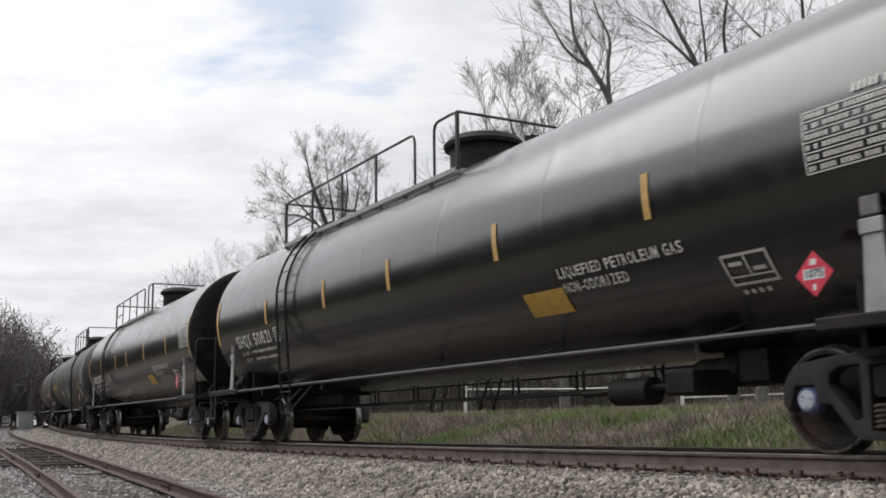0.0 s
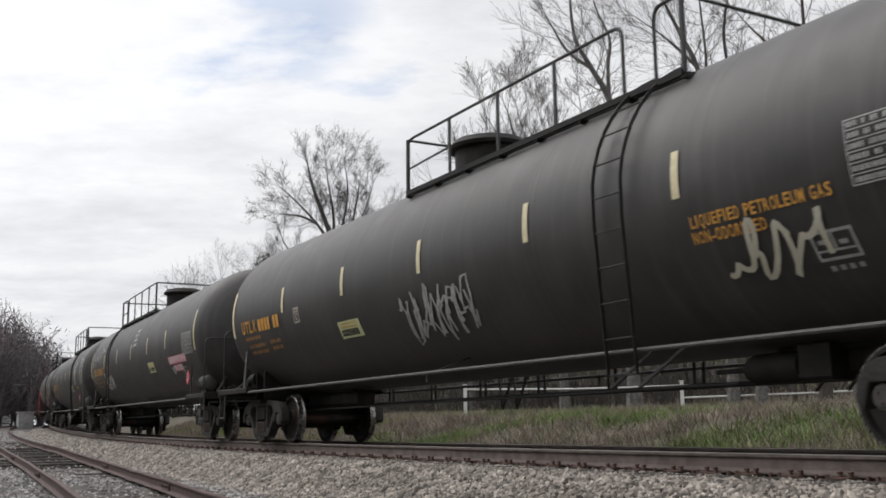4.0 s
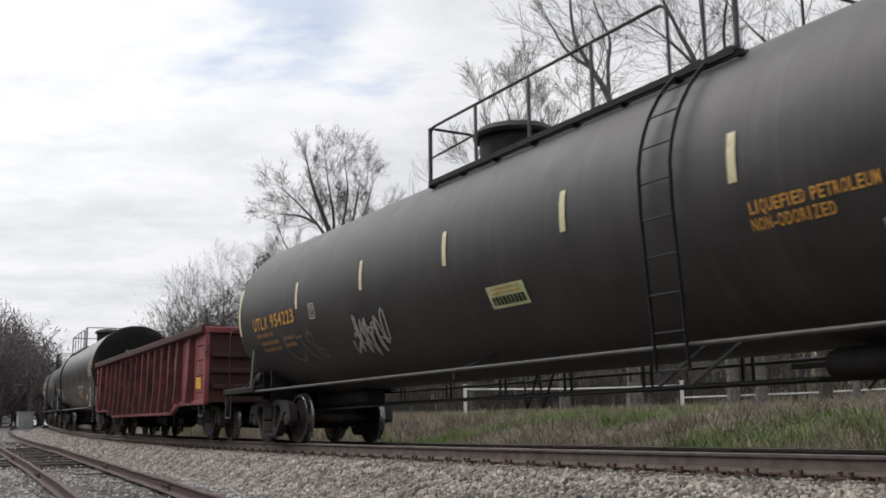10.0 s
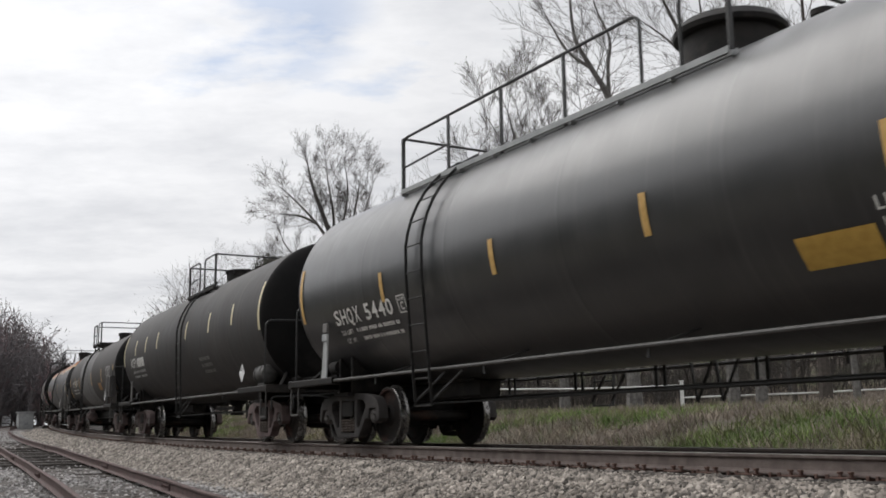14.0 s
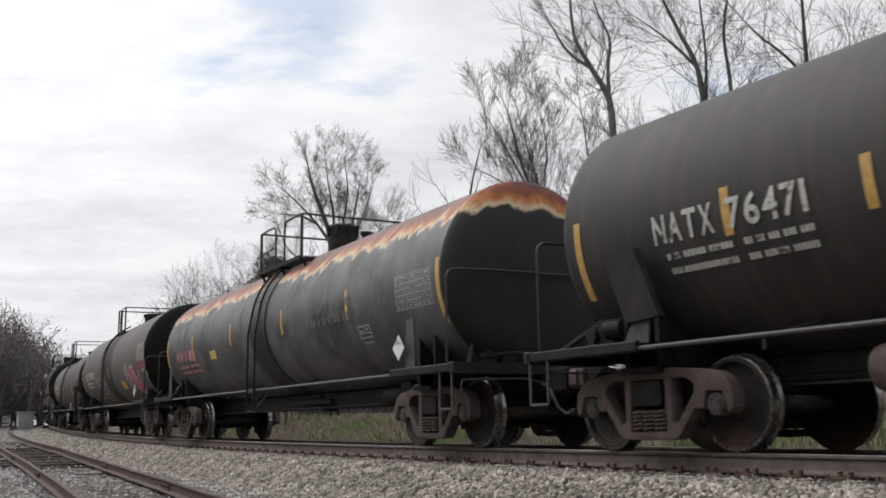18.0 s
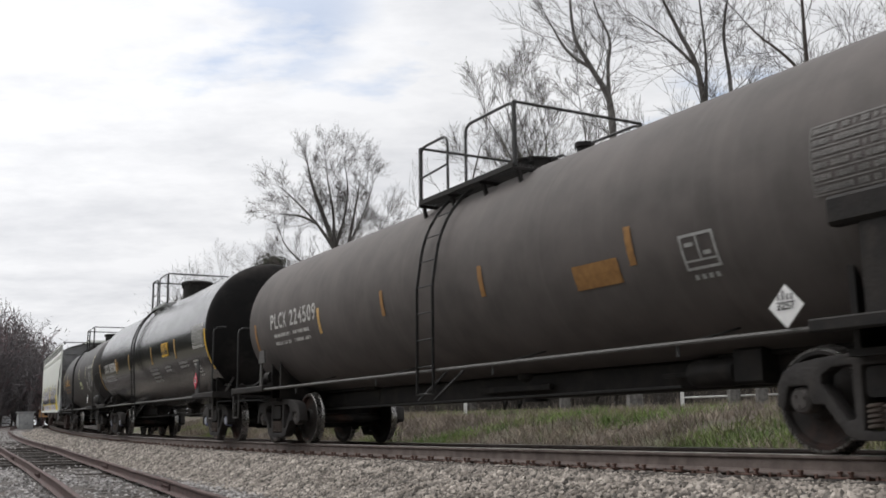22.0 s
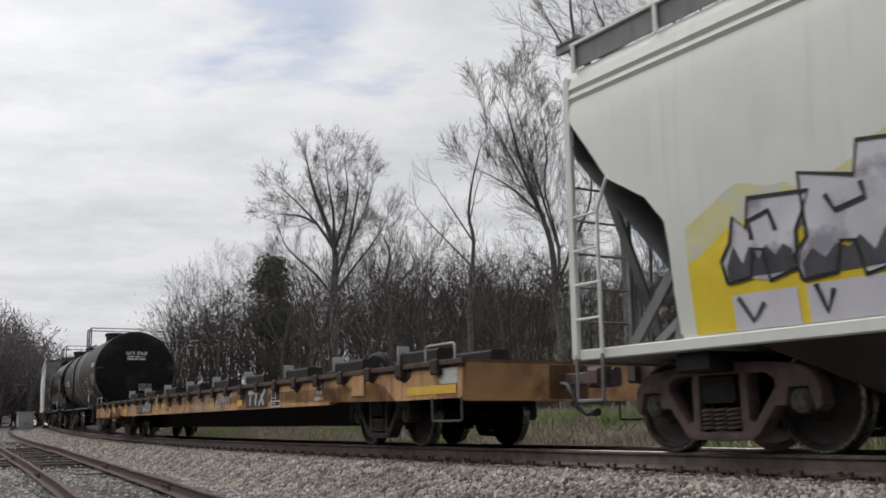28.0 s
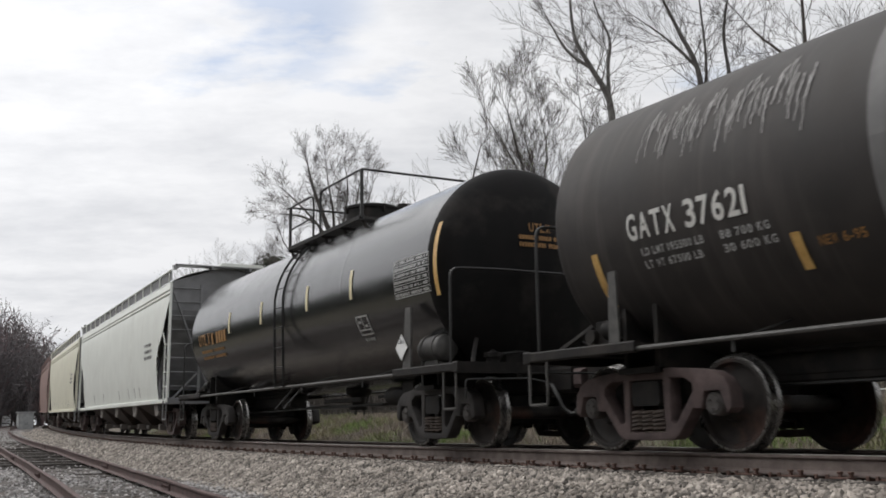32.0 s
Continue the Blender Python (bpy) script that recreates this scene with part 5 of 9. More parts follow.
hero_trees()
middle_trees()
sapling_wood()
far_wood()
evergreen(12.45, 36.0, 6.5, 1.6, "dark evergreen holly bush among bare trees", "holly_bush", 61, 240, 150, (0.05, 0.10), 0.42)
evergreen(14.0, 34.6, 4.6, 0.75, "low dark evergreen bush at the wood's edge", "evergreen_bush", 62, 80, 80, (0.05, 0.10), 0.55)
evergreen(-14.5, 83.8, 13.0, 2.3, "dark green pine rising from the bare wood", "pine_tree", 63, 90, 90, (0.10, 0.22), 0.5)
grass_bank()
build_fence()
far_things()
wood_behind()

# ---------------------------------------------------------------- running gear
WHEEL_R = 0.457
SHARED = {}


def shared(name, make):
    if name not in SHARED:
        SHARED[name] = make()
    return SHARED[name]


def make_wheelset():
    bm = bmesh.new()
    n = 40
    for sy in (-1, 1):
        prof = [(0.66, 0.10), (0.66, 0.14), (0.70, 0.18), (0.735, 0.30), (0.70, 0.385), (0.672, 0.40), (0.672, 0.478), (0.685, 0.484), (0.700, 0.478), (0.712, 0.462),
                (0.725, 0.4575), (0.805, 0.453), (0.812, 0.445), (0.812, 0.425), (0.812, 0.395), (0.800, 0.385), (0.765, 0.37), (0.750, 0.30), (0.780, 0.18), (0.83, 0.15), (0.835, 0.10), (0.835, 0.085)]
        first = len(bm.faces)
        lathe(bm, [(sy * a, r) for a, r in prof], "y", n)
        bm.faces.ensure_lookup_table()
        for i in range(first, len(bm.faces)):
            bm.faces[i].material_index = 1 if (i - first) // n in (6, 7, 8, 9, 10, 11, 12) else 0
    lathe(bm, [(-1.02, 0.0), (-1.02, 0.07), (-0.84, 0.085), (-0.6, 0.085), (0.6, 0.085), (0.84, 0.085), (1.02, 0.07), (1.02, 0.0)], "y", 16)
    me = finish(bm, "wheelset", 0.7)
    me.materials.append(MATS["wheel_steel"]); me.materials.append(MATS["tread_steel"])
    return me


def make_sideframe():
    """A cast three-piece truck's side: arched top, two openings, spring window and sloping legs."""
    half = [(0.0, 0.83), (0.34, 0.825), (0.66, 0.80), (0.92, 0.765), (1.04, 0.70), (1.11, 0.60), (1.13, 0.42), (1.06, 0.36), (1.03, 0.47), (0.99, 0.575),
            (0.79, 0.575), (0.755, 0.42), (0.70, 0.415), (0.64, 0.42), (0.44, 0.17), (0.37, 0.125), (0.0, 0.115)]
    outer = half + [(-x, z) for x, z in half[-2:0:-1]]
    win = [(0.335, 0.725), (0.53, 0.715), (0.635, 0.655), (0.645, 0.585), (0.40, 0.275), (0.335, 0.30)]
    holes = [win, [(-x, z) for x, z in win][::-1], [(-0.24, 0.715), (0.24, 0.715), (0.255, 0.20), (-0.255, 0.20)]]
    bm = bmesh.new()
    for loop in [outer] + holes:
        vs = [bm.verts.new((x, 0, z)) for x, z in loop]
        for i in range(len(vs)):
            bm.edges.new((vs[i], vs[(i + 1) % len(vs)]))
    bmesh.ops.triangle_fill(bm, edges=bm.edges[:], use_beauty=True)
    bmesh.ops.recalc_face_normals(bm, faces=bm.faces)
    r = bmesh.ops.extrude_face_region(bm, geom=bm.faces[:])
    moved = [v for v in r["geom"] if isinstance(v, bmesh.types.BMVert)]
    for v in bm.verts:
        v.co.y = 0.085
    for v in moved:
        v.co.y = -0.085
    bmesh.ops.recalc_face_normals(bm, faces=bm.faces)
    rim = [e for e in bm.edges if len(e.link_faces) == 2 and e.calc_face_angle(0) > 1.2]
    bmesh.ops.bevel(bm, geom=rim, offset=0.022, segments=2, affect="EDGES", profile=0.6)
    return finish(bm, "sideframe", 0.6)


def make_spring():
    bm = bmesh.new()
    pts = [(0.062 * math.cos(a), 0.062 * math.sin(a), 0.205 + 0.20 * a / (2 * math.pi * 5)) for a in np.linspace(0, 2 * math.pi * 5, 51)]
    tube(bm, pts, 0.017, 5)
    return finish(bm, "spring", 0.9)


def make_bolster():
    bm = bmesh.new()
    for y0, y1, h0, h1 in ((-1.09, -0.75, 0.09, 0.15), (-0.75, 0.75, 0.17, 0.17), (0.75, 1.09, 0.15, 0.09)):
        beam(bm, (0, y0, 0.58), (0, y1, 0.58), 0.40, 2 * (h0 + h1) / 2, up=(0, 0, 1))
    lathe(bm, [(0.70, 0.0), (0.70, 0.22), (0.80, 0.22), (0.80, 0.0)], "z", 16)
    for sx in (-1, 1):
        beam(bm, (sx * 0.38, -0.72, 0.36), (sx * 0.38, 0.72, 0.36), 0.09, 0.12, up=(0, 0, 1))
        for y in (-0.74, 0.74):
            box(bm, sx * 0.40 - 0.03, sx * 0.40 + 0.05, y - 0.06, y + 0.06, 0.24, 0.54, 0.015)
    tube(bm, [(-0.6, 0.1, 0.30), (0.6, 0.1, 0.30)], 0.025, 6)
    return finish(bm, "bolster", 0.5)


def make_cap():
    bm = bmesh.new()
    lathe(bm, [(-0.93, 0.085), (-0.93, 0.115), (-1.04, 0.115), (-1.06, 0.10), (-1.06, 0.085)], "y", 20)
    return finish(bm, "bearing", 0.6)


def make_cap_face():
    bm = bmesh.new()
    lathe(bm, [(-1.06, 0.085), (-1.072, 0.078), (-1.072, 0.0)], "y", 20)
    for k in range(3):
        a = 2 * math.pi * k / 3 + 0.4
        lathe(bm, [(-1.07, 0.014), (-1.088, 0.014), (-1.088, 0.0)], "y", 6, (0.05 * math.cos(a), 0, 0.05 * math.sin(a)))
    return finish(bm, "bearing_cap", 0.6)


WHEELS = []   # wheelset, its local x, its car


def truck(car, x, frame_mat="truck_dust", cap="cap_dark", face="cap_dark"):
    t = part("truck", shared("bolster", make_bolster), "frame_black", car, m=pose(x, 0, 0))
    for sy in (-1, 1):
        me = shared("sideframe_" + frame_mat, lambda: make_sideframe())
        part("sideframe", me, frame_mat, t, m=pose(0, sy * 1.0, 0))
        for i in range(3):
            part("spring", shared("spring", make_spring), "spring_brown", t, m=pose(-0.155 + 0.155 * i, sy * 1.045, 0))
        for sx in (-1, 1):
            turn = 0 if sy < 0 else 180
            part("bearing", shared("bearing_" + cap, make_cap), cap, t, m=pose(sx * 0.889, 0, WHEEL_R, 0, 0, turn))
            part("bearing_cap", shared("bearing_cap_" + face, make_cap_face), face, t, m=pose(sx * 0.889, 0, WHEEL_R, 0, 0, turn))
    for sx in (-1, 1):
        w = part("wheelset", shared("wheelset", make_wheelset), "wheel_steel", t, m=pose(sx * 0.889, 0, WHEEL_R))
        WHEELS.append((w, sx * 0.889, x, car))
    return t


def make_coupler():
    bm = bmesh.new()
    beam(bm, (-0.9, 0, 0.86), (-0.12, 0, 0.86), 0.15, 0.16, up=(0, 0, 1))
    box(bm, -0.16, 0.10, -0.14, 0.06, 0.74, 0.99, 0.03)
    box(bm, 0.02, 0.15, 0.02, 0.15, 0.75, 0.98, 0.03)
    box(bm, -0.05, 0.10, -0.19, -0.10, 0.76, 0.97, 0.03)
    return finish(bm, "coupler", 0.5)


def make_hose():
    bm = bmesh.new()
    tube(bm, [(-0.45, -0.32, 0.80), (-0.30, -0.34, 0.78), (-0.18, -0.35, 0.66), (-0.10, -0.33, 0.50), (0.0, -0.28, 0.42), (0.08, -0.22, 0.44)], 0.028, 7)
    box(bm, 0.04, 0.14, -0.26, -0.17, 0.40, 0.49, 0.02)
    return finish(bm, "air_hose", 0.9)


def couplers(car, xf, xr):
    for x, turn in ((xf, 0), (xr, 180)):
        part("coupler", shared("coupler", make_coupler), "truck_rust", car, m=pose(x, 0, 0, 0, 0, turn))
        part("air_hose", shared("air_hose", make_hose), "pipe_black", car, m=pose(x, 0, 0, 0, 0, turn))


# ---------------------------------------------------------------- tank cars
def surf(R, zc, x, v, off=0.0):
    a = v / R
    return Vector((x, -(R + off) * math.cos(a), zc + (R + off) * math.sin(a)))


def on_tank(car, name, bm, material, R, zc, x, v, off=0.012, label="", tilt=0.0):
    """Lay a flat mesh of x, y on the tank's near side, with (0, 0) at x and v metres up the skin from mid-height."""
    cut_levels(bm)
    c, s = math.cos(tilt), math.sin(tilt)
    for p in bm.verts:
        px, py = p.co.x * c - p.co.y * s, p.co.x * s + p.co.y * c
        p.co = surf(R, zc, x + px, v + py, off)
    me = bpy.data.meshes.new(name)
    bmesh.ops.recalc_face_normals(bm, faces=bm.faces)
    bm.to_mesh(me)
    bm.free()
    return part(name, me, material, car, label)


def end_frame(car, x, d, R, zc, style):
    """One end of a tank car: saddle, stub sill, platform, grab rails. d is +1 for the leading end."""
    bm = bmesh.new()
    beam(bm, (x - d * 2.6, 0, 0.86), (x + d * 2.0, 0, 0.86), 0.36, 0.34, up=(0, 0, 1))
    beam(bm, (x - d * 2.6, 0, 0.98), (x + d * 0.9, 0, 0.98), 0.55, 0.10, up=(0, 0, 1))
    part("stub_sill", bm, "frame_black", car)
    bm = bmesh.new()
    k = math.asin(min(0.95, 1.12 / R))
    ring = [(math.sin(a) * (R + 0.004), zc - math.cos(a) * (R + 0.004)) for a in np.linspace(-k, k, 17)]
    for xx in (x - 0.26, x + 0.20):
        vs = [[bm.verts.new((xx + dx, y, z)) for y, z in ring + [(1.12, 0.80), (-1.12, 0.80)]] for dx in (0.0, 0.06)]
        n = len(vs[0])
        bm.faces.new(vs[0][::-1]); bm.faces.new(vs[1])
        for i in range(n):
            bm.faces.new((vs[0][i], vs[0][(i + 1) % n], vs[1][(i + 1) % n], vs[1][i]))
    box(bm, x - 0.26, x + 0.26, -1.2, 1.2, 0.78, 0.84)
    part("saddle", bm, "frame_black", car)
    xo, xi = x + d * 1.42, x - d * 0.35
    for sy in (-1, 1):
        bm = bmesh.new()
        box(bm, min(xo, xi), max(xo, xi), sy * 1.48 - 0.05, sy * 1.48 + 0.05, 0.965, 1.075, 0.015)
        part("side_sill", bm, "frame_black", car)
        bm = bmesh.new()
        box(bm, min(xo, xi), max(xo, xi), min(sy * 0.95, sy * 1.42), max(sy * 0.95, sy * 1.42), 1.03, 1.06)
        part("walkway_plate", bm, "frame_black", car)
    bm = bmesh.new()
    box(bm, xo - 0.06, xo + 0.06, -1.53, 1.53, 0.945, 1.085, 0.015)
    part("end_sill", bm, "frame_black", car)
    bm = bmesh.new()
    box(bm, min(xo, x + d * 1.05), max(xo, x + d * 1.05), -1.43, 1.43, 1.035, 1.066)
    part("end_platform", bm, "frame_black", car)
    # placards and markings aside, the rails
    xr, zr = x + d * 1.24, style.get("grab", 2.30)
    if style.get("short_grab"):
        for sy in (-1, 1):
            bm = bmesh.new()
            tube(bm, bent([(xr, sy * 1.48, 1.05), (xr, sy * 1.48, zr + 0.18), (xr, sy * 1.20, zr + 0.20)], 0.14), 0.018, 7)
            part("end_handrail", bm, "pipe_black", car)
    else:
        bm = bmesh.new()
        tube(bm, bent([(xr, -1.48, 1.05), (xr, -1.48, zr), (xr + d * 0.02, -0.75, zr + 0.02), (xr + d * 0.02, 0.75, zr + 0.02), (xr, 1.48, zr), (xr, 1.48, 1.05)], 0.14), 0.018, 7)
        part("end_handrail", bm, "pipe_black", car)
    for sy in (-1, 1):
        st = bmesh.new()
        xa, xb = x + d * 1.08, x + d * 1.40
        tube(st, bent([(xa, sy * 1.50, 1.0), (xa, sy * 1.50, 0.50), (xb, sy * 1.50, 0.50), (xb, sy * 1.50, 1.0)], 0.03, 2), 0.016, 6)
        part("sill_step", st, "rail_grey", car)
    # uncoupling lever, and on one end the valves, on the other the hand brake
    xe = x + d * 1.50
    bm = bmesh.new()
    tube(bm, bent([(xe, -1.42, 0.62), (xe, -1.42, 0.86), (xe + d * 0.04, -0.5, 0.88), (xe + d * 0.10, -0.1, 0.80)], 0.05, 2), 0.014, 6)
    part("uncoupling_lever", bm, "pipe_black", car)
    if d > 0:
        bm = bmesh.new()
        lathe(bm, [(1.06, 0.09), (1.16, 0.09), (1.17, 0.12), (1.23, 0.12), (1.24, 0.05), (1.28, 0.0)], "z", 14, (x + 1.12, -0.78, 0))
        box(bm, x + 1.0, x + 1.2, -0.62, -0.40, 1.06, 1.24, 0.02)
        part("control_valve", bm, "frame_black", car)
        bm = bmesh.new()
        tube(bm, bent([(x + 1.12, -0.72, 1.20), (x + 1.30, -0.50, 1.24), (x + 1.32, 0.10, 1.16), (x + 1.10, 0.42, 1.06)], 0.08, 3), 0.018, 6)
        part("air_pipe", bm, "pipe_black", car)
    else:
        bm = bmesh.new()
        xh = x - 1.30
        tube(bm, [(xh, -0.55 + 0.26 * math.cos(a), 1.75 + 0.26 * math.sin(a)) for a in np.linspace(0, 2 * math.pi, 21)], 0.016, 6, False)
        for a in np.linspace(0, 2 * math.pi, 6)[:-1]:
            beam(bm, (xh, -0.55, 1.75), (xh, -0.55 + 0.26 * math.cos(a), 1.75 + 0.26 * math.sin(a)), 0.012, 0.025, up=(1, 0, 0))
        part("hand_brake_wheel", bm, "cap_dark", car)
        bm = bmesh.new()
        box(bm, xh + 0.03, xh + 0.20, -0.68, -0.42, 1.55, 1.92, 0.03)
        beam(bm, (xh + 0.12, -0.55, 1.06), (xh + 0.12, -0.55, 1.58), 0.06, 0.06)
        part("brake_gear_box", bm, "frame_black", car)
    for sy in (-1, 1):
        br = bmesh.new()
        beam(br, (x + d * 1.30, sy * 1.2, 1.06), (x + d * 0.75, sy * 0.8, zc - R * 0.62), 0.05, 0.05)
        part("brace", br, "frame_black", car)


def side_rails(car, xf, xr, R, zc, z, n, pale):
    for sy in (-1, 1):
        bm = bmesh.new()
        tube(bm, [(xr + 0.3, sy * 1.48, z), (xf - 0.3, sy * 1.48, z)], 0.024, 8)
        part("safety_rail", bm, "rail_grey" if pale else "pipe_black", car)
        for i in range(n):
            x = xr + (xf - xr) * (i + 0.6) / (n + 0.2)
            a = -1.0
            p = (x + 0.10, sy * R * math.cos(a), zc + R * math.sin(a))
            bm = bmesh.new()
            beam(bm, (x, sy * 1.47, z - 0.02), p, 0.030, 0.010)
            beam(bm, (x, sy * 1.46, z + 0.02), (x, sy * 1.46, z - 0.12), 0.04, 0.012)
            part("rail_bracket", bm, "pipe_black", car)


def ladder(car, x, R, zc, bottom, wide=0.44, curved=True, mat="pipe_black"):
    """A ladder up the flank and over the shoulder, on both sides."""
    for sy in (-1, 1):
        bm = bmesh.new()
        yb = 1.52
        path = [(yb, bottom), (yb, zc - 0.3)]
        a0 = 0.12
        for a in np.linspace(a0, 1.12, 9):
            path.append(((R + 0.09) * math.cos(a), zc + (R + 0.09) * math.sin(a)))
        path[1] = (max(yb, path[2][0]), zc - 0.2)
        for dx in (-wide / 2, wide / 2):
            for (y0, z0), (y1, z1) in zip(path, path[1:]):
                beam(bm, (x + dx, sy * y0, z0), (x + dx, sy * y1, z1), 0.012, 0.042)
        part("ladder_rail", bm, mat, car)
        # rungs at even steps along the path
        d, steps = 0.0, []
        for (y0, z0), (y1, z1) in zip(path, path[1:]):
            ln = math.hypot(y1 - y0, z1 - z0)
            while d < ln:
                steps.append((y0 + (y1 - y0) * d / ln, z0 + (z1 - z0) * d / ln)); d += 0.36
            d -= ln
        for y, z in steps[0:]:
            bm = bmesh.new()
            tube(bm, [(x - wide / 2 - 0.02, sy * y, z), (x + wide / 2 + 0.02, sy * y, z)], 0.011, 6)
            part("rung", bm, mat, car)


def top_walk(car, x0, x1, R, zc, style):
    """The loading platform on the ridge with its railings. x0 is the rear end, x1 the leading end."""
    top = zc + R
    zd = style.get("deck_z", top - 0.30)
    y = 1.05
    walk_mat = style.get("walk_mat", "frame_black")
    for sy in (-1, 1):
        bm = bmesh.new()
        for k in range(9):
            yy = sy * (0.55 + 0.06 * k)
            box(bm, x0, x1, yy - 0.012, yy + 0.012, zd - 0.02, zd + 0.03)
        deck = part("grating", bm, walk_mat, car)
        bm = bmesh.new()
        box(bm, x0, x1, min(sy * 1.05, sy * 1.09), max(sy * 1.05, sy * 1.065), zd - 0.035, zd + 0.035)
        part("walkway_edge", bm, walk_mat, car)
        n = int((x1 - x0) / 0.8)
        for i in range(n + 1):
            xx = x0 + (x1 - x0) * i / n
            bm = bmesh.new()
            beam(bm, (xx, sy * 0.5, zd - 0.04), (xx, sy * 1.08, zd - 0.04), 0.05, 0.05, up=(0, 0, 1))
            beam(bm, (xx, sy * 1.0, zd - 0.06), (xx, sy * 0.95, zc + math.sqrt(max(0.01, R * R - 0.95 ** 2)) - 0.05), 0.05, 0.05, up=(1, 0, 0))
            part("walkway_support", bm, walk_mat, car)
    h, low = style.get("rail_h", 0.85), style.get("rail_low", 1.0)
    mat = "pipe_black"
    gap0, gap1 = style.get("gap", (0.52, 0.62))
    ends = [(x0, x0 + (x1 - x0) * gap0), (x0 + (x1 - x0) * gap1, x1)]
    for sy in (-1, 1):
        for e, (a, b) in enumerate(ends):
            bm = bmesh.new()
            pts = [(a, sy * y, zd), (a, sy * y, zd + h * low if e == 0 else zd + h), (b, sy * y, zd + h), (b, sy * y, zd)]
            tube(bm, bent(pts, 0.15), 0.021, 7)
            part("handrail", bm, mat, car)
            n = max(1, int(round((b - a) / 1.25)))
            for i in range(1, n):
                xx = a + (b - a) * i / n
                bm = bmesh.new()
                beam(bm, (xx, sy * y, zd - 0.05), (xx, sy * y, zd + h * (low + (1 - low) * i / n if e == 0 else 1)), 0.05, 0.03, up=(0, 1, 0))
                part("rail_post", bm, mat, car)
            if e == 0:
                bm = bmesh.new()
                tube(bm, [(a, sy * y, zd + h * 0.45), (a + (b - a) / n, sy * y, zd + h * 0.5)], 0.018, 6)
                part("mid_rail", bm, mat, car)
    for xx, hh in ((x0, low), (x1, 1.0)):
        bm = bmesh.new()
        beam(bm, (xx, -y, zd), (xx, -y, zd + h * hh), 0.05, 0.05)
        beam(bm, (xx, y, zd), (xx, y, zd + h * hh), 0.05, 0.05)
        tube(bm, [(xx, -y, zd + h * hh), (xx, y, zd + h * hh)], 0.021, 7)
        part("end_rail", bm, mat, car)


def dome(car, x, R, zc, style):
    top = zc + R
    bm = bmesh.new()
    r, h = style.get("dome_r", 0.48), style.get("dome_h", 0.42)
    if style.get("dome", "bonnet") == "bonnet":
        lathe(bm, [(top - 0.06, r * 0.95), (top + h * 0.6, r * 0.95), (top + h * 0.62, r * 1.10), (top + h * 0.72, r * 1.13), (top + h * 0.9, r * 0.98), (top + h, r * 0.6), (top + h, 0)], "z", 28, (x, 0, 0))
    else:
        lathe(bm, [(top - 0.06, r), (top + h * 0.82, r), (top + h * 0.82, r * 1.07), (top + h * 0.92, r * 1.07), (top + h, r * 0.9), (top + h, 0)], "z", 28, (x, 0, 0))
        for k in range(8):
            a = 2 * math.pi * k / 8
            bolt = bmesh.new()
            box(bolt, x + r * 1.05 * math.cos(a) - 0.025, x + r * 1.05 * math.cos(a) + 0.025, r * 1.05 * math.sin(a) - 0.025, r * 1.05 * math.sin(a) + 0.025, top + h * 0.6, top + h * 0.95)
            part("dome_bolt", bolt, style.get("dome_mat", "frame_black"), car)
    part("dome_housing", bm, style.get("dome_mat", "frame_black"), car)
    bm = bmesh.new()
    lathe(bm, [(top - 0.05, 0.10), (top + 0.22, 0.10), (top + 0.22, 0.13), (top + 0.28, 0.13), (top + 0.30, 0)], "z", 14, (x + r + 0.55, 0.15, 0))
    part("valve", bm, "frame_black", car)


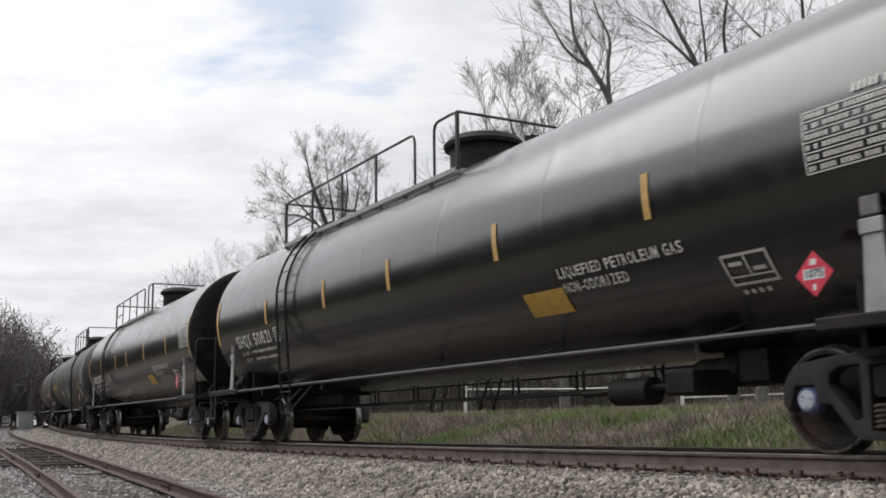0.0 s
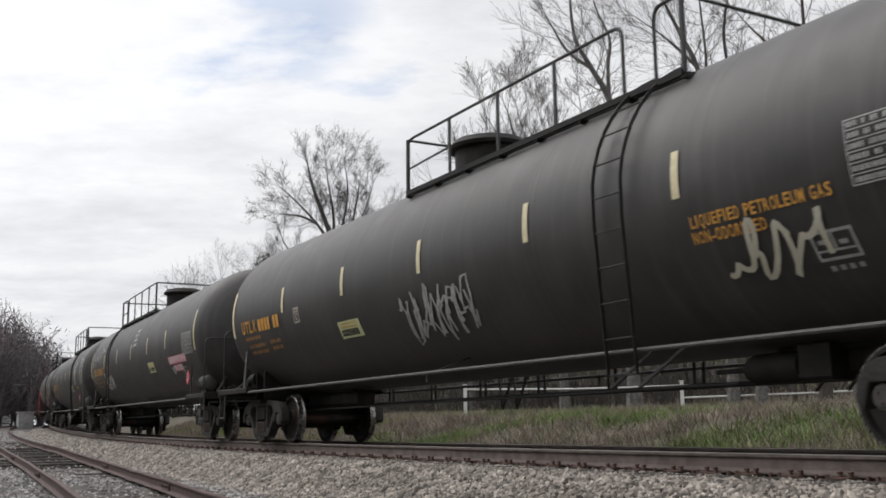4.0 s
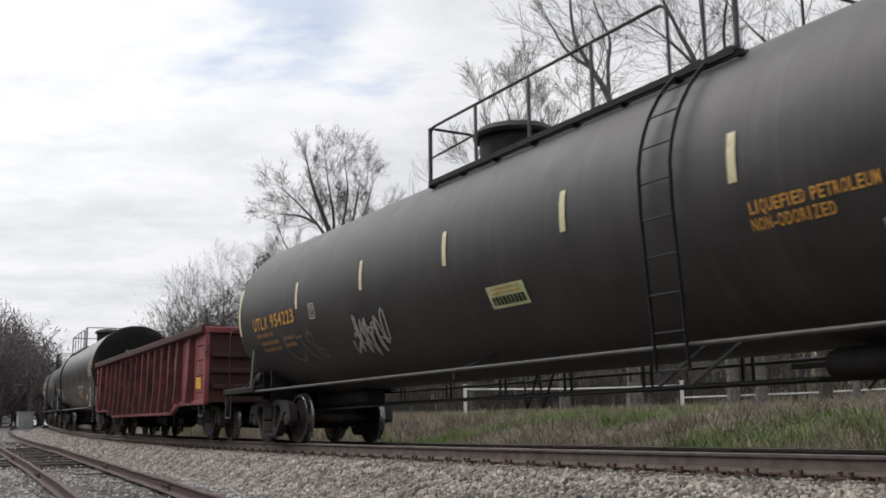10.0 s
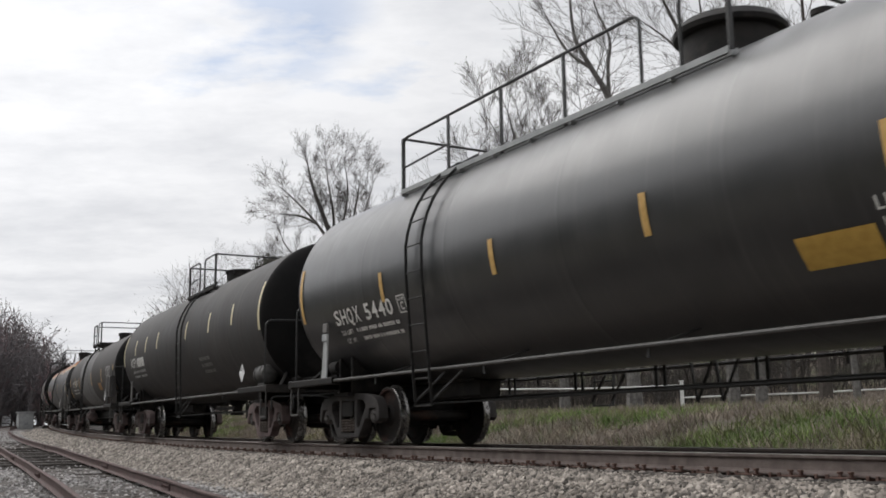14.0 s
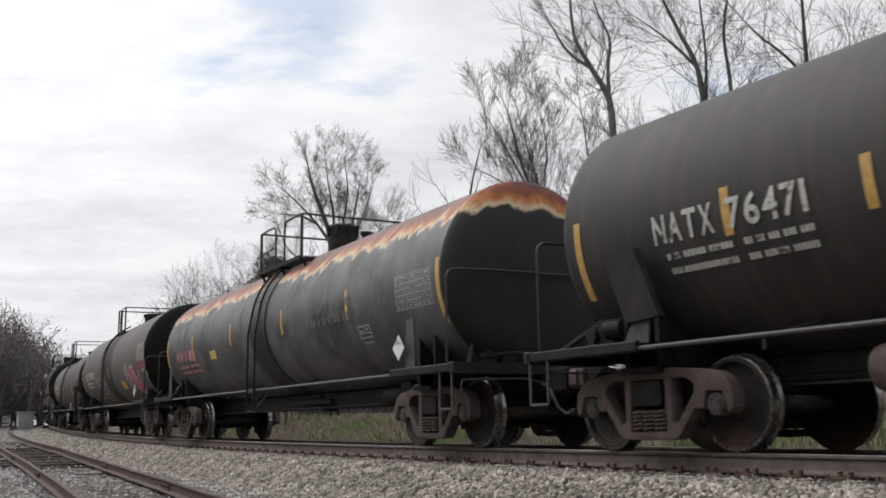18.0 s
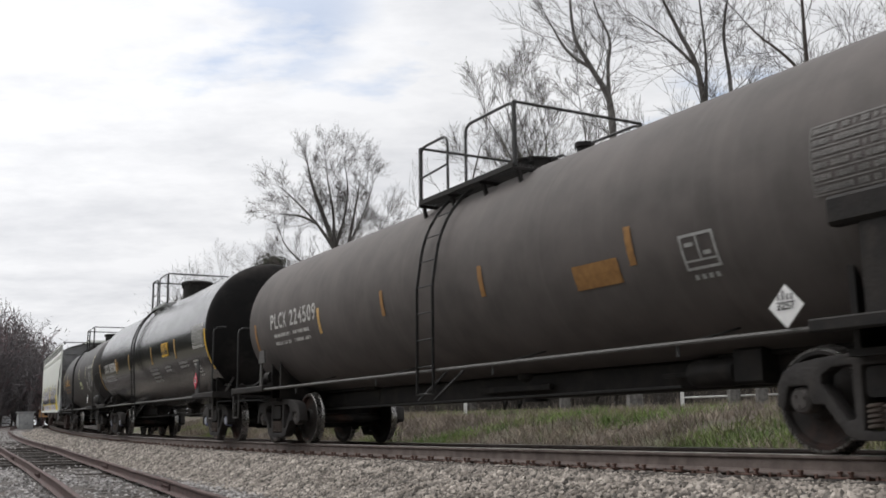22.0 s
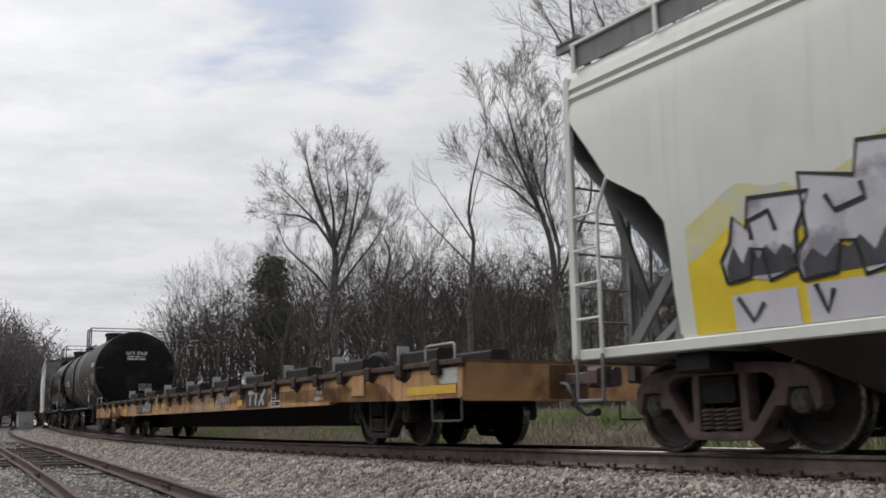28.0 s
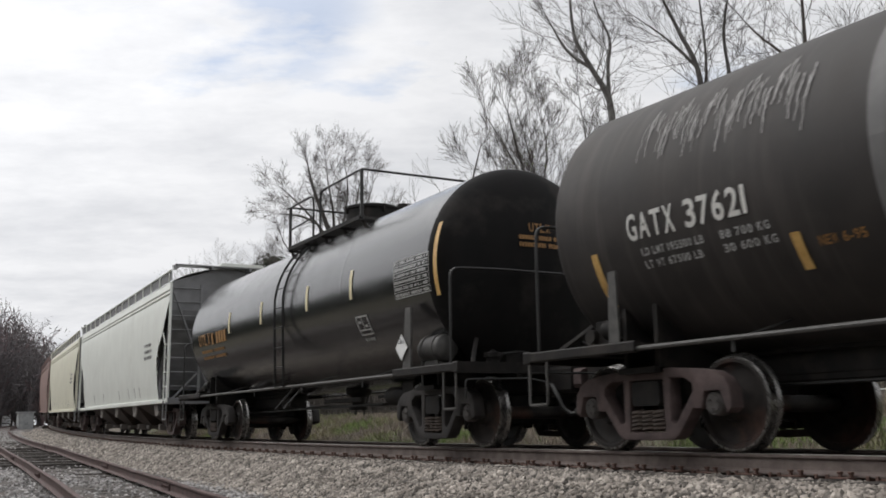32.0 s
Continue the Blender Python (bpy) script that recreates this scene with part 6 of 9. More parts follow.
def under_gear(car, xf, xr, R, zc, style):
    """Brake rods, cylinder, levers and the bottom outlet under a tank."""
    zb = zc - R
    bm = bmesh.new()
    tube(bm, [(xr + 1.2, 0.35, 0.70), (xf - 1.2, 0.35, 0.70)], 0.022, 6)
    tube(bm, [(xr + 0.6, -0.42, 0.62), (xf - 3.0, -0.42, 0.66)], 0.016, 6)
    part("brake_rod", bm, "pipe_black", car)
    bm = bmesh.new()
    tube(bm, [(xr + 1.5, 0.95, zb - 0.24), (xf - 1.5, 0.95, zb - 0.24)], 0.024, 6)
    n = int((xf - xr) / 1.6)
    for i in range(1, n):
        x = xr + (xf - xr) * i / n
        beam(bm, (x, 0.95, zb - 0.27), (x, 0.95, zb + 0.30), 0.05, 0.02)
        beam(bm, (x + 0.16, 0.95, zb - 0.27), (x + 0.16, 0.95, zb + 0.30), 0.05, 0.02)
    part("train_pipe", bm, "pipe_black", car)
    bm = bmesh.new()
    x = xf - 2.6
    lathe(bm, [(-0.32, 0.0), (-0.32, 0.13), (-0.25, 0.15), (0.25, 0.15), (0.32, 0.13), (0.32, 0.0)], "x", 18, (x, -0.30, zb - 0.16))
    beam(bm, (x - 0.8, -0.30, zb - 0.16), (x - 0.3, -0.30, zb - 0.16), 0.05, 0.05)
    box(bm, x + 0.35, x + 0.72, -0.42, -0.1, zb - 0.30, zb + 0.06, 0.03)
    part("brake_cylinder", bm, "frame_black", car)
    if style.get("outlet", True):
        bm = bmesh.new()
        lathe(bm, [(zb + 0.08, 0.26), (zb - 0.05, 0.24), (zb - 0.12, 0.14), (zb - 0.30, 0.12), (zb - 0.30, 0.17), (zb - 0.36, 0.17), (zb - 0.36, 0.0)], "z", 18, ((xf + xr) / 2 + style.get("outlet_x", 0.4), 0, 0))
        beam(bm, ((xf + xr) / 2 - 0.6, -0.25, zb - 0.18), ((xf + xr) / 2 + 1.1, -0.25, zb - 0.18), 0.08, 0.06)
        part("bottom_outlet", bm, "frame_black", car)
    bm = bmesh.new()
    for dx in (0.0, 0.42):
        xx = (xf + xr) / 2 - 1.9 + dx
        beam(bm, (xx, 0.9, zb + 0.25), (xx + 0.12, 0.9, zb - 0.42), 0.03, 0.03)
        beam(bm, (xx + 0.5, 0.9, zb + 0.25), (xx + 0.12, 0.9, zb - 0.42), 0.03, 0.03)
    part("hanger", bm, "pipe_black", car)


def reservoir(car, x, mat="rail_grey", y=-1.16, z=1.33, ln=0.62, r=0.185):
    bm = bmesh.new()
    h = ln / 2
    lathe(bm, [(-h, 0.0), (-h, r * 0.6), (-h + 0.04, r * 0.92), (-h + 0.08, r), (h - 0.08, r), (h - 0.04, r * 0.92), (h, r * 0.6), (h, 0)], "x", 22, (x, y, z))
    for dx in (-0.16, 0.16):
        lathe(bm, [(dx - 0.02, r), (dx - 0.02, r + 0.012), (dx + 0.02, r + 0.012), (dx + 0.02, r)], "x", 22, (x, y, z))
    box(bm, x - 0.2, x + 0.2, y - 0.1, y + 0.1, 1.05, z - r + 0.02)
    part("air_reservoir", bm, mat, car)


def brake_valve(car, x):
    bm = bmesh.new()
    box(bm, x - 0.22, x + 0.05, -1.05, -0.75, 1.06, 1.42, 0.05)
    lathe(bm, [(-0.14, 0.0), (-0.14, 0.11), (0.12, 0.11), (0.14, 0.0)], "x", 14, (x + 0.15, -1.08, 1.27))
    lathe(bm, [(-0.12, 0.0), (-0.12, 0.08), (0.12, 0.08), (0.12, 0.0)], "y", 12, (x - 0.25, -1.0, 1.22))
    tube(bm, [(x - 0.3, -0.9, 1.1), (x - 0.4, -0.7, 1.3), (x - 0.3, -0.5, 1.5)], 0.02, 6)
    part("brake_valve", bm, "frame_black", car)


def diamond(car, x, y, z, mat, size=0.27, lab="", number="", turn=0.0):
    """A hazard placard on its post."""
    m = pose(x, y, z, 90, 0, turn)
    bm = bmesh.new()
    k = size * 0.7071
    for zz0, zz1, q in ((-0.006, 0.0, k),):
        a = [bm.verts.new(p) for p in ((q, 0, zz0), (0, q, zz0), (-q, 0, zz0), (0, -q, zz0))]
        b = [bm.verts.new(p) for p in ((q, 0, zz1), (0, q, zz1), (-q, 0, zz1), (0, -q, zz1))]
        bm.faces.new(a[::-1]); bm.faces.new(b)
        for i in range(4):
            bm.faces.new((a[i], a[(i + 1) % 4], b[(i + 1) % 4], b[i]))
    p = part("placard", bm, mat, car, lab, m)
    light = "placard_white" if mat == "placard_red" else "paint_black"
    bm = bmesh.new()
    if mat == "placard_red":
        w, h = 0.20, 0.085
        quad(bm, -w / 2, w / 2, -h / 2, h / 2)
        quad(bm, -0.03, 0.03, 0.07, 0.12); quad(bm, -0.015, 0.015, -0.13, -0.08)
    else:
        for i in range(4):
            quad(bm, -0.08 + 0.045 * i, -0.06 + 0.045 * i, 0.05, 0.05 + 0.05 + 0.03 * (i % 3 == 1))
    for v in bm.verts:
        v.co.z = 0.003
    part("placard_panel", bm, light, p)
    if number:
        bm = text_mesh(number, 0.065)
        for v in bm.verts:
            v.co.z = 0.006
        part("placard_number", bm, "paint_black", p)
    return p


def bracket_plate(car, x, y, z0, z1, w=0.16, mat="rail_grey", lean=0.0):
    bm = bmesh.new()
    plate(bm, [(x - w / 2, z0), (x + w / 2, z0), (x + w * 0.35 + lean, z1), (x - w * 0.35 + lean, z1)], y - 0.012, y + 0.012)
    part("placard_bracket", bm, mat, car)


def tank_car(label, xf, xr, R, style):
    """A tank car about the middle between its trucks, xf and xr its truck centres; z from the rail top."""
    car = thing("tank_car", label, "tank car", "cars of the freight train")
    zc = style.get("zb", 0.95) + R
    over = style.get("over", 1.10)
    hd = style.get("head", 0.62)
    a, b = xr - over, xf + over
    mat = style["mat"]
    bm = bmesh.new()
    prof = [(a + hd, R), (a + hd + 0.05, R)]
    seams = style.get("seams", 6)
    for i in range(1, seams):
        x = a + hd + (b - a - 2 * hd) * i / seams
        prof += [(x - 0.06, R), (x - 0.02, R), (x - 0.008, R + 0.0015), (x + 0.008, R + 0.0015), (x + 0.02, R), (x + 0.06, R)]
    prof += [(b - hd - 0.05, R), (b - hd, R)]
    lathe(bm, prof, "x", 72, (0, 0, zc))
    part("tank_shell", bm, mat, car, smooth=0.9)
    for x, d in ((a, 1), (b, -1)):
        bm = bmesh.new()
        ee = style.get("bulge", 2.0)
        pr = [(x + d * hd + d * 0.002, R + 0.002), (x + d * hd, R + 0.002)]
        for t in np.linspace(0, math.pi / 2, 13)[1:]:
            pr.append((x + d * hd * (1 - math.sin(t) ** 1.0), R * math.cos(t) ** (2 / ee) if t < math.pi / 2 - 1e-6 else 0.0))
        lathe(bm, pr, "x", 72, (0, 0, zc))
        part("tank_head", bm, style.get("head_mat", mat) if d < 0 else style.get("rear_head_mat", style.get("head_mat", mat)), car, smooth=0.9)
    for x, d in ((xf, 1), (xr, -1)):
        end_frame(car, x, d, R, zc, style)
        truck(car, x, style.get("truck", "truck_dust"), *style.get("cap", ("cap_dark", "cap_dark")))
    if style.get("sill"):
        bm = bmesh.new()
        beam(bm, (xr, 0, 0.80), (xf, 0, 0.80), 0.34, 0.34, up=(0, 0, 1))
        part("centre_sill", bm, "frame_black", car)
    couplers(car, xf + 2.12, xr - 2.12)
    side_rails(car, xf, xr, R, zc, style.get("rail_z", 1.0), style.get("brackets", 4), style.get("pale_rails", True))
    lx = style.get("ladder", 0.0)
    ladder(car, lx, R, zc, style.get("ladder_low", 0.55), mat=style.get("ladder_mat", "pipe_black"))
    for sy in (-1, 1):
        for dx in (-0.22, 0.22):
            bm = bmesh.new()
            beam(bm, (lx + dx + 0.50, sy * 1.35, 0.98), (lx + dx, sy * 1.5, 0.62), 0.03, 0.03)
            part("ladder_brace", bm, style.get("ladder_mat", "pipe_black"), car)
    w0, w1 = style.get("walk", (-2.2, 2.2))
    top_walk(car, w0, w1, R, zc, style)
    dome(car, style.get("dome_x", 0.3), R, zc, style)
    under_gear(car, xf, xr, R, zc, style)
    if style.get("reservoir"):
        reservoir(car, xf + 0.30, style.get("reservoir_mat", "rail_grey"))
    brake_valve(car, xr - 0.55)
    return car, zc

# ---------------------------------------------------------------- markings
GLYPHS = {}


def glyph(ch):
    """A capital or figure one unit high, as corners and faces, its left edge at 0; and its width."""
    if ch not in GLYPHS:
        bm = text_mesh(ch, 1.0)
        xs = [p.co.x for p in bm.verts]
        bm.verts.index_update()
        GLYPHS[ch] = ([(p.co.x - min(xs), p.co.y) for p in bm.verts], [[v.index for v in f.verts] for f in bm.faces], max(xs) - min(xs))
        bm.free()
    return GLYPHS[ch]


def block_mesh(body, width, h):
    """Painted block letters: every sign fills a cell of the same width, as cut from a stencil."""
    cells = [0.62 if ch in "1I " else 0.7 if ch in "-/." else 1.0 for ch in body]
    pitch = width / (sum(cells) - 0.18)
    bm = bmesh.new()
    rnd = random.Random(body)
    x = -width / 2
    for ch, cell in zip(body, cells):
        if ch != " ":
            co, faces, w = glyph(ch)
            room = pitch * (cell - 0.18) * (0.62 if ch in "1I" else 1.0)
            k = rnd.uniform(0.97, 1.03)
            vs = [bm.verts.new((x + px / w * room * k, py * h / k, 0)) for px, py in co]
            for f in faces:
                bm.faces.new([vs[i] for i in f])
        x += cell * pitch
    return bm


def words(car, body, x0, x1, v, h, mat, R, zc, name="lettering", tilt=0.0):
    return on_tank(car, name, block_mesh(body, x1 - x0, h), mat, R, zc, (x0 + x1) / 2, v, tilt=tilt)


def panel(car, x0, x1, v0, v1, mat, R, zc, name="sign_panel", off=0.010, label=""):
    bm = bmesh.new()
    quad(bm, x0, x1, v0, v1)
    return on_tank(car, name, bm, mat, R, zc, 0, 0, off, label)


def lines(car, x0, x1, v_top, rows, h, gap, mat, R, zc, seed=1, name="small_lettering", off=0.014):
    bm = bmesh.new()
    bars(bm, x0, x1, v_top, rows, h, gap, seed)
    return on_tank(car, name, bm, mat, R, zc, 0, 0, off)


def stripe(car, x, v0, v1, mat, R, zc, w=0.10):
    return panel(car, x - w / 2, x + w / 2, v0, v1, mat, R, zc, "reflective_stripe")


def frame_lines(bm, x0, x1, y0, y1, w):
    quad(bm, x0, x1, y0, y0 + w); quad(bm, x0, x1, y1 - w, y1)
    quad(bm, x0, x0 + w, y0 + w, y1 - w); quad(bm, x1 - w, x1, y0 + w, y1 - w)


def test_grid(car, x0, x1, v0, v1, mat, R, zc, seed=2):
    """The white inspection table with its rows of small figures."""
    bm = bmesh.new()
    frame_lines(bm, x0, x1, v0, v1, 0.012)
    rows = 6
    for i in range(1, rows):
        y = v0 + (v1 - v0) * i / rows
        quad(bm, x0 + 0.012, x1 - 0.012, y - 0.005, y + 0.005)
    rnd = random.Random(seed)
    dy = (v1 - v0) / rows
    for i in range(rows):
        y = v0 + dy * i
        x = x0 + 0.03
        while x < x1 - 0.06:
            w = rnd.uniform(0.018, 0.032)
            quad(bm, x, min(x + w, x1 - 0.02), y + dy * 0.26, y + dy * 0.74)
            x += w + (0.05 if rnd.random() < 0.2 else 0.011)
    return on_tank(car, "test_table", bm, mat, R, zc, 0, 0, 0.012)


def tare_box(car, x0, x1, v0, v1, mat, R, zc):
    bm = bmesh.new()
    frame_lines(bm, x0, x1, v0, v1, 0.028)
    m = (x0 + x1) / 2
    quad(bm, m - 0.012, m + 0.012, v0 + 0.1, v1 - 0.03)
    quad(bm, x0 + 0.03, x1 - 0.03, v0 + 0.08, v0 + 0.10)
    for i in range(4):
        quad(bm, x0 + 0.06 + 0.09 * i, x0 + 0.11 + 0.09 * i, v0 - 0.10, v0 - 0.05)
    quad(bm, x0 + 0.06, m - 0.05, v1 - 0.12, v1 - 0.08); quad(bm, m + 0.05, x1 - 0.08, v0 + 0.13, v0 + 0.17)
    return on_tank(car, "data_box", bm, mat, R, zc, 0, 0, 0.012)


def plate_box(car, x, v, mat, R, zc):
    bm = bmesh.new()
    frame_lines(bm, -0.12, 0.12, -0.13, 0.13, 0.018)
    on_tank(car, "plate_mark", bm, mat, R, zc, x, v, 0.012)
    words(car, "PLATE", x - 0.085, x + 0.085, v + 0.068, 0.045, mat, R, zc, "plate_letter")
    words(car, "C", x - 0.045, x + 0.045, v - 0.035, 0.11, mat, R, zc, "plate_letter")


def scrawl(seed, n, w, h, loops=5.0, lean=0.2):
    """A made-up hand stroke: running loops that spell nothing."""
    rnd = random.Random(seed)
    ph = [rnd.uniform(0, 6.28) for _ in range(4)]
    out = []
    for i in range(n):
        t = i / (n - 1)
        a = t * loops * 2 * math.pi
        y = (0.32 * math.sin(a + ph[0]) + 0.18 * math.sin(2.3 * a + ph[1])) * h
        x = (t - 0.5) * w + (0.10 * math.sin(a * 0.9 + ph[2]) + 0.05 * math.sin(3.1 * a + ph[3])) * h + lean * y
        out.append((x, y))
    return out


def graffiti_strokes(car, x, v, w, h, mat, R, zc, seed, count=2, thick=0.045, loops=5.0):
    for k in range(count):
        bm = bmesh.new()
        ribbon(bm, scrawl(seed + k, 70, w * (1 - 0.15 * k), h * (1 - 0.2 * k), loops + k), thick)
        on_tank(car, "graffiti", bm, mat, R, zc, x, v, 0.016 + 0.002 * k)


def sketch(car, strokes, mat, R, zc, thick=0.04, name="graffiti", runs=False):
    """Sprayed strokes, each a row of (x, v) on the tank's near side, rounded at the turns and uneven in width."""
    rnd = random.Random(len(strokes))
    for k, st in enumerate(strokes):
        pts = [Vector((x, v, 0)) for x, v in st]
        bm = bmesh.new()
        ribbon(bm, smooth_path(pts, 5) if len(pts) > 2 else [pts[0], (pts[0] + pts[1]) / 2, pts[1]], thick * rnd.uniform(0.8, 1.25))
        on_tank(car, name, bm, mat, R, zc, 0, 0, 0.015 + 0.0006 * k)
        if runs:
            # a second, thinner pass and the runs that dripped from it
            bm = bmesh.new()
            dx, dv = rnd.uniform(0.02, 0.05), rnd.uniform(-0.05, 0.03)
            ribbon(bm, [p + Vector((dx, dv, 0)) for p in pts], thick * 0.5)
            low = min(pts, key=lambda p: p.y)
            ribbon(bm, [low, low + Vector((0.01, -rnd.uniform(0.04, 0.14), 0))], thick * 0.35)
            on_tank(car, name, bm, mat, R, zc, 0, 0, 0.013 + 0.0004 * k)


def blob(car, outline, mat, R, zc, off=0.012, name="graffiti_fill", label=""):
    bm = bmesh.new()
    bm.faces.new([bm.verts.new((p.x, p.y, 0)) for p in smooth_path([Vector((x, v, 0)) for x, v in outline + outline[:1]], 4)[:-1]])
    bmesh.ops.triangulate(bm, faces=bm.faces[:])
    return on_tank(car, name, bm, mat, R, zc, 0, 0, off, label)


def head_point(R, zc, seam, hd, ee, y, z, off=0.012):
    r = min(0.999, math.hypot(y, z - zc) / R)
    t = math.acos(r ** (ee / 2))
    return Vector((seam + hd * math.sin(t) + off, y, z))


def on_head(car, name, bm, mat, R, zc, half, style, z):
    """Lay a flat mesh on the leading head, centred across it at height z."""
    over, hd, ee = style.get("over", 1.10), style.get("head", 0.62), style.get("bulge", 2.0)
    bmesh.ops.triangulate(bm, faces=bm.faces[:])
    for p in bm.verts:
        p.co = head_point(R, zc, half + over - hd, hd, ee, p.co.x, z + p.co.y, 0.02)
    me = bpy.data.meshes.new(name)
    bm.to_mesh(me); bm.free()
    return part(name, me, mat, car)


def head_words(car, body, half, R, zc, style, z, h, mat, sub=2):
    bm = block_mesh(body, h * 0.72 * len(body), h)
    on_head(car, "end_lettering", bm, mat, R, zc, half, style, z)
    bm = bmesh.new()
    bars(bm, -0.34, 0.34, -h * 0.5, sub, h * 0.5, h * 0.35, 5)
    on_head(car, "end_small_lettering", bm, mat, R, zc, half, style, z - h * 0.4)


def band(car, x0, x1, mat, R, zc, name="painted_band", a0=0.0, a1=6.2832, off=0.006, label=""):
    bm = bmesh.new()
    n = 64
    prev = None
    for x in (x0, x1):
        ring = [bm.verts.new((x, -(R + off) * math.cos(a), zc + (R + off) * math.sin(a))) for a in np.linspace(a0, a1, n)]
        if prev:
            for i in range(n - 1):
                bm.faces.new((prev[i], prev[i + 1], ring[i + 1], ring[i]))
        prev = ring
    return part(name, bm, mat, car, label, smooth=0.9)


# ---------------------------------------------------------------- the train
TRAIN = []


def place(car, s_front, s_rear):
    TRAIN.append((car, (s_front + s_rear) / 2, (s_front - s_rear) / 2))
    return car


SHARP = dict(over=1.22, head=0.30, bulge=2.6)
ROUND = dict(over=1.28, head=0.80, bulge=2.0)


def gas_car_black(mark, s_front, s_rear, mat, lpg_x, mustard_x, label, stripes_v, pale_deck=False, front_mark="", stripes_x=(5.36, 2.65, -0.22, -2.60, -5.38), tare_x=6.08):
    """Long gas tank car, dark jacket with sharp-edged heads."""
    half = (s_front - s_rear) / 2
    R = 1.58
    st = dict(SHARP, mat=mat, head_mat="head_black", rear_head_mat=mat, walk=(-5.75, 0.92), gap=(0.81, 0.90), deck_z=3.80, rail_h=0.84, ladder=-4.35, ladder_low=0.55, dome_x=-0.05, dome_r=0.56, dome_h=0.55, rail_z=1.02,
              brackets=5, cap=("cap_dark", "cap_dark") if mat == "tank_satin_black" else ("cap_blue", "cap_face"), outlet=False, seams=7, walk_mat="box_grey" if pale_deck else "frame_black", grab=2.35)
    car, zc = tank_car(label, half, -half, R, st)
    a, b = stripes_v
    for x in stripes_x:
        stripe(car, x, b, a, "reflect_amber", R, zc)
    stripe(car, -half - 0.80, -0.52, 0.40, "reflect_amber", R, zc)
    stripe(car, half + 0.80, -0.52, 0.40, "reflect_amber", R, zc)
    words(car, "LIQUEFIED PETROLEUM GAS", lpg_x, lpg_x + 1.96, -0.645, 0.115, "paint_white", R, zc)
    words(car, "NON-ODORIZED", lpg_x + 0.02, lpg_x + 1.09, -0.82, 0.115, "paint_white", R, zc)
    panel(car, mustard_x, mustard_x + 0.78, -1.10, -0.79, "panel_mustard", R, zc, label="mustard-yellow warning panel")
    tare_box(car, tare_x, tare_x + 0.54, -1.13, -0.81, "paint_white", R, zc)
    test_grid(car, 7.27, 8.30, -0.32, 0.19, "paint_white", R, zc)
    lines(car, 7.75, 8.25, 0.30, 1, 0.07, 0.0, "paint_white", R, zc)
    words(car, mark, -7.27, -5.30, -0.56, 0.235, "paint_white", R, zc, "car_number")
    words(car, "LD LMT", -7.20, -6.80, -0.80, 0.075, "paint_white", R, zc)
    words(car, "LT WT", -7.15, -6.83, -0.95, 0.075, "paint_white", R, zc)
    if mark == "SHQX 50751":
        for body, x0, x1, v in (("161700 LB", -6.65, -6.05, -0.80), ("73350 KG", -5.75, -5.17, -0.80), ("101300 LB", -6.55, -6.0, -0.95), ("45950 KG", -5.68, -5.1, -0.95)):
            words(car, body, x0, x1, v, 0.075, "paint_white", R, zc, "small_lettering")
    else:
        lines(car, -6.65, -5.25, -0.76, 1, 0.06, 0.0, "paint_white", R, zc, 4)
        lines(car, -6.55, -5.25, -0.91, 1, 0.06, 0.0, "paint_white", R, zc, 5)
    plate_box(car, -3.80 if mark == "SHQX 50751" else -5.0, -0.55, "paint_white", R, zc)
    diamond(car, half - 0.30, -1.56, 1.42, "placard_red", 0.26, "red gas placard", "1075")
    bracket_plate(car, half + 0.22, -1.50, 1.05, 1.66, 0.24, "box_grey")
    for sx, z in ((half + 0.22, 1.80), (-half + 0.06, 1.80)):
        bm = bmesh.new()
        box(bm, sx - 0.10, sx + 0.10, -1.53, -1.50, z - 0.14, z - 0.02, 0.008)
        part("bracket_sign", bm, "box_grey", car)
        bm = bmesh.new()
        box(bm, sx - 0.08, sx + 0.08, -1.525, -1.50, z + 0.0, z + 0.15, 0.008)
        part("id_tag", bm, "paint_faint", car)
    bracket_plate(car, -half + 0.0, -1.50, 1.05, 1.66, 0.20, "box_grey", 0.06)
    head_words(car, front_mark or mark, half, R, zc, st, 3.10, 0.13, "paint_grey_white")
    bm = bmesh.new()
    box(bm, half - 2.75, half - 2.35, -0.95, -0.35, 0.55, 0.80, 0.03)
    tube(bm, [(half - 4.4, -0.7, 0.62), (half - 2.7, -0.7, 0.66)], 0.04, 8)
    lathe(bm, [(-0.30, 0.0), (-0.30, 0.15), (0.30, 0.15), (0.30, 0.0)], "x", 16, (half - 3.5, -0.7, 0.62))
    part("brake_gear", bm, "frame_black", car)
    return place(car, s_front, s_rear)


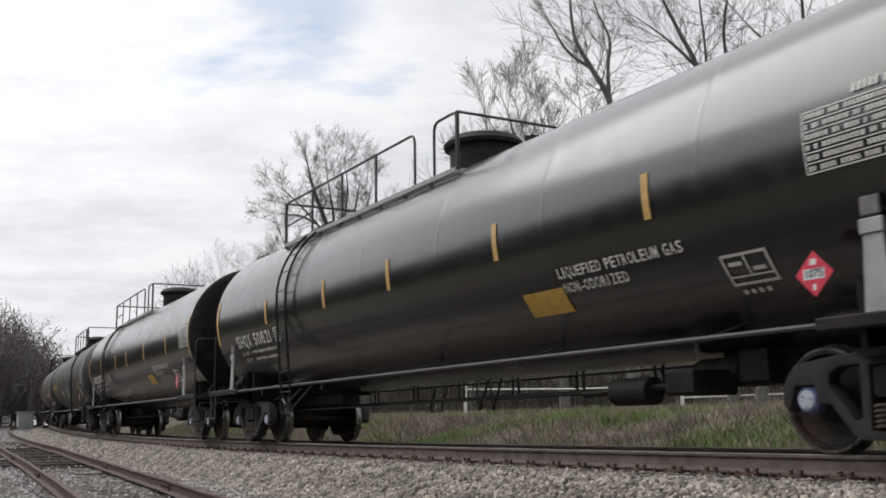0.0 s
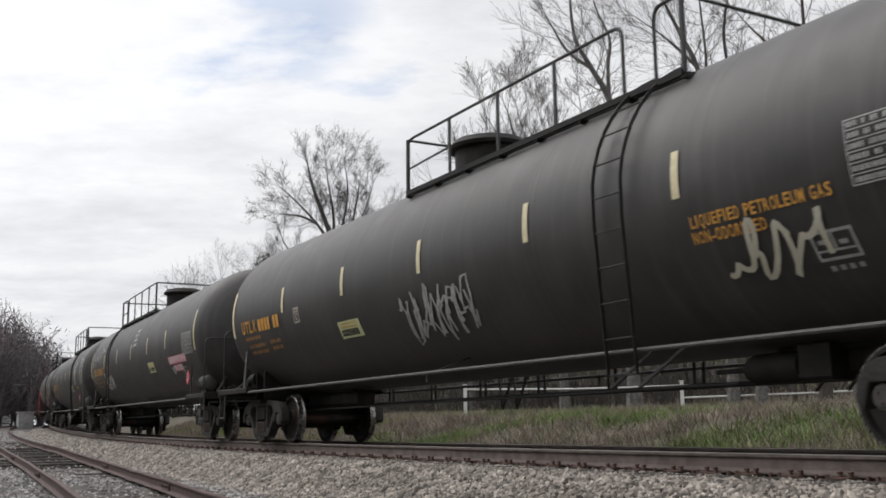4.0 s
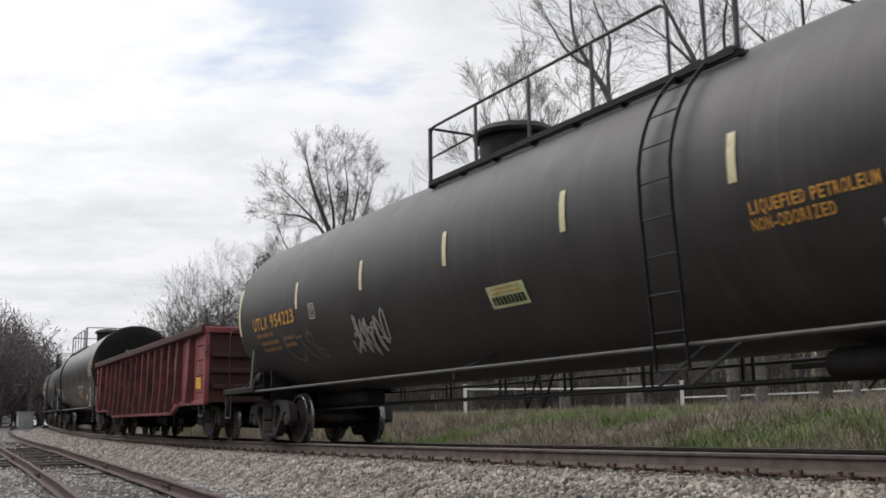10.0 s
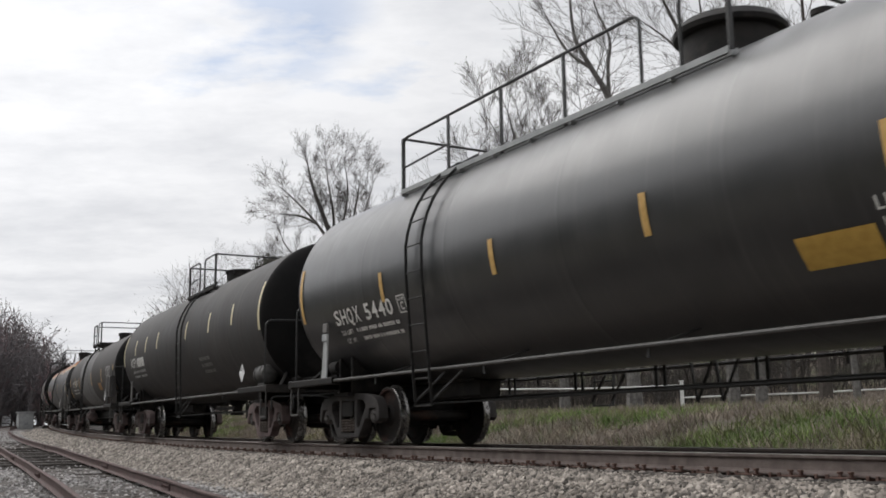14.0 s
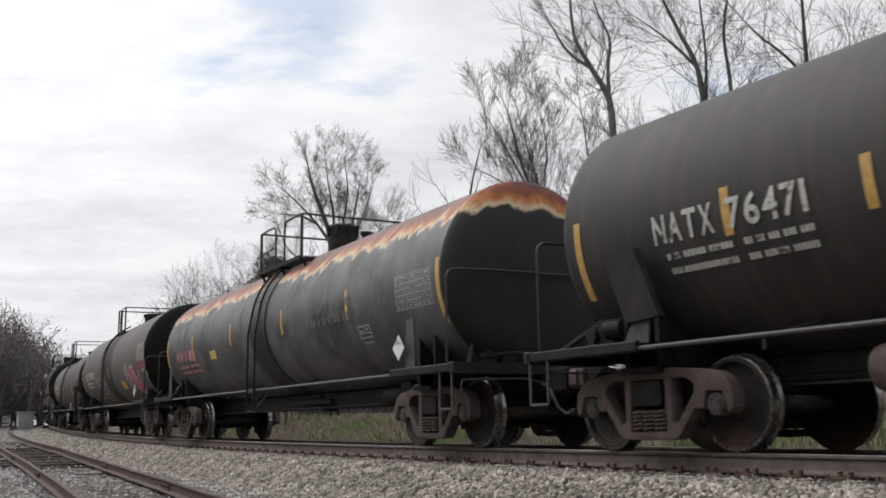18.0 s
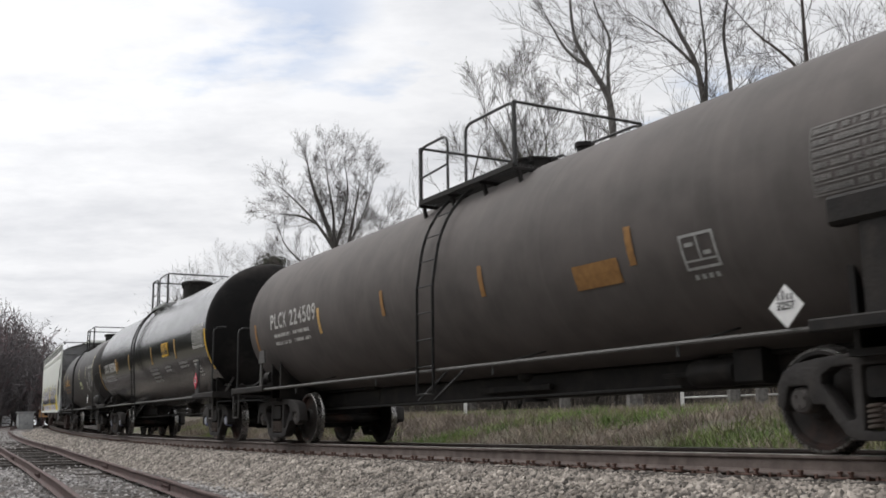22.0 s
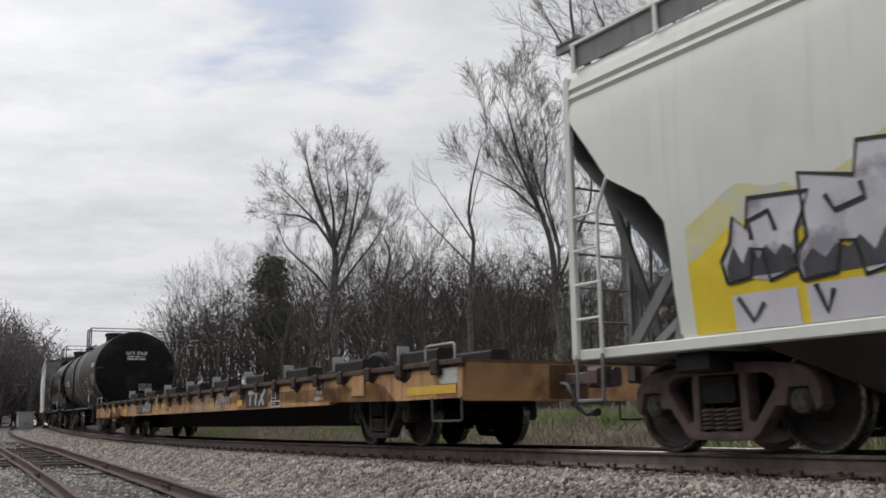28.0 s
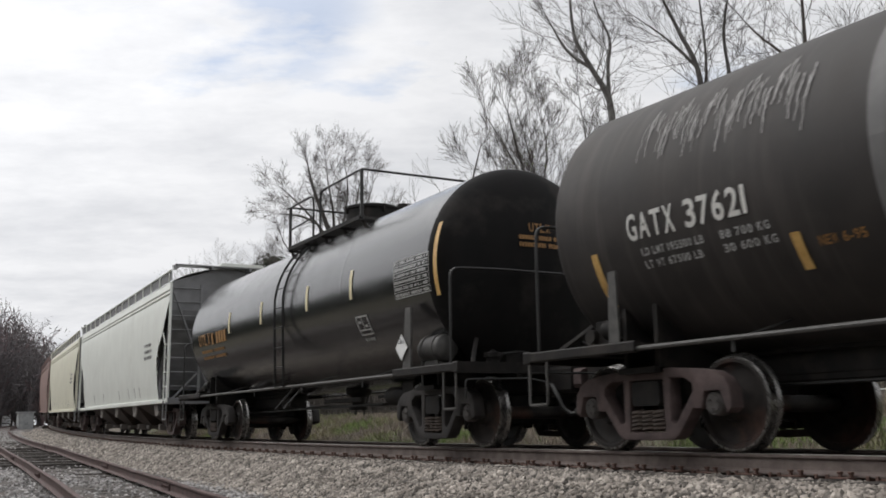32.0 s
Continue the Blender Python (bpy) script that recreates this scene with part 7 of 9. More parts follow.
def gas_car_charcoal(mark, s_front, s_rear, flipped, label, lime_x, lpg, seed):
    """Long gas tank car, charcoal, with round heads and amber or pink lettering."""
    half = (s_front - s_rear) / 2
    R = 1.555
    walkx = (-4.82, 1.0) if flipped else (-1.28, 4.72)
    st = dict(ROUND, mat="tank_charcoal", head_mat="tank_charcoal", walk=walkx, gap=(0.16, 0.19) if flipped else (0.845, 0.93), deck_z=3.76, rail_h=0.84, rail_low=1.0,
              ladder=-4.02 if flipped else 4.12, ladder_low=0.52 if flipped else 0.75, dome_x=0.02 if flipped else -0.6, dome_r=0.56, dome_h=0.52, rail_z=0.98, brackets=1,
              pale_rails=True, outlet=False, reservoir=True, reservoir_mat="rail_grey", seams=6)
    car, zc = tank_car(label, half, -half, R, st)
    for x in (5.03, 2.55, -0.04, -2.61, -5.25):
        stripe(car, x, -0.17, 0.29, "reflect_cream", R, zc)
    for x in (half + 0.42, -half - 0.45):
        stripe(car, x, -0.42, 0.52, "reflect_cream", R, zc)
    test_grid(car, 6.92, 8.0, -0.46, 0.06, "paint_grey_white", R, zc, seed)
    tare_box(car, 6.36, 6.78, -1.01, -0.74, "paint_grey_white", R, zc)
    if lpg == "amber":
        words(car, "LIQUEFIED PETROLEUM GAS", 5.15, 6.72, -0.43, 0.11, "paint_orange", R, zc)
        words(car, "NON-ODORIZED", 5.13, 6.0, -0.58, 0.11, "paint_orange", R, zc)
    elif lpg == "pink":
        panel(car, 5.19, 7.1, -0.62, -0.42, "panel_pink", R, zc)
        words(car, "LIQUEFIED PETROLEUM GAS", 5.23, 7.06, -0.52, 0.13, "placard_white", R, zc).data
        panel(car, 5.56, 6.50, -0.83, -0.65, "panel_pink", R, zc)
        words(car, "NON-ODORIZED", 5.60, 6.46, -0.74, 0.12, "placard_white", R, zc)
        panel(car, 5.32, 5.50, -0.88, -0.70, "paint_grey_white", R, zc)
    panel(car, lime_x, lime_x + 0.80, -0.86 if lime_x < 1.5 else -0.72, -0.57 if lime_x < 1.5 else -0.42, "panel_lime", R, zc, label="lime-green emergency notice")
    lines(car, lime_x + 0.06, lime_x + 0.76, (-0.57 if lime_x < 1.5 else -0.42) - 0.14, 1, 0.11, 0.0, "paint_black", R, zc, seed, off=0.014)
    lines(car, lime_x + 0.10, lime_x + 0.70, (-0.57 if lime_x < 1.5 else -0.42) - 0.03, 2, 0.03, 0.025, "panel_mustard", R, zc, seed + 1)
    if len(mark) > 4:
        words(car, mark, -7.52, -5.42, -0.28, 0.23, "paint_orange", R, zc, "car_number")
    else:
        words(car, mark, -7.52, -6.72, -0.28, 0.23, "paint_orange", R, zc, "car_number")
        lines(car, -6.58, -5.42, -0.165, 1, 0.23, 0.0, "paint_orange", R, zc, seed + 8, "car_number")
    lines(car, -7.40, -6.55, -0.46, 1, 0.07, 0.0, "paint_dull_orange", R, zc, seed + 3)
    lines(car, -7.30, -6.40, -0.62, 2, 0.07, 0.06, "paint_dull_orange", R, zc, seed + 4)
    lines(car, -6.15, -5.60, -0.60, 2, 0.07, 0.06, "paint_dull_orange", R, zc, seed + 5)
    plate_box(car, -4.60, -0.28, "letter_fresh", R, zc)
    diamond(car, half - 0.16, -1.53, 1.47, "placard_red", 0.26, "red gas placard", "1075")
    bracket_plate(car, half + 0.10, -1.50, 1.05, 1.75, 0.09, "frame_black")
    bm = bmesh.new()
    beam(bm, (-half + 0.02, -1.46, 0.98), (-half + 0.06, -1.42, 1.80), 0.10, 0.03)
    part("corner_post", bm, "rail_grey", car)
    head_words(car, mark, half, R, zc, st, 3.05, 0.12, "paint_dull_orange", 1)
    return place(car, s_front, s_rear), R, zc, st, half


def oil_car(mark, s_front, s_rear, R, mat, label, st, num, grid, stripes, placard=("placard_white", ""), num_mat="paint_white", seed=1, grid_mat="paint_grey_white"):
    """Shorter general-service tank car. num: x0, x1, v, height; grid: x0, x1, v0, v1; stripes: (x, v0, v1) rows."""
    half = (s_front - s_rear) / 2
    st = dict(st, mat=mat)
    car, zc = tank_car(label, half, -half, R, st)
    if len(mark) > 4:
        words(car, mark, num[0], num[1], num[2], num[3], num_mat, R, zc, "car_number")
    elif mark:
        k = num[0] + (num[1] - num[0]) * 0.42
        words(car, mark, num[0], k, num[2], num[3], num_mat, R, zc, "car_number")
        lines(car, k + 0.12, num[1], num[2] + num[3] / 2, 1, num[3], 0.0, num_mat, R, zc, seed + 8, "car_number")
    small = {"paint_orange": "paint_dull_orange", "paint_white": "paint_grey_white"}.get(num_mat, num_mat)
    if st.get("weights"):
        for (a, b), v, body in zip(((0.14, 0.96), (1.16, 1.72), (0.14, 0.90), (1.16, 1.76)), (-0.25, -0.25, -0.38, -0.38), st["weights"]):
            words(car, body, num[0] + a, num[0] + b, num[2] + v, 0.075, small, R, zc, "weight_lettering")
    else:
        lines(car, num[0] + 0.12, num[0] + 0.95, num[2] - 0.225, 2, 0.062, 0.083, small, R, zc, seed)
        lines(car, num[0] + 1.08, num[0] + 1.85, num[2] - 0.225, 2, 0.062, 0.083, small, R, zc, seed + 1)
    if grid:
        test_grid(car, *grid, grid_mat, R, zc, seed)
    for x, v0, v1, m in stripes:
        stripe(car, x, v0, v1, m, R, zc)
    if placard:
        diamond(car, half - 0.05 + st.get("placard_dx", 0.0), -1.54, 1.36 + st.get("placard_dz", 0.0), placard[0], 0.255, "hazard placard", placard[1])
    return place(car, s_front, s_rear), R, zc, st, half


# ---- the gas cars
gas_car_black("SHQX 50821", 166.1, 150.98, "tank_gloss_black", 3.74, 2.95, "glossy black gas tank car with white lettering and red placard", (0.13, -0.32), True)
gas_car_black("SHQX 50751", 146.84, 131.95, "tank_gloss_black", 3.53, 2.47, "glossy black gas tank car with pale walkway and white lettering", (0.08, -0.37), True, "", (5.67, 2.67, -0.22, -2.25, -5.36), 5.80)
c, R, zc, st, hf = gas_car_charcoal("UTLX", 127.76, 112.60, False, "charcoal gas tank car with white graffiti on its leading head", -3.0, "amber", 11)
for st_line, wide in zip([[(-1.09, 0.34), (-0.95, 0.57), (-0.75, 0.62), (-0.64, 0.47), (-0.61, 0.42), (-0.37, 0.43), (-0.42, 0.27), (-0.54, 0.21), (-0.50, 0.02), (-0.64, -0.18), (-0.77, -0.03), (-0.90, 0.14), (-1.03, 0.21), (-1.09, 0.34)], [(-0.82, 0.42), (-0.71, 0.42), (-0.68, 0.35), (-0.76, 0.29), (-0.82, 0.42)], [(-0.64, 0.74), (-0.50, 0.61)], [(-0.52, 0.75), (-0.62, 0.59)]], (0.075, 0.045, 0.04, 0.04)):
    bm = bmesh.new()
    ribbon(bm, st_line, wide)
    on_head(c, "graffiti", bm, "paint_white", R, zc, hf, st, zc + 0.55)
graffiti_strokes(c, 0.2, -0.75, 2.0, 0.9, "paint_grey_white", R, zc, 31, 2, 0.04, 6)
graffiti_strokes(c, 6.0, -0.80, 1.0, 0.6, "graffiti_cream", R, zc, 35, 1, 0.06, 3)
c, R, zc, st, hf = gas_car_charcoal("UTLX 953627", 108.58, 92.97, True, "charcoal gas tank car with pink stickers and white graffiti", 2.47, "pink", 12)
sketch(c, [[(-6.24, 0.48), (-6.18, 0.63), (-6.05, 0.57), (-5.76, 0.48), (-5.42, 0.44), (-5.76, 0.43), (-6.00, 0.34), (-6.10, 0.19), (-6.16, 0.03), (-6.22, 0.21), (-6.24, 0.48)], [(-6.24, 0.48), (-6.55, 0.45), (-6.73, 0.37), (-6.65, 0.30), (-6.60, 0.18), (-6.39, 0.23), (-6.24, 0.30)], [(-7.44, 0.15), (-7.39, 0.29), (-7.28, 0.16), (-7.23, 0.34), (-7.18, 0.16), (-7.07, 0.35), (-7.10, 0.17), (-6.97, 0.37), (-7.02, 0.19), (-6.86, 0.37), (-6.89, 0.13), (-6.71, 0.36), (-6.65, 0.20), (-6.81, 0.19)], [(-7.15, 0.36), (-7.07, 0.29), (-7.13, 0.06), (-7.28, -0.02), (-7.05, 0.06)], [(-7.65, 0.35), (-7.60, 0.18), (-7.55, 0.02)], [(-7.94, 0.22), (-7.91, 0.34), (-7.78, 0.41), (-7.70, 0.36), (-7.73, 0.24), (-7.76, 0.06), (-7.83, -0.04)], [(-7.94, 0.16), (-7.89, 0.04), (-7.78, -0.03), (-7.70, 0.05), (-7.73, 0.16), (-7.83, 0.12), (-7.91, 0.17)], [(-7.65, 0.02), (-7.86, -0.07), (-7.90, -0.25), (-7.81, -0.45), (-7.65, -0.57), (-7.44, -0.62), (-7.28, -0.54), (-7.26, -0.38), (-7.36, -0.23), (-7.52, -0.09), (-7.65, 0.02)], [(-7.86, -0.45), (-7.49, -0.36), (-7.26, -0.32)]], "paint_grey_white", R, zc, 0.032)
sketch(c, [[(-5.25, -0.35), (-5.27, -0.90)], [(-5.27, -0.75), (-5.10, -0.60), (-5.05, -0.95)], [(-4.85, -0.30), (-4.95, -0.75), (-5.0, -1.0), (-4.70, -0.75), (-4.75, -0.95)], [(-4.55, -0.45), (-4.50, -0.95)],
           [(-4.65, -0.80), (-4.35, -0.55), (-4.30, -1.0)], [(-4.20, -0.95), (-4.10, -0.50), (-4.0, -0.85), (-3.90, -0.50), (-3.85, -0.90)]], "paint_white", R, zc, 0.05)
lines(c, 0.3, 0.85, 0.72, 4, 0.09, 0.06, "paint_grey_white", R, zc, 3)
c, R, zc, st, hf = gas_car_charcoal("UTLX 953558", 88.81, 73.40, False, "charcoal gas tank car with white scrawl beside its ladder", 2.66, "none", 13)
words(c, "NON-ODORIZED", 5.34, 6.14, -0.60, 0.11, "paint_orange", R, zc)
sketch(c, [[(4.45, 0.51), (4.42, 0.28)], [(4.42, 0.48), (4.63, 0.55), (4.65, 0.46), (4.47, 0.40), (4.59, 0.34), (4.42, 0.28)], [(4.75, 0.53), (4.70, 0.31)], [(4.86, 0.54), (4.82, 0.32)], [(4.98, 0.53), (4.84, 0.43), (4.96, 0.30)], [(4.42, 0.21), (4.47, 0.03), (4.56, 0.18), (4.68, 0.02), (4.75, 0.20)], [(4.47, 0.12), (4.47, -0.12), (4.70, -0.20), (4.72, -0.33), (4.61, -0.42), (4.49, -0.39)], [(4.79, 0.02), (4.82, -0.50)], [(4.98, -0.29), (4.93, -0.44)], [(5.10, -0.08), (5.03, -0.23), (5.14, -0.29), (5.10, -0.45)], [(5.26, -0.14), (5.30, -0.33)], [(5.39, -0.13), (5.45, -0.38)], [(5.45, -0.01), (5.46, -0.12)], [(5.54, 0.46), (5.59, 0.30), (5.68, 0.43), (5.70, 0.28)], [(5.40, 0.15), (5.56, 0.12), (5.72, 0.07)]], "paint_white", R, zc, 0.021, runs=True)
blob(c, [(4.92, 0.28), (5.06, 0.32), (5.10, 0.10), (5.07, -0.14), (4.99, -0.16), (4.97, 0.02), (4.88, 0.06)], "graffiti_cream", R, zc, 0.02, "sprayed_patch")
lines(c, 7.1, 7.7, 0.62, 4, 0.10, 0.06, "paint_grey_white", R, zc, 6)
c, R, zc, st, hf = gas_car_charcoal("UTLX 954223", 69.19, 53.49, False, "charcoal gas tank car with amber lettering and lime notice", 0.80, "amber", 14)
graffiti_strokes(c, -2.75, -0.88, 1.2, 0.75, "paint_grey_white", R, zc, 61, 2, 0.045, 4)
sketch(c, [[(-5.83, -0.68), (-5.99, -0.62), (-6.13, -0.67), (-6.15, -0.85), (-5.99, -1.03), (-5.72, -1.12), (-5.55, -1.03), (-5.53, -0.96)], [(-5.58, -0.67), (-5.43, -0.66), (-5.28, -0.65)], [(-5.43, -0.67), (-5.22, -1.01), (-5.11, -1.10)], [(-4.84, -0.70), (-4.95, -0.62), (-5.06, -0.64), (-5.09, -0.75), (-4.84, -0.91), (-4.65, -0.98), (-4.59, -1.08), (-4.73, -1.13), (-4.95, -0.94)], [(-5.03, -0.55), (-4.99, -0.64)], [(-4.95, -0.57), (-4.90, -0.67)]], "paint_faint", R, zc, 0.03)

# ---- the gondola
def gondola(label, s_front, s_rear):
    half = (s_front - s_rear) / 2
    car = thing("gondola_car", label, "gondola", "cars of the freight train")
    L, Y, ZT = 7.80, 1.52, 2.45
    rib_x = [-6.5, -5.28, -4.42, -3.54, -2.66, -1.78, -0.90, -0.02, 0.86, 1.74, 2.62, 3.50, 4.38, 5.26, 6.5]
    for sy in (-1, 1):
        bm = bmesh.new()
        plate(bm, [(-L, 0.86), (-5.05, 0.86), (-4.40, 0.66), (4.40, 0.66), (5.05, 0.86), (L, 0.86), (L, ZT), (-L, ZT)], sy * Y, sy * (Y - 0.02))
        part("side_sheet", bm, "gondola_red", car)
        bm = bmesh.new()
        beam(bm, (-L - 0.05, sy * (Y + 0.05), ZT + 0.02), (L + 0.05, sy * (Y + 0.05), ZT + 0.02), 0.17, 0.24, up=(0, 1, 0))
        part("top_chord", bm, "gondola_dark", car)
        bm = bmesh.new()
        for a, b in zip([(-L, 0.86), (-5.05, 0.86), (-4.40, 0.66), (4.40, 0.66), (5.05, 0.86)], [(-5.05, 0.86), (-4.40, 0.66), (4.40, 0.66), (5.05, 0.86), (L, 0.86)]):
            beam(bm, (a[0], sy * (Y + 0.01), a[1]), (b[0], sy * (Y + 0.01), b[1]), 0.10, 0.10)
        part("side_sill", bm, "gondola_red", car)
        for x in rib_x:
            zb = 0.86 if abs(x) > 5 else 0.68
            bm = bmesh.new()
            w = 0.048
            # a pressed rib that swells towards its foot
            pts = [(zb, 0.26), (zb + 0.55, 0.20), (ZT - 0.1, 0.16)]
            prev = None
            for z, dpt in pts:
                ring = [bm.verts.new(p) for p in ((x - w * 1.3, sy * Y, z), (x - w * 0.9, sy * (Y + dpt * 0.75), z), (x + w * 0.9, sy * (Y + dpt * 0.75), z), (x + w * 1.3, sy * Y, z))]
                if prev:
                    for i in range(3):
                        bm.faces.new((prev[i], prev[i + 1], ring[i + 1], ring[i]))
                else:
                    bm.faces.new(ring)
                prev = ring
            bm.faces.new(prev[::-1])
            part("side_rib", bm, "gondola_rib_shaded", car)
    for d in (-1, 1):
        bm = bmesh.new()
        box(bm, min(d * L, d * (L - 0.03)), max(d * L, d * (L - 0.03)), -Y, Y, 0.86, ZT)
        part("end_sheet", bm, "gondola_dark", car)
        for z in (1.2, 1.55, 1.9):
            bm = bmesh.new()
            beam(bm, (d * (L + 0.04), -Y + 0.1, z), (d * (L + 0.04), Y - 0.1, z), 0.10, 0.09, up=(1, 0, 0))
            part("end_rib", bm, "gondola_dark", car)
        bm = bmesh.new()
        beam(bm, (d * L, -Y - 0.08, ZT), (d * L, Y + 0.08, ZT), 0.17, 0.14, up=(0, 0, 1))
        part("end_chord", bm, "gondola_red", car)
        for sy in (-1, 1):
            bm = bmesh.new()
            beam(bm, (d * (L - 0.02), sy * (Y + 0.02), 0.86), (d * (L - 0.02), sy * (Y + 0.02), ZT), 0.16, 0.10)
            part("corner_post", bm, "gondola_red", car)
            for z in (1.08, 1.45, 1.80, 2.12):
                bm = bmesh.new()
                tube(bm, bent([(d * (L - 0.15), sy * (Y + 0.01), z), (d * (L - 0.15), sy * (Y + 0.09), z), (d * (L - 0.62), sy * (Y + 0.09), z), (d * (L - 0.62), sy * (Y + 0.01), z)], 0.03, 2), 0.013, 6)
                part("grab_iron", bm, "gondola_dark", car)
            bm = bmesh.new()
            tube(bm, bent([(d * (L - 0.10), sy * (Y + 0.03), 0.86), (d * (L - 0.12), sy * (Y + 0.03), 0.56), (d * (L - 0.55), sy * (Y + 0.03), 0.56), (d * (L - 0.57), sy * (Y + 0.03), 0.86)], 0.05, 3), 0.017, 6)
            part("sill_step", bm, "rail_grey", car)
        bm = bmesh.new()
        box(bm, d * half - 0.2, d * half + 0.2, -1.45, 1.45, 0.72, 0.86, 0.02)
        part("body_bolster", bm, "frame_black", car)
    bm = bmesh.new()
    box(bm, -L + 0.03, L - 0.03, -Y + 0.02, Y - 0.02, 0.90, 0.96)
    part("floor_plate", bm, "deck_rust", car)
    bm = bmesh.new()
    beam(bm, (-L - 0.2, 0, 0.74), (L + 0.2, 0, 0.74), 0.42, 0.30, up=(0, 0, 1))
    part("centre_sill", bm, "frame_black", car)
    bm = bmesh.new()
    lathe(bm, [(-0.4, 0.0), (-0.4, 0.2), (0.4, 0.2), (0.4, 0.0)], "x", 18, (1.6, -0.5, 0.50))
    part("air_reservoir", bm, "frame_black", car)
    for nm, q in (("control_valve", (0.2, 0.9, -0.9, -0.2, 0.36, 0.62, 0.04)), ("brake_lever", (2.6, 2.75, -1.1, -1.0, 0.30, 0.66, 0.02)), ("brake_cylinder", (-1.1, -0.3, -0.8, -0.3, 0.42, 0.62, 0.04))):
        bm = bmesh.new()
        box(bm, *q)
        part(nm, bm, "frame_black", car)
    for x in (half, -half):
        truck(car, x, "truck_dust", "cap_dark", "cap_dark")
    couplers(car, half + 2.12, -half - 2.12)

    def flat(name, bm, mat, x, z, off=0.006):
        for p in bm.verts:
            p.co = Vector((x + p.co.x, -Y - off, z + p.co.y))
        part(name, bm, mat, car, smooth=0)
    # the faded company name stays a row of plain worn shapes
    shapes = {0: "cc", 1: "bb", 2: "bb", 3: "t", 4: "bb", 5: "e", 6: "p", 7: "bb"}
    for i in range(8):
        x = -3.10 + 0.88 * i
        bm = bmesh.new()
        k = shapes[i]
        if k in ("bb", "p", "e", "cc"):
            quad(bm, -0.24, -0.11, -0.32, 0.32)
        if k in ("bb", "p"):
            quad(bm, 0.11, 0.24, -0.32, 0.32)
        if k in ("cc", "e", "p", "t"):
            quad(bm, -0.11 if k != "t" else -0.24, 0.11 if k == "p" else 0.24, 0.20, 0.32)
        if k in ("e", "p", "cc"):
            quad(bm, -0.11, 0.11 if k == "p" else 0.20, -0.06, 0.06)
        if k in ("cc", "e"):
            quad(bm, -0.11, 0.24, -0.32, -0.20)
        if k == "t":
            quad(bm, -0.065, 0.065, -0.32, 0.20)
        flat("faded_lettering", bm, "letter_cream", x, 1.90)
    for ch, x in zip("66768", (-2.22, -1.34, -0.46, 0.42, 1.30)):
        flat("car_number", text_mesh(ch, 0.46, 1, 1.0), "letter_fresh", x, 1.01)
    for x, z in ((-3.10, 0.75), (-0.46, 0.75), (2.18, 0.75), (4.82, 1.0)):
        bm = bmesh.new(); quad(bm, -0.22, 0.22, -0.05, 0.05)
        flat("reflective_stripe", bm, "reflect_yellow", x, z, 0.01)
    for x in (7.15 - 0.1, -7.15):
        bm = bmesh.new(); quad(bm, -0.24, 0.24, -0.13, 0.13)
        flat("reflective_panel", bm, "reflect_yellow", x, 1.30, 0.01)
    bm = bmesh.new(); frame_lines(bm, -0.25, 0.25, -0.27, 0.27, 0.03); quad(bm, -0.015, 0.015, -0.16, 0.22); quad(bm, -0.22, 0.22, -0.19, -0.16)
    flat("data_box", bm, "paint_white", 4.82, 1.72)
    for body, x, z in (("LD LMT", -5.20, 1.13), ("LT WT", -5.20, 0.98)):
        flat("lettering", text_mesh(body, 0.10), "paint_white", x, z)
    bm = bmesh.new(); bars(bm, 0, 0.42, 0.11, 1, 0.10, 0.05, 4); flat("small_lettering", bm, "paint_white", -4.85, 1.07)
    bm = bmesh.new(); bars(bm, 0, 0.42, 0.11, 1, 0.10, 0.05, 5); flat("small_lettering", bm, "paint_white", -4.85, 0.92)
    bm = bmesh.new(); bars(bm, 0, 0.5, 0.0, 2, 0.06, 0.04, 6); flat("small_lettering", bm, "paint_faint", 5.6, 1.14)
    return place(car, s_front, s_rear)


gondola("faded red steel gondola with worn cream lettering", 49.15, 36.64)

satin = gas_car_black("SHQX 5440", 32.34, 17.01, "tank_satin_black", 2.62, 1.77, "satin black gas tank car with white lettering and railed top", (-0.04, -0.47), True, "", (5.45, 2.85, 0.15, -2.57, -5.50))
reservoir(satin, 8.30, "band_grey", -1.22, 1.27, 0.72, 0.16)

# ---- general-service tank cars
c, R, zc, st, hf = oil_car("ACFX", 12.90, 0.90, 1.50, "tank_brown_black", "dull brown-black tank car with pale stripes", dict(SHARP, head_mat="head_black", rear_head_mat="tank_brown_black", walk=(-0.63, 1.9), gap=(0.42, 0.60), deck_z=3.62, rail_h=0.80, ladder=0.60, dome_x=0.6, dome_r=0.4, dome_h=0.3, dome="round", pale_rails=True, reservoir=True, truck="truck_rust"),
        (-5.90, -3.95, -0.27, 0.26), None, [(x, -0.04, 0.40, "reflect_cream") for x in (4.98, 3.12, 0.98, -2.28, -3.8, -5.2)] + [(6.85, -0.3, 0.66, "reflect_cream"), (-6.9, -0.3, 0.66, "reflect_cream")], seed=21)
bracket_plate(c, -hf + 0.02, -1.42, 1.06, 1.68, 0.26, "rail_grey")
lines(c, 2.0, 2.9, -0.55, 3, 0.08, 0.08, "paint_faint", R, zc, 8)
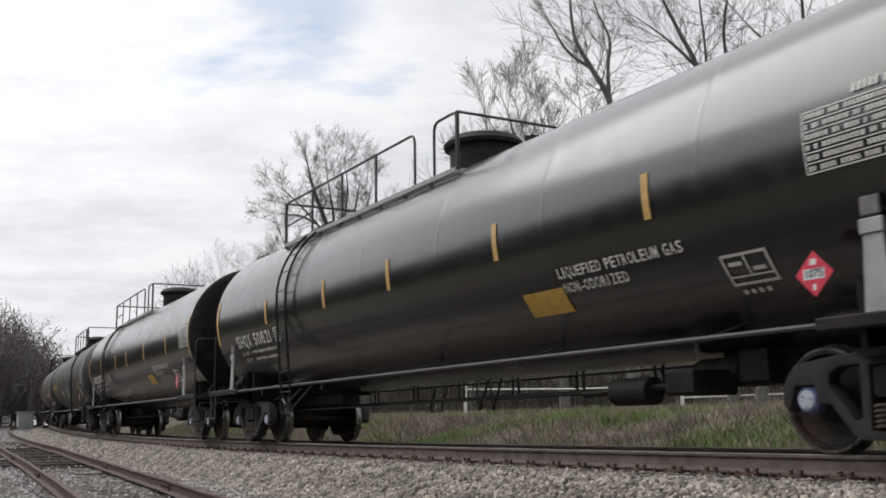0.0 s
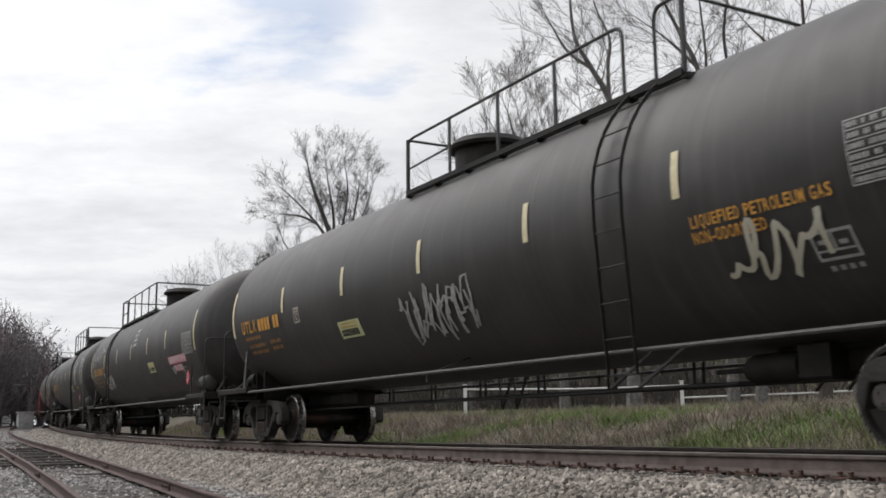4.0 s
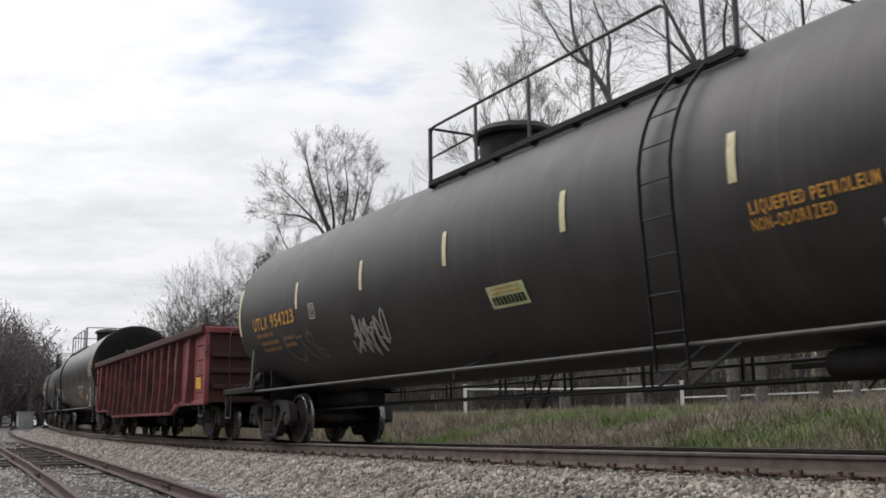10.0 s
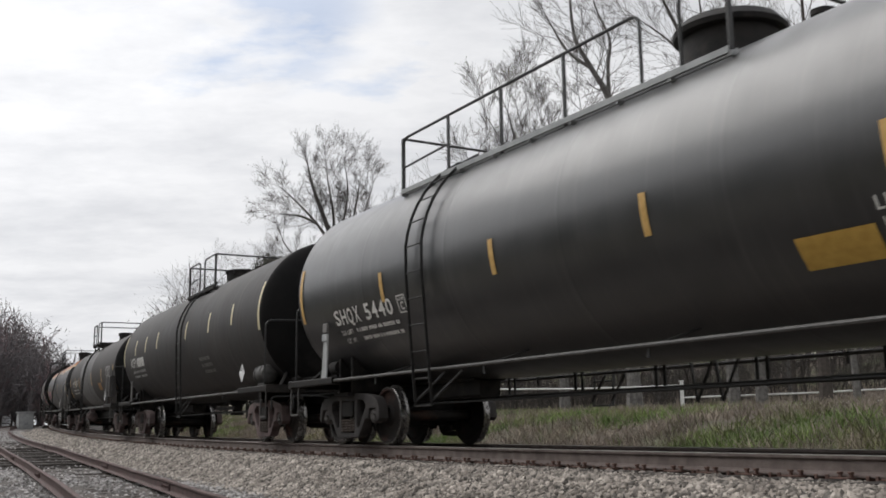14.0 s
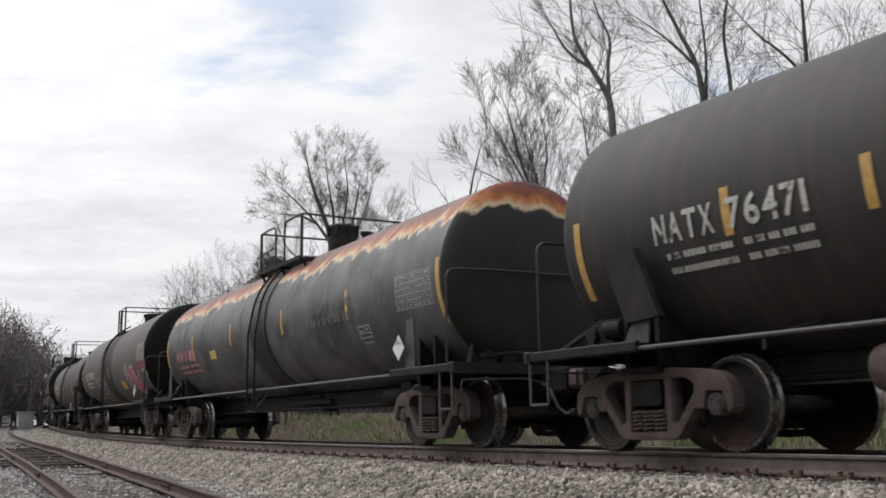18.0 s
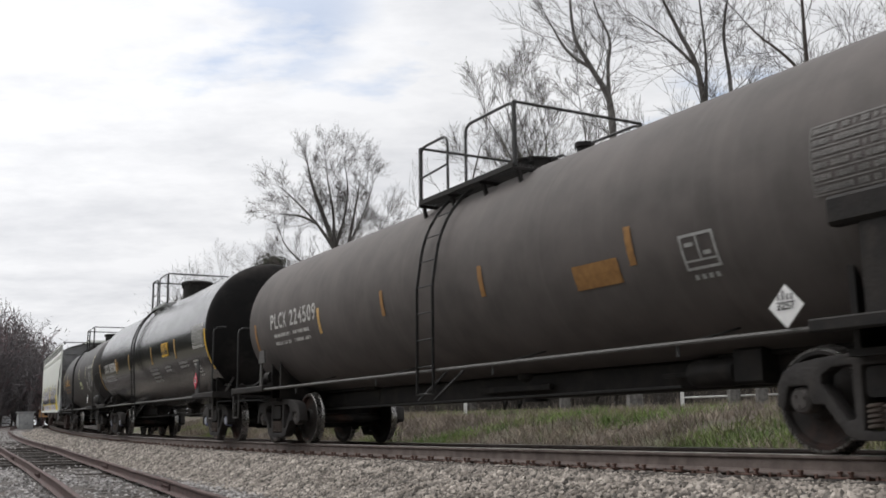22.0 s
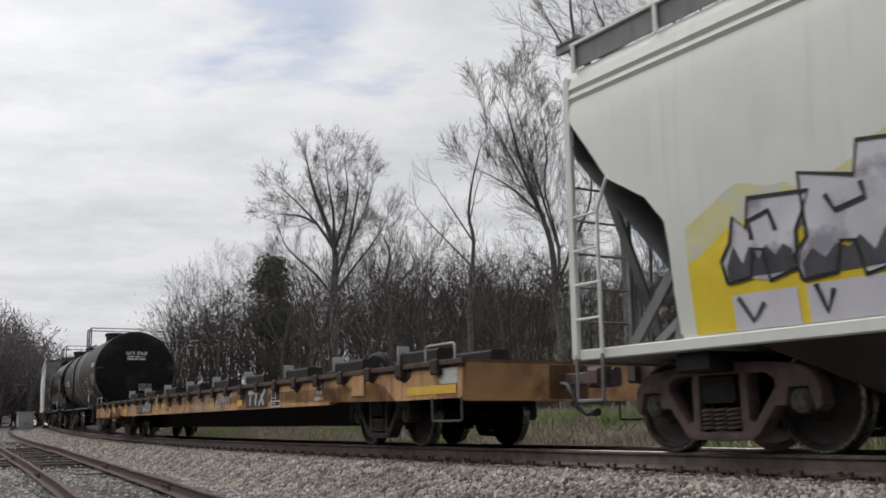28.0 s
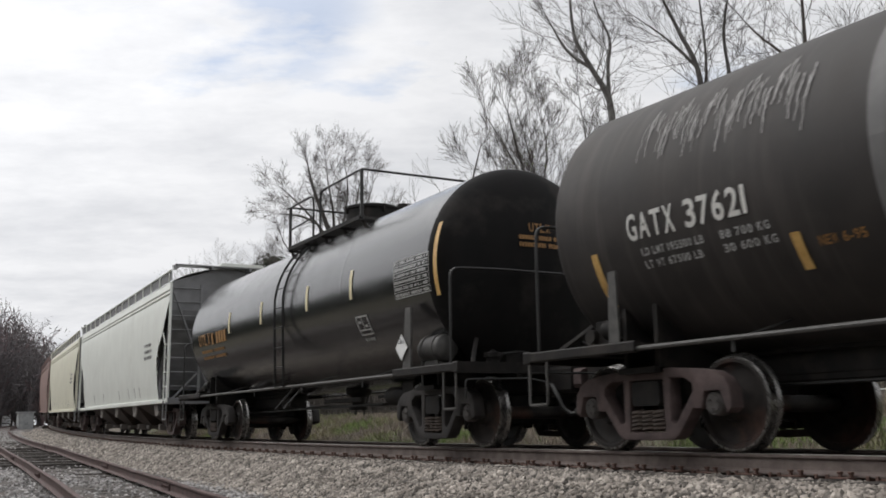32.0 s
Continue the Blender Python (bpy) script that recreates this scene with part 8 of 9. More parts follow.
c, R, zc, st, hf = oil_car("NATX 76471", -3.62, -16.64, 1.38, "tank_dark_brown", "dusty grey-brown tank car with lighter bands and amber stripes", dict(SHARP, over=1.15, head=0.32, head_mat="head_black", rear_head_mat="tank_dark_brown", walk=(-1.65, 0.66), gap=(0.38, 0.62), deck_z=3.60, rail_h=0.82, ladder=-0.85, ladder_low=0.50, dome_x=0.0, dome_r=0.26, dome_h=0.36, dome="round", pale_rails=True, truck="truck_rust", sill=True),
        (-6.0, -4.15, -0.22, 0.27), (5.11, 6.20, -0.44, 0.08), [(3.82, -0.40, 0.07, "reflect_amber"), (0.75, -0.46, 0.05, "reflect_amber"), (-3.6, -0.44, 0.0, "reflect_amber"), (-5.06, -0.40, 0.04, "reflect_amber"), (-7.15, -0.78, 0.08, "reflect_amber"), (6.95, -0.78, 0.08, "reflect_amber")], ("placard_white", "3257"), num_mat="paint_worn_white", seed=22)
band(c, -3.15, -0.35, "band_grey", R, zc, label="paler grey band")
band(c, -0.25, 0.80, "band_grey", R, zc)
tare_box(c, 5.10, 5.80, -0.78, -0.46, "paint_faint", R, zc)
panel(c, 2.62, 3.42, -0.69, -0.41, "paint_dull_orange", R, zc)
bm = bmesh.new()
plate(bm, [(-hf + 0.22, 1.25), (-hf + 0.68, 1.28), (-hf + 0.37, 1.98), (-hf - 0.09, 1.95)], -1.52, -1.44)
part("tilted_guard", bm, "frame_black", c)
bracket_plate(c, -hf + 0.30, -1.46, 1.05, 1.27, 0.34, "rail_grey", 0.08)
bracket_plate(c, hf + 0.20, -1.50, 1.05, 2.0, 0.30, "frame_black", 0.12)
bm = bmesh.new()
box(bm, hf - 0.35, hf + 0.75, -1.50, -1.30, 1.30, 2.02, 0.03)
part("guard_box", bm, "tank_dark_brown", c)
reservoir(c, 4.5 - 8.2, "truck_rust", -0.75, 0.70, 0.8, 0.2)

c, R, zc, st, hf = oil_car("MTMX", -21.09, -34.49, 1.37, "tank_rusty", "grey tank car with a rusted ridge and black spill band", dict(SHARP, over=1.2, head=0.32, head_mat="head_rusty", rear_head_mat="tank_rusty", walk=(-0.88, 1.50), gap=(0.38, 0.60), deck_z=3.46, rail_h=0.84, ladder=0.03, ladder_low=0.60, dome_x=1.0, dome_r=0.29, dome_h=0.55, dome="round", pale_rails=True, truck="truck_rust", sill=True, seams=8),
        (-6.55, -4.85, -0.29, 0.24), (6.20, 7.32, -0.40, 0.10), [(1.33, -0.33, 0.13, "reflect_amber"), (-1.92, -0.30, 0.17, "reflect_amber"), (-5.03, -0.46, 0.14, "reflect_amber"), (4.4, -0.35, 0.13, "reflect_amber"), (7.5, -0.7, 0.2, "reflect_amber"), (-7.45, -0.7, 0.2, "reflect_amber")], ("placard_white", ""), num_mat="panel_pink", seed=23)
band(c, 0.32, 0.46, "frame_black", R, zc, "jacket_seam", -1.2, 1.6, 0.006)
tare_box(c, -2.6, -1.9, -0.66, -0.36, "paint_faint", R, zc)
panel(c, -3.6, -3.15, -0.50, -0.30, "strap_yellow", R, zc)
lines(c, 2.6, 4.6, 0.02, 2, 0.13, 0.10, "paint_faint", R, zc, 9)
tare_box(c, 4.66, 5.12, -0.70, -0.48, "paint_grey_white", R, zc)
bracket_plate(c, -hf + 0.0, -1.45, 1.05, 1.80, 0.24, "rail_grey")
bracket_plate(c, hf + 0.15, -1.45, 1.05, 1.75, 0.30, "rail_grey")

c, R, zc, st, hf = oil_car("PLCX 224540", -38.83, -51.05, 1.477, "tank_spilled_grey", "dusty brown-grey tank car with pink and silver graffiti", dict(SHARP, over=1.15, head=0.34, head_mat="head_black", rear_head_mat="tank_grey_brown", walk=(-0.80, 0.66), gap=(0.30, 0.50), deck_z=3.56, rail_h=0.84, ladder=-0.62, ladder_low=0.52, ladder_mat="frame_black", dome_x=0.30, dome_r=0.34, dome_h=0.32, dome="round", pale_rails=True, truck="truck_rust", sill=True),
        (-5.90, -3.45, -0.23, 0.27), (5.80, 6.88, -0.18, 0.32), [(-0.05, -0.5, -0.1, "reflect_amber"), (-3.3, -0.35, 0.08, "paint_dull_orange"), (-7.0, -0.8, 0.2, "reflect_amber"), (7.0, -0.7, 0.2, "reflect_amber")], ("placard_white", ""), num_mat="paint_worn_white", seed=24)
band(c, -3.15, -1.05, "dust_band", R, zc, "painted_band", -0.5, 3.0, 0.005)
sketch(c, [[(-3.45, -0.61), (-3.41, -0.43), (-3.26, -0.42), (-3.14, -0.55), (-3.08, -0.33), (-2.96, -0.30), (-2.99, -0.43), (-2.81, -0.50), (-2.87, -0.69), (-3.02, -0.71), (-2.99, -0.87), (-2.96, -1.12)], [(-2.57, -0.50), (-2.48, -0.33), (-2.33, -0.40), (-2.30, -0.56), (-2.18, -0.67), (-2.03, -0.62), (-2.09, -0.40), (-2.00, -0.37), (-1.88, -0.45), (-1.85, -0.30), (-1.73, -0.35), (-1.70, -0.65)], [(-2.18, -0.80), (-1.94, -0.78), (-1.82, -0.94), (-2.06, -1.01), (-2.18, -0.80)], [(-2.66, -0.74), (-2.51, -0.62), (-2.42, -0.85), (-2.36, -1.07), (-2.60, -1.02)], [(-1.70, -0.75), (-1.61, -0.98), (-1.76, -1.16)], [(-1.58, -0.49), (-1.22, -0.50), (-1.52, -0.61), (-1.16, -0.64), (-1.31, -0.79), (-1.13, -0.78), (-1.28, -1.06), (-1.13, -1.04)], [(-3.49, -0.97), (-3.63, -1.06), (-3.26, -1.18), (-2.99, -1.14)], [(-2.36, -1.07), (-2.18, -1.27), (-1.82, -1.30), (-1.70, -1.49)], [(-5.49, -0.30), (-5.35, -0.56), (-5.22, -0.37), (-5.08, -0.57), (-4.85, -0.40)]], "paint_worn_white", R, zc, 0.028, runs=True)
petal_edge = [(4.30, -0.45), (4.40, -0.30), (4.66, -0.29), (4.80, -0.23), (4.95, -0.33), (4.91, -0.47), (5.13, -0.47), (5.20, -0.62), (5.52, -0.76), (5.62, -1.03), (5.52, -1.18), (5.20, -1.22), (4.87, -1.19), (4.55, -1.04), (4.44, -0.79), (4.26, -0.61)]
blob(c, petal_edge, "graffiti_pink", R, zc, 0.012, label="pink sprayed petals")
sketch(c, [petal_edge + petal_edge[:1]], "strap_yellow", R, zc, 0.05)
sketch(c, [[(4.80, -0.23), (4.95, -0.34), (4.91, -0.49), (4.84, -0.59), (4.91, -0.67)], [(4.30, -0.45), (4.40, -0.30), (4.66, -0.29), (4.76, -0.45), (4.87, -0.62)], [(4.91, -0.47), (5.13, -0.47), (5.20, -0.61), (5.05, -0.67), (4.91, -0.65)], [(4.44, -0.79), (4.37, -0.64), (4.58, -0.61), (4.87, -0.65)], [(4.91, -0.67), (4.80, -0.82), (4.73, -1.00), (4.87, -1.19)], [(4.91, -0.67), (5.13, -0.84), (5.20, -1.02), (5.20, -1.22)], [(5.20, -0.62), (5.31, -0.80), (5.49, -1.01), (5.52, -1.18)]], "graffiti_cream", R, zc, 0.028)
shield = [(3.32, -0.31), (3.43, -0.23), (3.57, -0.28), (3.61, -0.47), (3.76, -0.21), (4.04, -0.24), (4.15, -0.36), (4.12, -0.59), (4.30, -0.61), (4.37, -0.85), (4.15, -0.98), (3.94, -1.05), (3.68, -0.94), (3.50, -0.73), (3.43, -0.49)]
blob(c, shield, "band_grey", R, zc, 0.011, label="silver sprayed letters")
sketch(c, [shield + shield[:1]], "graffiti_cream", R, zc, 0.035)
sketch(c, [[(3.43, -0.28), (3.57, -0.69), (3.72, -0.92)], [(3.76, -0.23), (3.68, -0.52), (3.86, -0.92)], [(4.04, -0.26), (3.90, -0.44), (4.08, -0.63), (3.94, -0.79)], [(3.61, -0.47), (3.76, -0.53)], [(4.15, -0.61), (4.12, -0.82), (4.22, -0.92)]], "paint_white", R, zc, 0.03)
panel(c, 2.16, 2.92, -0.96, -0.66, "panel_mustard", R, zc)
tare_box(c, 5.55, 5.95, -0.75, -0.48, "paint_grey_white", R, zc)
words(c, "ASPHALT", 6.3, 6.95, -0.48, 0.10, "paint_worn_white", R, zc)
blob(c, [(5.2, -0.42), (5.5, -0.30), (5.9, -0.26), (6.3, -0.22), (6.95, -0.10), (6.98, -0.42), (6.5, -0.46), (6.1, -0.44), (5.8, -0.50), (5.4, -0.52)], "overspray_pink", R, zc, 0.010, "overspray")

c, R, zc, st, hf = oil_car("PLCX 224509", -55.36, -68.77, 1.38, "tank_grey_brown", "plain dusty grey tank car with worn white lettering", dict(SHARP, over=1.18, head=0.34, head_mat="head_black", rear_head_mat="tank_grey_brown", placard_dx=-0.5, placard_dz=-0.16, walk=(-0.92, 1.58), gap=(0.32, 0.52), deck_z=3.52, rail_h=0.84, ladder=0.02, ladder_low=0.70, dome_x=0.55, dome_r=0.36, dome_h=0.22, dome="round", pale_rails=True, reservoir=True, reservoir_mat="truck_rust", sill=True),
        (-6.34, -4.13, -0.09, 0.27), (6.38, 7.35, -0.26, 0.33), [(4.05, -0.48, -0.08, "paint_dull_orange"), (1.2, -0.46, -0.07, "paint_dull_orange"), (-1.6, -0.42, -0.04, "paint_dull_orange"), (-4.03, -0.48, -0.04, "reflect_amber"), (-7.2, -0.68, -0.04, "paint_dull_orange")], ("placard_white", "3257"), num_mat="paint_worn_white", seed=25, grid_mat="paint_faint")
panel(c, 3.05, 3.82, -0.63, -0.36, "paint_dull_orange", R, zc)
tare_box(c, 4.75, 5.20, -0.65, -0.30, "paint_grey_white", R, zc)
bm = bmesh.new()
box(bm, hf - 0.1, hf + 0.85, -1.52, -1.36, 1.78, 2.02, 0.03)
box(bm, hf + 0.15, hf + 0.45, -1.48, -1.36, 1.06, 1.80, 0.02)
part("guard_box", bm, "frame_black", c)
bracket_plate(c, -hf + 0.15, -1.46, 1.50, 1.74, 0.36, "rail_grey")
bracket_plate(c, -hf + 0.05, -1.44, 1.02, 1.52, 0.12, "rail_grey")

c, R, zc, st, hf = oil_car("COCX 213036", -73.07, -86.64, 1.547, "tank_gloss_black", "clean glossy black tank car with white lettering and yellow stripes", dict(over=1.16, head=0.42, bulge=2.3, short_grab=True, head_mat="head_black", rear_head_mat="tank_gloss_black", walk=(-1.13, 1.0), gap=(0.34, 0.46), deck_z=3.80, rail_h=0.85, walk_mat="box_grey", ladder=-0.87, ladder_low=0.55, dome_x=0.18, dome_r=0.43, dome_h=0.52, dome="round", pale_rails=True, cap=("cap_blue", "cap_face"), seams=4),
        (-6.61, -4.43, -0.25, 0.27), (6.27, 7.36, -0.38, 0.14), [(7.47, -0.95, 0.0, "reflect_yellow"), (4.38, -0.49, 0.0, "reflect_amber"), (1.44, -0.49, -0.02, "reflect_amber"), (-2.0, -0.47, 0.0, "reflect_amber"), (-4.34, -0.47, 0.0, "reflect_amber"), (-7.66, -0.95, 0.0, "reflect_amber")], ("placard_red", "2850"), seed=26, grid_mat="paint_white")
panel(c, 2.83, 3.61, -0.37, -0.02, "reflect_yellow", R, zc, label="bright yellow emergency notice")
lines(c, 2.88, 3.55, -0.20, 1, 0.11, 0.0, "paint_black", R, zc, 3)
lines(c, 2.92, 3.52, -0.06, 3, 0.025, 0.02, "bay_brown", R, zc, 4)
tare_box(c, 5.95, 6.40, -0.96, -0.64, "paint_white", R, zc)
plate_box(c, -4.08, -0.25, "paint_orange", R, zc)
lines(c, 0.9, 1.9, -0.62, 4, 0.06, 0.05, "paint_grey_white", R, zc, 11)
lines(c, 2.8, 3.5, -0.62, 2, 0.06, 0.04, "paint_grey_white", R, zc, 12)
lines(c, 4.5, 5.4, -0.60, 2, 0.06, 0.04, "paint_grey_white", R, zc, 13)
head_words(c, "COCX 213036", hf, R, zc, st, 3.05, 0.13, "paint_white", 2)
bracket_plate(c, hf + 0.0, -1.50, 1.05, 1.80, 0.34, "paint_black")
lines(c, hf - 0.2, hf + 0.8, -1.40, 1, 0.06, 0.0, "paint_white", R, zc, 5)

c, R, zc, st, hf = oil_car("UTLX 643055", -90.82, -101.53, 1.487, "tank_charcoal", "short charcoal tank car with amber number and lime notice", dict(ROUND, over=1.18, head=0.62, head_mat="tank_charcoal", walk=(-0.5, 2.05), gap=(0.30, 0.36), deck_z=3.60, rail_h=0.82, ladder=-0.52, ladder_low=0.52, dome_x=0.9, dome_r=0.46, dome_h=0.30, dome="round", pale_rails=True, reservoir=True, brackets=1, seams=4),
        (-5.24, -3.17, -0.22, 0.24), (4.57, 5.66, -0.58, -0.05), [(5.92, -0.40, 0.54, "reflect_cream"), (3.59, -0.22, 0.26, "reflect_cream"), (1.11, -0.22, 0.26, "reflect_cream"), (-1.66, -0.21, 0.25, "reflect_cream"), (-4.2, -0.24, 0.23, "reflect_cream"), (-6.05, -0.42, 0.48, "reflect_cream")], ("placard_white", ""), num_mat="paint_orange", seed=27)
panel(c, 1.25, 2.0, -0.62, -0.32, "panel_lime", R, zc, label="lime-green emergency notice")
lines(c, 1.30, 1.95, -0.45, 1, 0.11, 0.0, "paint_black", R, zc, 4)
tare_box(c, 3.73, 4.18, -0.70, -0.40, "paint_white", R, zc)
lines(c, 4.4, 5.86, 0.22, 1, 0.12, 0.0, "paint_grey_white", R, zc, 14)
band(c, 0.55, 1.0, "band_grey", R, zc, "pale_rub_mark", 0.0, 0.75, 0.005)
head_words(c, "UTLX 643055", hf, R, zc, st, 3.0, 0.11, "paint_dull_orange", 2)
bm = bmesh.new()
beam(bm, (-hf + 0.02, -1.46, 0.98), (-hf + 0.06, -1.42, 1.75), 0.10, 0.03)
part("corner_post", bm, "rail_grey", c)


# ---- covered hoppers
def covered_hopper(label, s_front, s_rear, side_mat, end_mat, graffiti=False):
    half = (s_front - s_rear) / 2
    car = thing("covered_hopper_car", label, "covered hopper", "cars of the freight train")
    L = half + 1.52
    # half section of the body: lower corner, bulging side, shoulder, roof
    sect = [(1.44, 1.04), (1.50, 1.5), (1.53, 1.85), (1.545, 2.15), (1.553, 2.43), (1.56, 2.73), (1.555, 3.09), (1.54, 3.46), (1.52, 3.62), (1.50, 3.70), (1.53, 3.74), (1.50, 3.80), (1.53, 3.84), (1.50, 3.95), (1.46, 4.06), (1.1, 4.24), (0.55, 4.40), (0, 4.44)]
    # how far the side sheet reaches at each height: it slopes back towards the sill
    reach = lambda z: float(np.interp(z, [1.0, 1.45, 1.84, 2.15, 2.43, 2.73, 3.09, 3.46, 3.62], [L - 1.45, L - 1.44, L - 1.435, L - 1.40, L - 1.16, L - 0.64, L - 0.37, L - 0.07, L]))
    for sy in (-1, 1):
        bm = bmesh.new()
        prev = None
        for y, z in sect[:14]:
            ring = [bm.verts.new((f * reach(z), sy * y, z)) for f in (-1, -0.95, -0.5, 0, 0.5, 0.95, 1)]
            if prev:
                for i in range(6):
                    bm.faces.new((prev[i], prev[i + 1], ring[i + 1], ring[i]))
            prev = ring
        part("side_sheet", bm, side_mat, car, smooth=0.5)
    bm = bmesh.new()
    prev = None
    for y, z in sect[13:] + [(-a, b) for a, b in sect[-2:12:-1]]:
        ring = [bm.verts.new((x, y, z)) for x in (-L, L)]
        if prev:
            bm.faces.new((prev[0], prev[1], ring[1], ring[0]))
        prev = ring
    part("roof", bm, side_mat, car, smooth=0.9)
    for d in (-1, 1):
        bm = bmesh.new()
        prev = None
        for x, z, w in ((L - 0.02, 4.42, 0.3), (L - 0.02, 4.05, 1.44), (L - 0.02, 3.30, 1.50), (L - 0.10, 3.05, 1.50), (half - 0.2, 1.30, 1.44)):
            ring = [bm.verts.new((d * x, y, z)) for y in (-w, w)]
            if prev:
                bm.faces.new((prev[0], prev[1], ring[1], ring[0]))
            prev = ring
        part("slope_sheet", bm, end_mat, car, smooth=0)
        bm = bmesh.new()
        box(bm, min(d * (half - 0.4), d * (L + 0.02)), max(d * (half - 0.4), d * (L + 0.02)), -1.46, 1.46, 0.92, 1.02)
        part("end_platform", bm, end_mat, car)
        bm = bmesh.new()
        beam(bm, (d * (L + 0.02), -1.50, 0.98), (d * (L + 0.02), 1.50, 0.98), 0.10, 0.16, up=(0, 0, 1))
        part("end_sill", bm, end_mat, car)
        for y in (-1.50, -0.72, 0.72, 1.50):
            bm = bmesh.new()
            beam(bm, (d * L, y, 0.95), (d * L, y, 3.98), 0.09 if abs(y) > 1 else 0.06, 0.06)
            part("end_post", bm, side_mat if abs(y) > 1 else end_mat, car)
        for sy in (-1, 1):
            for k in range(8):
                z = 1.35 + 0.36 * k
                bm = bmesh.new()
                tube(bm, [(d * (L + 0.03), sy * 1.50, z), (d * (L + 0.03), sy * 0.72, z)], 0.014, 6)
                part("ladder_rung", bm, end_mat, car)
            for p, q in (((L - 0.02, 1.42, 3.75), (L - 0.12, 0.35, 1.05)), ((half - 0.18, 1.42, 2.15), (half + 0.12, 1.42, 1.0)), ((half - 0.05, 1.36, 2.0), (L - 0.72, 1.36, 1.04)), ((L - 0.9, 1.2, 1.05), (L - 1.15, 0.5, 1.75)), ((half + 0.3, 1.46, 1.80), (half + 0.3, 0.0, 1.80))):
                bm = bmesh.new()
                beam(bm, (d * p[0], sy * p[1], p[2]), (d * q[0], sy * q[1], q[2]), 0.12, 0.05)
                part("end_brace", bm, end_mat, car)
            # a short side ladder on the cut-away corner
            xa, xb = d * (L - 0.42), d * (L - 0.04)
            bm = bmesh.new()
            tube(bm, bent([(xa, sy * 1.52, 1.02), (xa, sy * 1.52, 2.45), (d * (L - 0.62), sy * 1.54, 2.75)], 0.08), 0.02, 6)
            part("ladder_rail", bm, side_mat, car)
            for k in range(4):
                z = 1.35 + 0.36 * k
                bm = bmesh.new()
                tube(bm, [(xa, sy * 1.53, z), (xb, sy * 1.53, z)], 0.014, 6)
                part("ladder_rung", bm, side_mat, car)
            bm = bmesh.new()
            tube(bm, bent([(d * (L - 0.02), sy * 1.52, 0.98), (d * (L - 0.02), sy * 1.52, 0.52), (d * (L - 0.42), sy * 1.52, 0.52), (d * (L - 0.42), sy * 1.52, 0.98)], 0.03, 2), 0.018, 6)
            part("sill_step", bm, end_mat, car)
    # side sills
    for sy in (-1, 1):
        bm = bmesh.new()
        beam(bm, (-L, sy * 1.45, 0.985), (L, sy * 1.45, 0.985), 0.11, 0.09)
        part("side_sill", bm, side_mat, car)
    # running board with its open edge
    for sy in (-1, 1):
        bm = bmesh.new()
        beam(bm, (-L + 0.1, sy * 1.51, 4.33), (L - 0.05, sy * 1.51, 4.33), 0.04, 0.05)
        part("screen_rail", bm, side_mat, car)
        n = 14
        for i in range(n + 1):
            x = -L + 0.15 + (2 * L - 0.3) * i / n
            bm = bmesh.new()
            beam(bm, (x, sy * 1.525, 4.02), (x, sy * 1.53, 4.33), 0.05, 0.03)
            part("board_bracket", bm, side_mat, car)
        bm = bmesh.new()
        box(bm, -L + 0.1, L - 0.05, min(sy * 1.48, sy * 1.50), max(sy * 1.48, sy * 1.50), 4.07, 4.32)
        part("board_screen", bm, "hopper_grey", car)
    for d in (-1, 1):
        for k in range(6):
            bm = bmesh.new()
            box(bm, d * (L + 0.05) - 0.20 + 0.07 * k, d * (L + 0.05) - 0.16 + 0.07 * k, -1.45, 1.45, 4.44, 4.47)
            part("platform_slat", bm, "hopper_grey", car)
        for y in (-1.4, -0.5, 0.5, 1.4):
            bm = bmesh.new()
            box(bm, d * (L + 0.05) - 0.22, d * (L + 0.05) + 0.24, y - 0.03, y + 0.03, 4.36, 4.44)
            part("platform_bracket", bm, "hopper_grey", car)
        bm = bmesh.new()
        box(bm, d * (L - 0.4) - 0.35, d * (L - 0.4) + 0.35, -0.2, 0.95, 4.44, 4.60, 0.03)
        part("end_hatch", bm, side_mat, car)
    for i in range(8):
        x = -L + 1.4 + (2 * L - 2.8) * i / 7
        bm = bmesh.new()
        box(bm, x - 0.75, x + 0.75, -0.35, 0.35, 4.42, 4.56, 0.04)
        part("hatch_cover", bm, side_mat, car)
    # four discharge bays
    for k in range(4):
        x = -5.15 + 3.45 * k
        bm = bmesh.new()
        lo, hi = 0.55, 1.70
        a = [bm.verts.new((x + sx * hi, sy * 1.36, 1.0)) for sx, sy in ((-1, -1), (1, -1), (1, 1), (-1, 1))]
        b = [bm.verts.new((x + sx * lo, sy * 0.62, 0.36)) for sx, sy in ((-1, -1), (1, -1), (1, 1), (-1, 1))]
        for i in range(4):
            bm.faces.new((a[i], a[(i + 1) % 4], b[(i + 1) % 4], b[i]))
        bm.faces.new(b[::-1])
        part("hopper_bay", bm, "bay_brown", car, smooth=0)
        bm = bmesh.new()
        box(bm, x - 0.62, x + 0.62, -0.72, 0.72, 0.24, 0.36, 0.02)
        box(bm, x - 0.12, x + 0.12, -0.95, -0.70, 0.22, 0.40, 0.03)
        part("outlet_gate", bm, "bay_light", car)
        if k < 4:
            bm = bmesh.new()
            plate(bm, [(x + 1.28, 0.96), (x + 2.17, 0.96), (x + 1.95, 0.62), (x + 1.55, 0.62)], -1.37, -1.33)
            part("gusset", bm, "bay_light", car)
    bm = bmesh.new()
    beam(bm, (-L, 0, 0.80), (L, 0, 0.80), 0.40, 0.30, up=(0, 0, 1))
    part("centre_sill", bm, "frame_black", car)
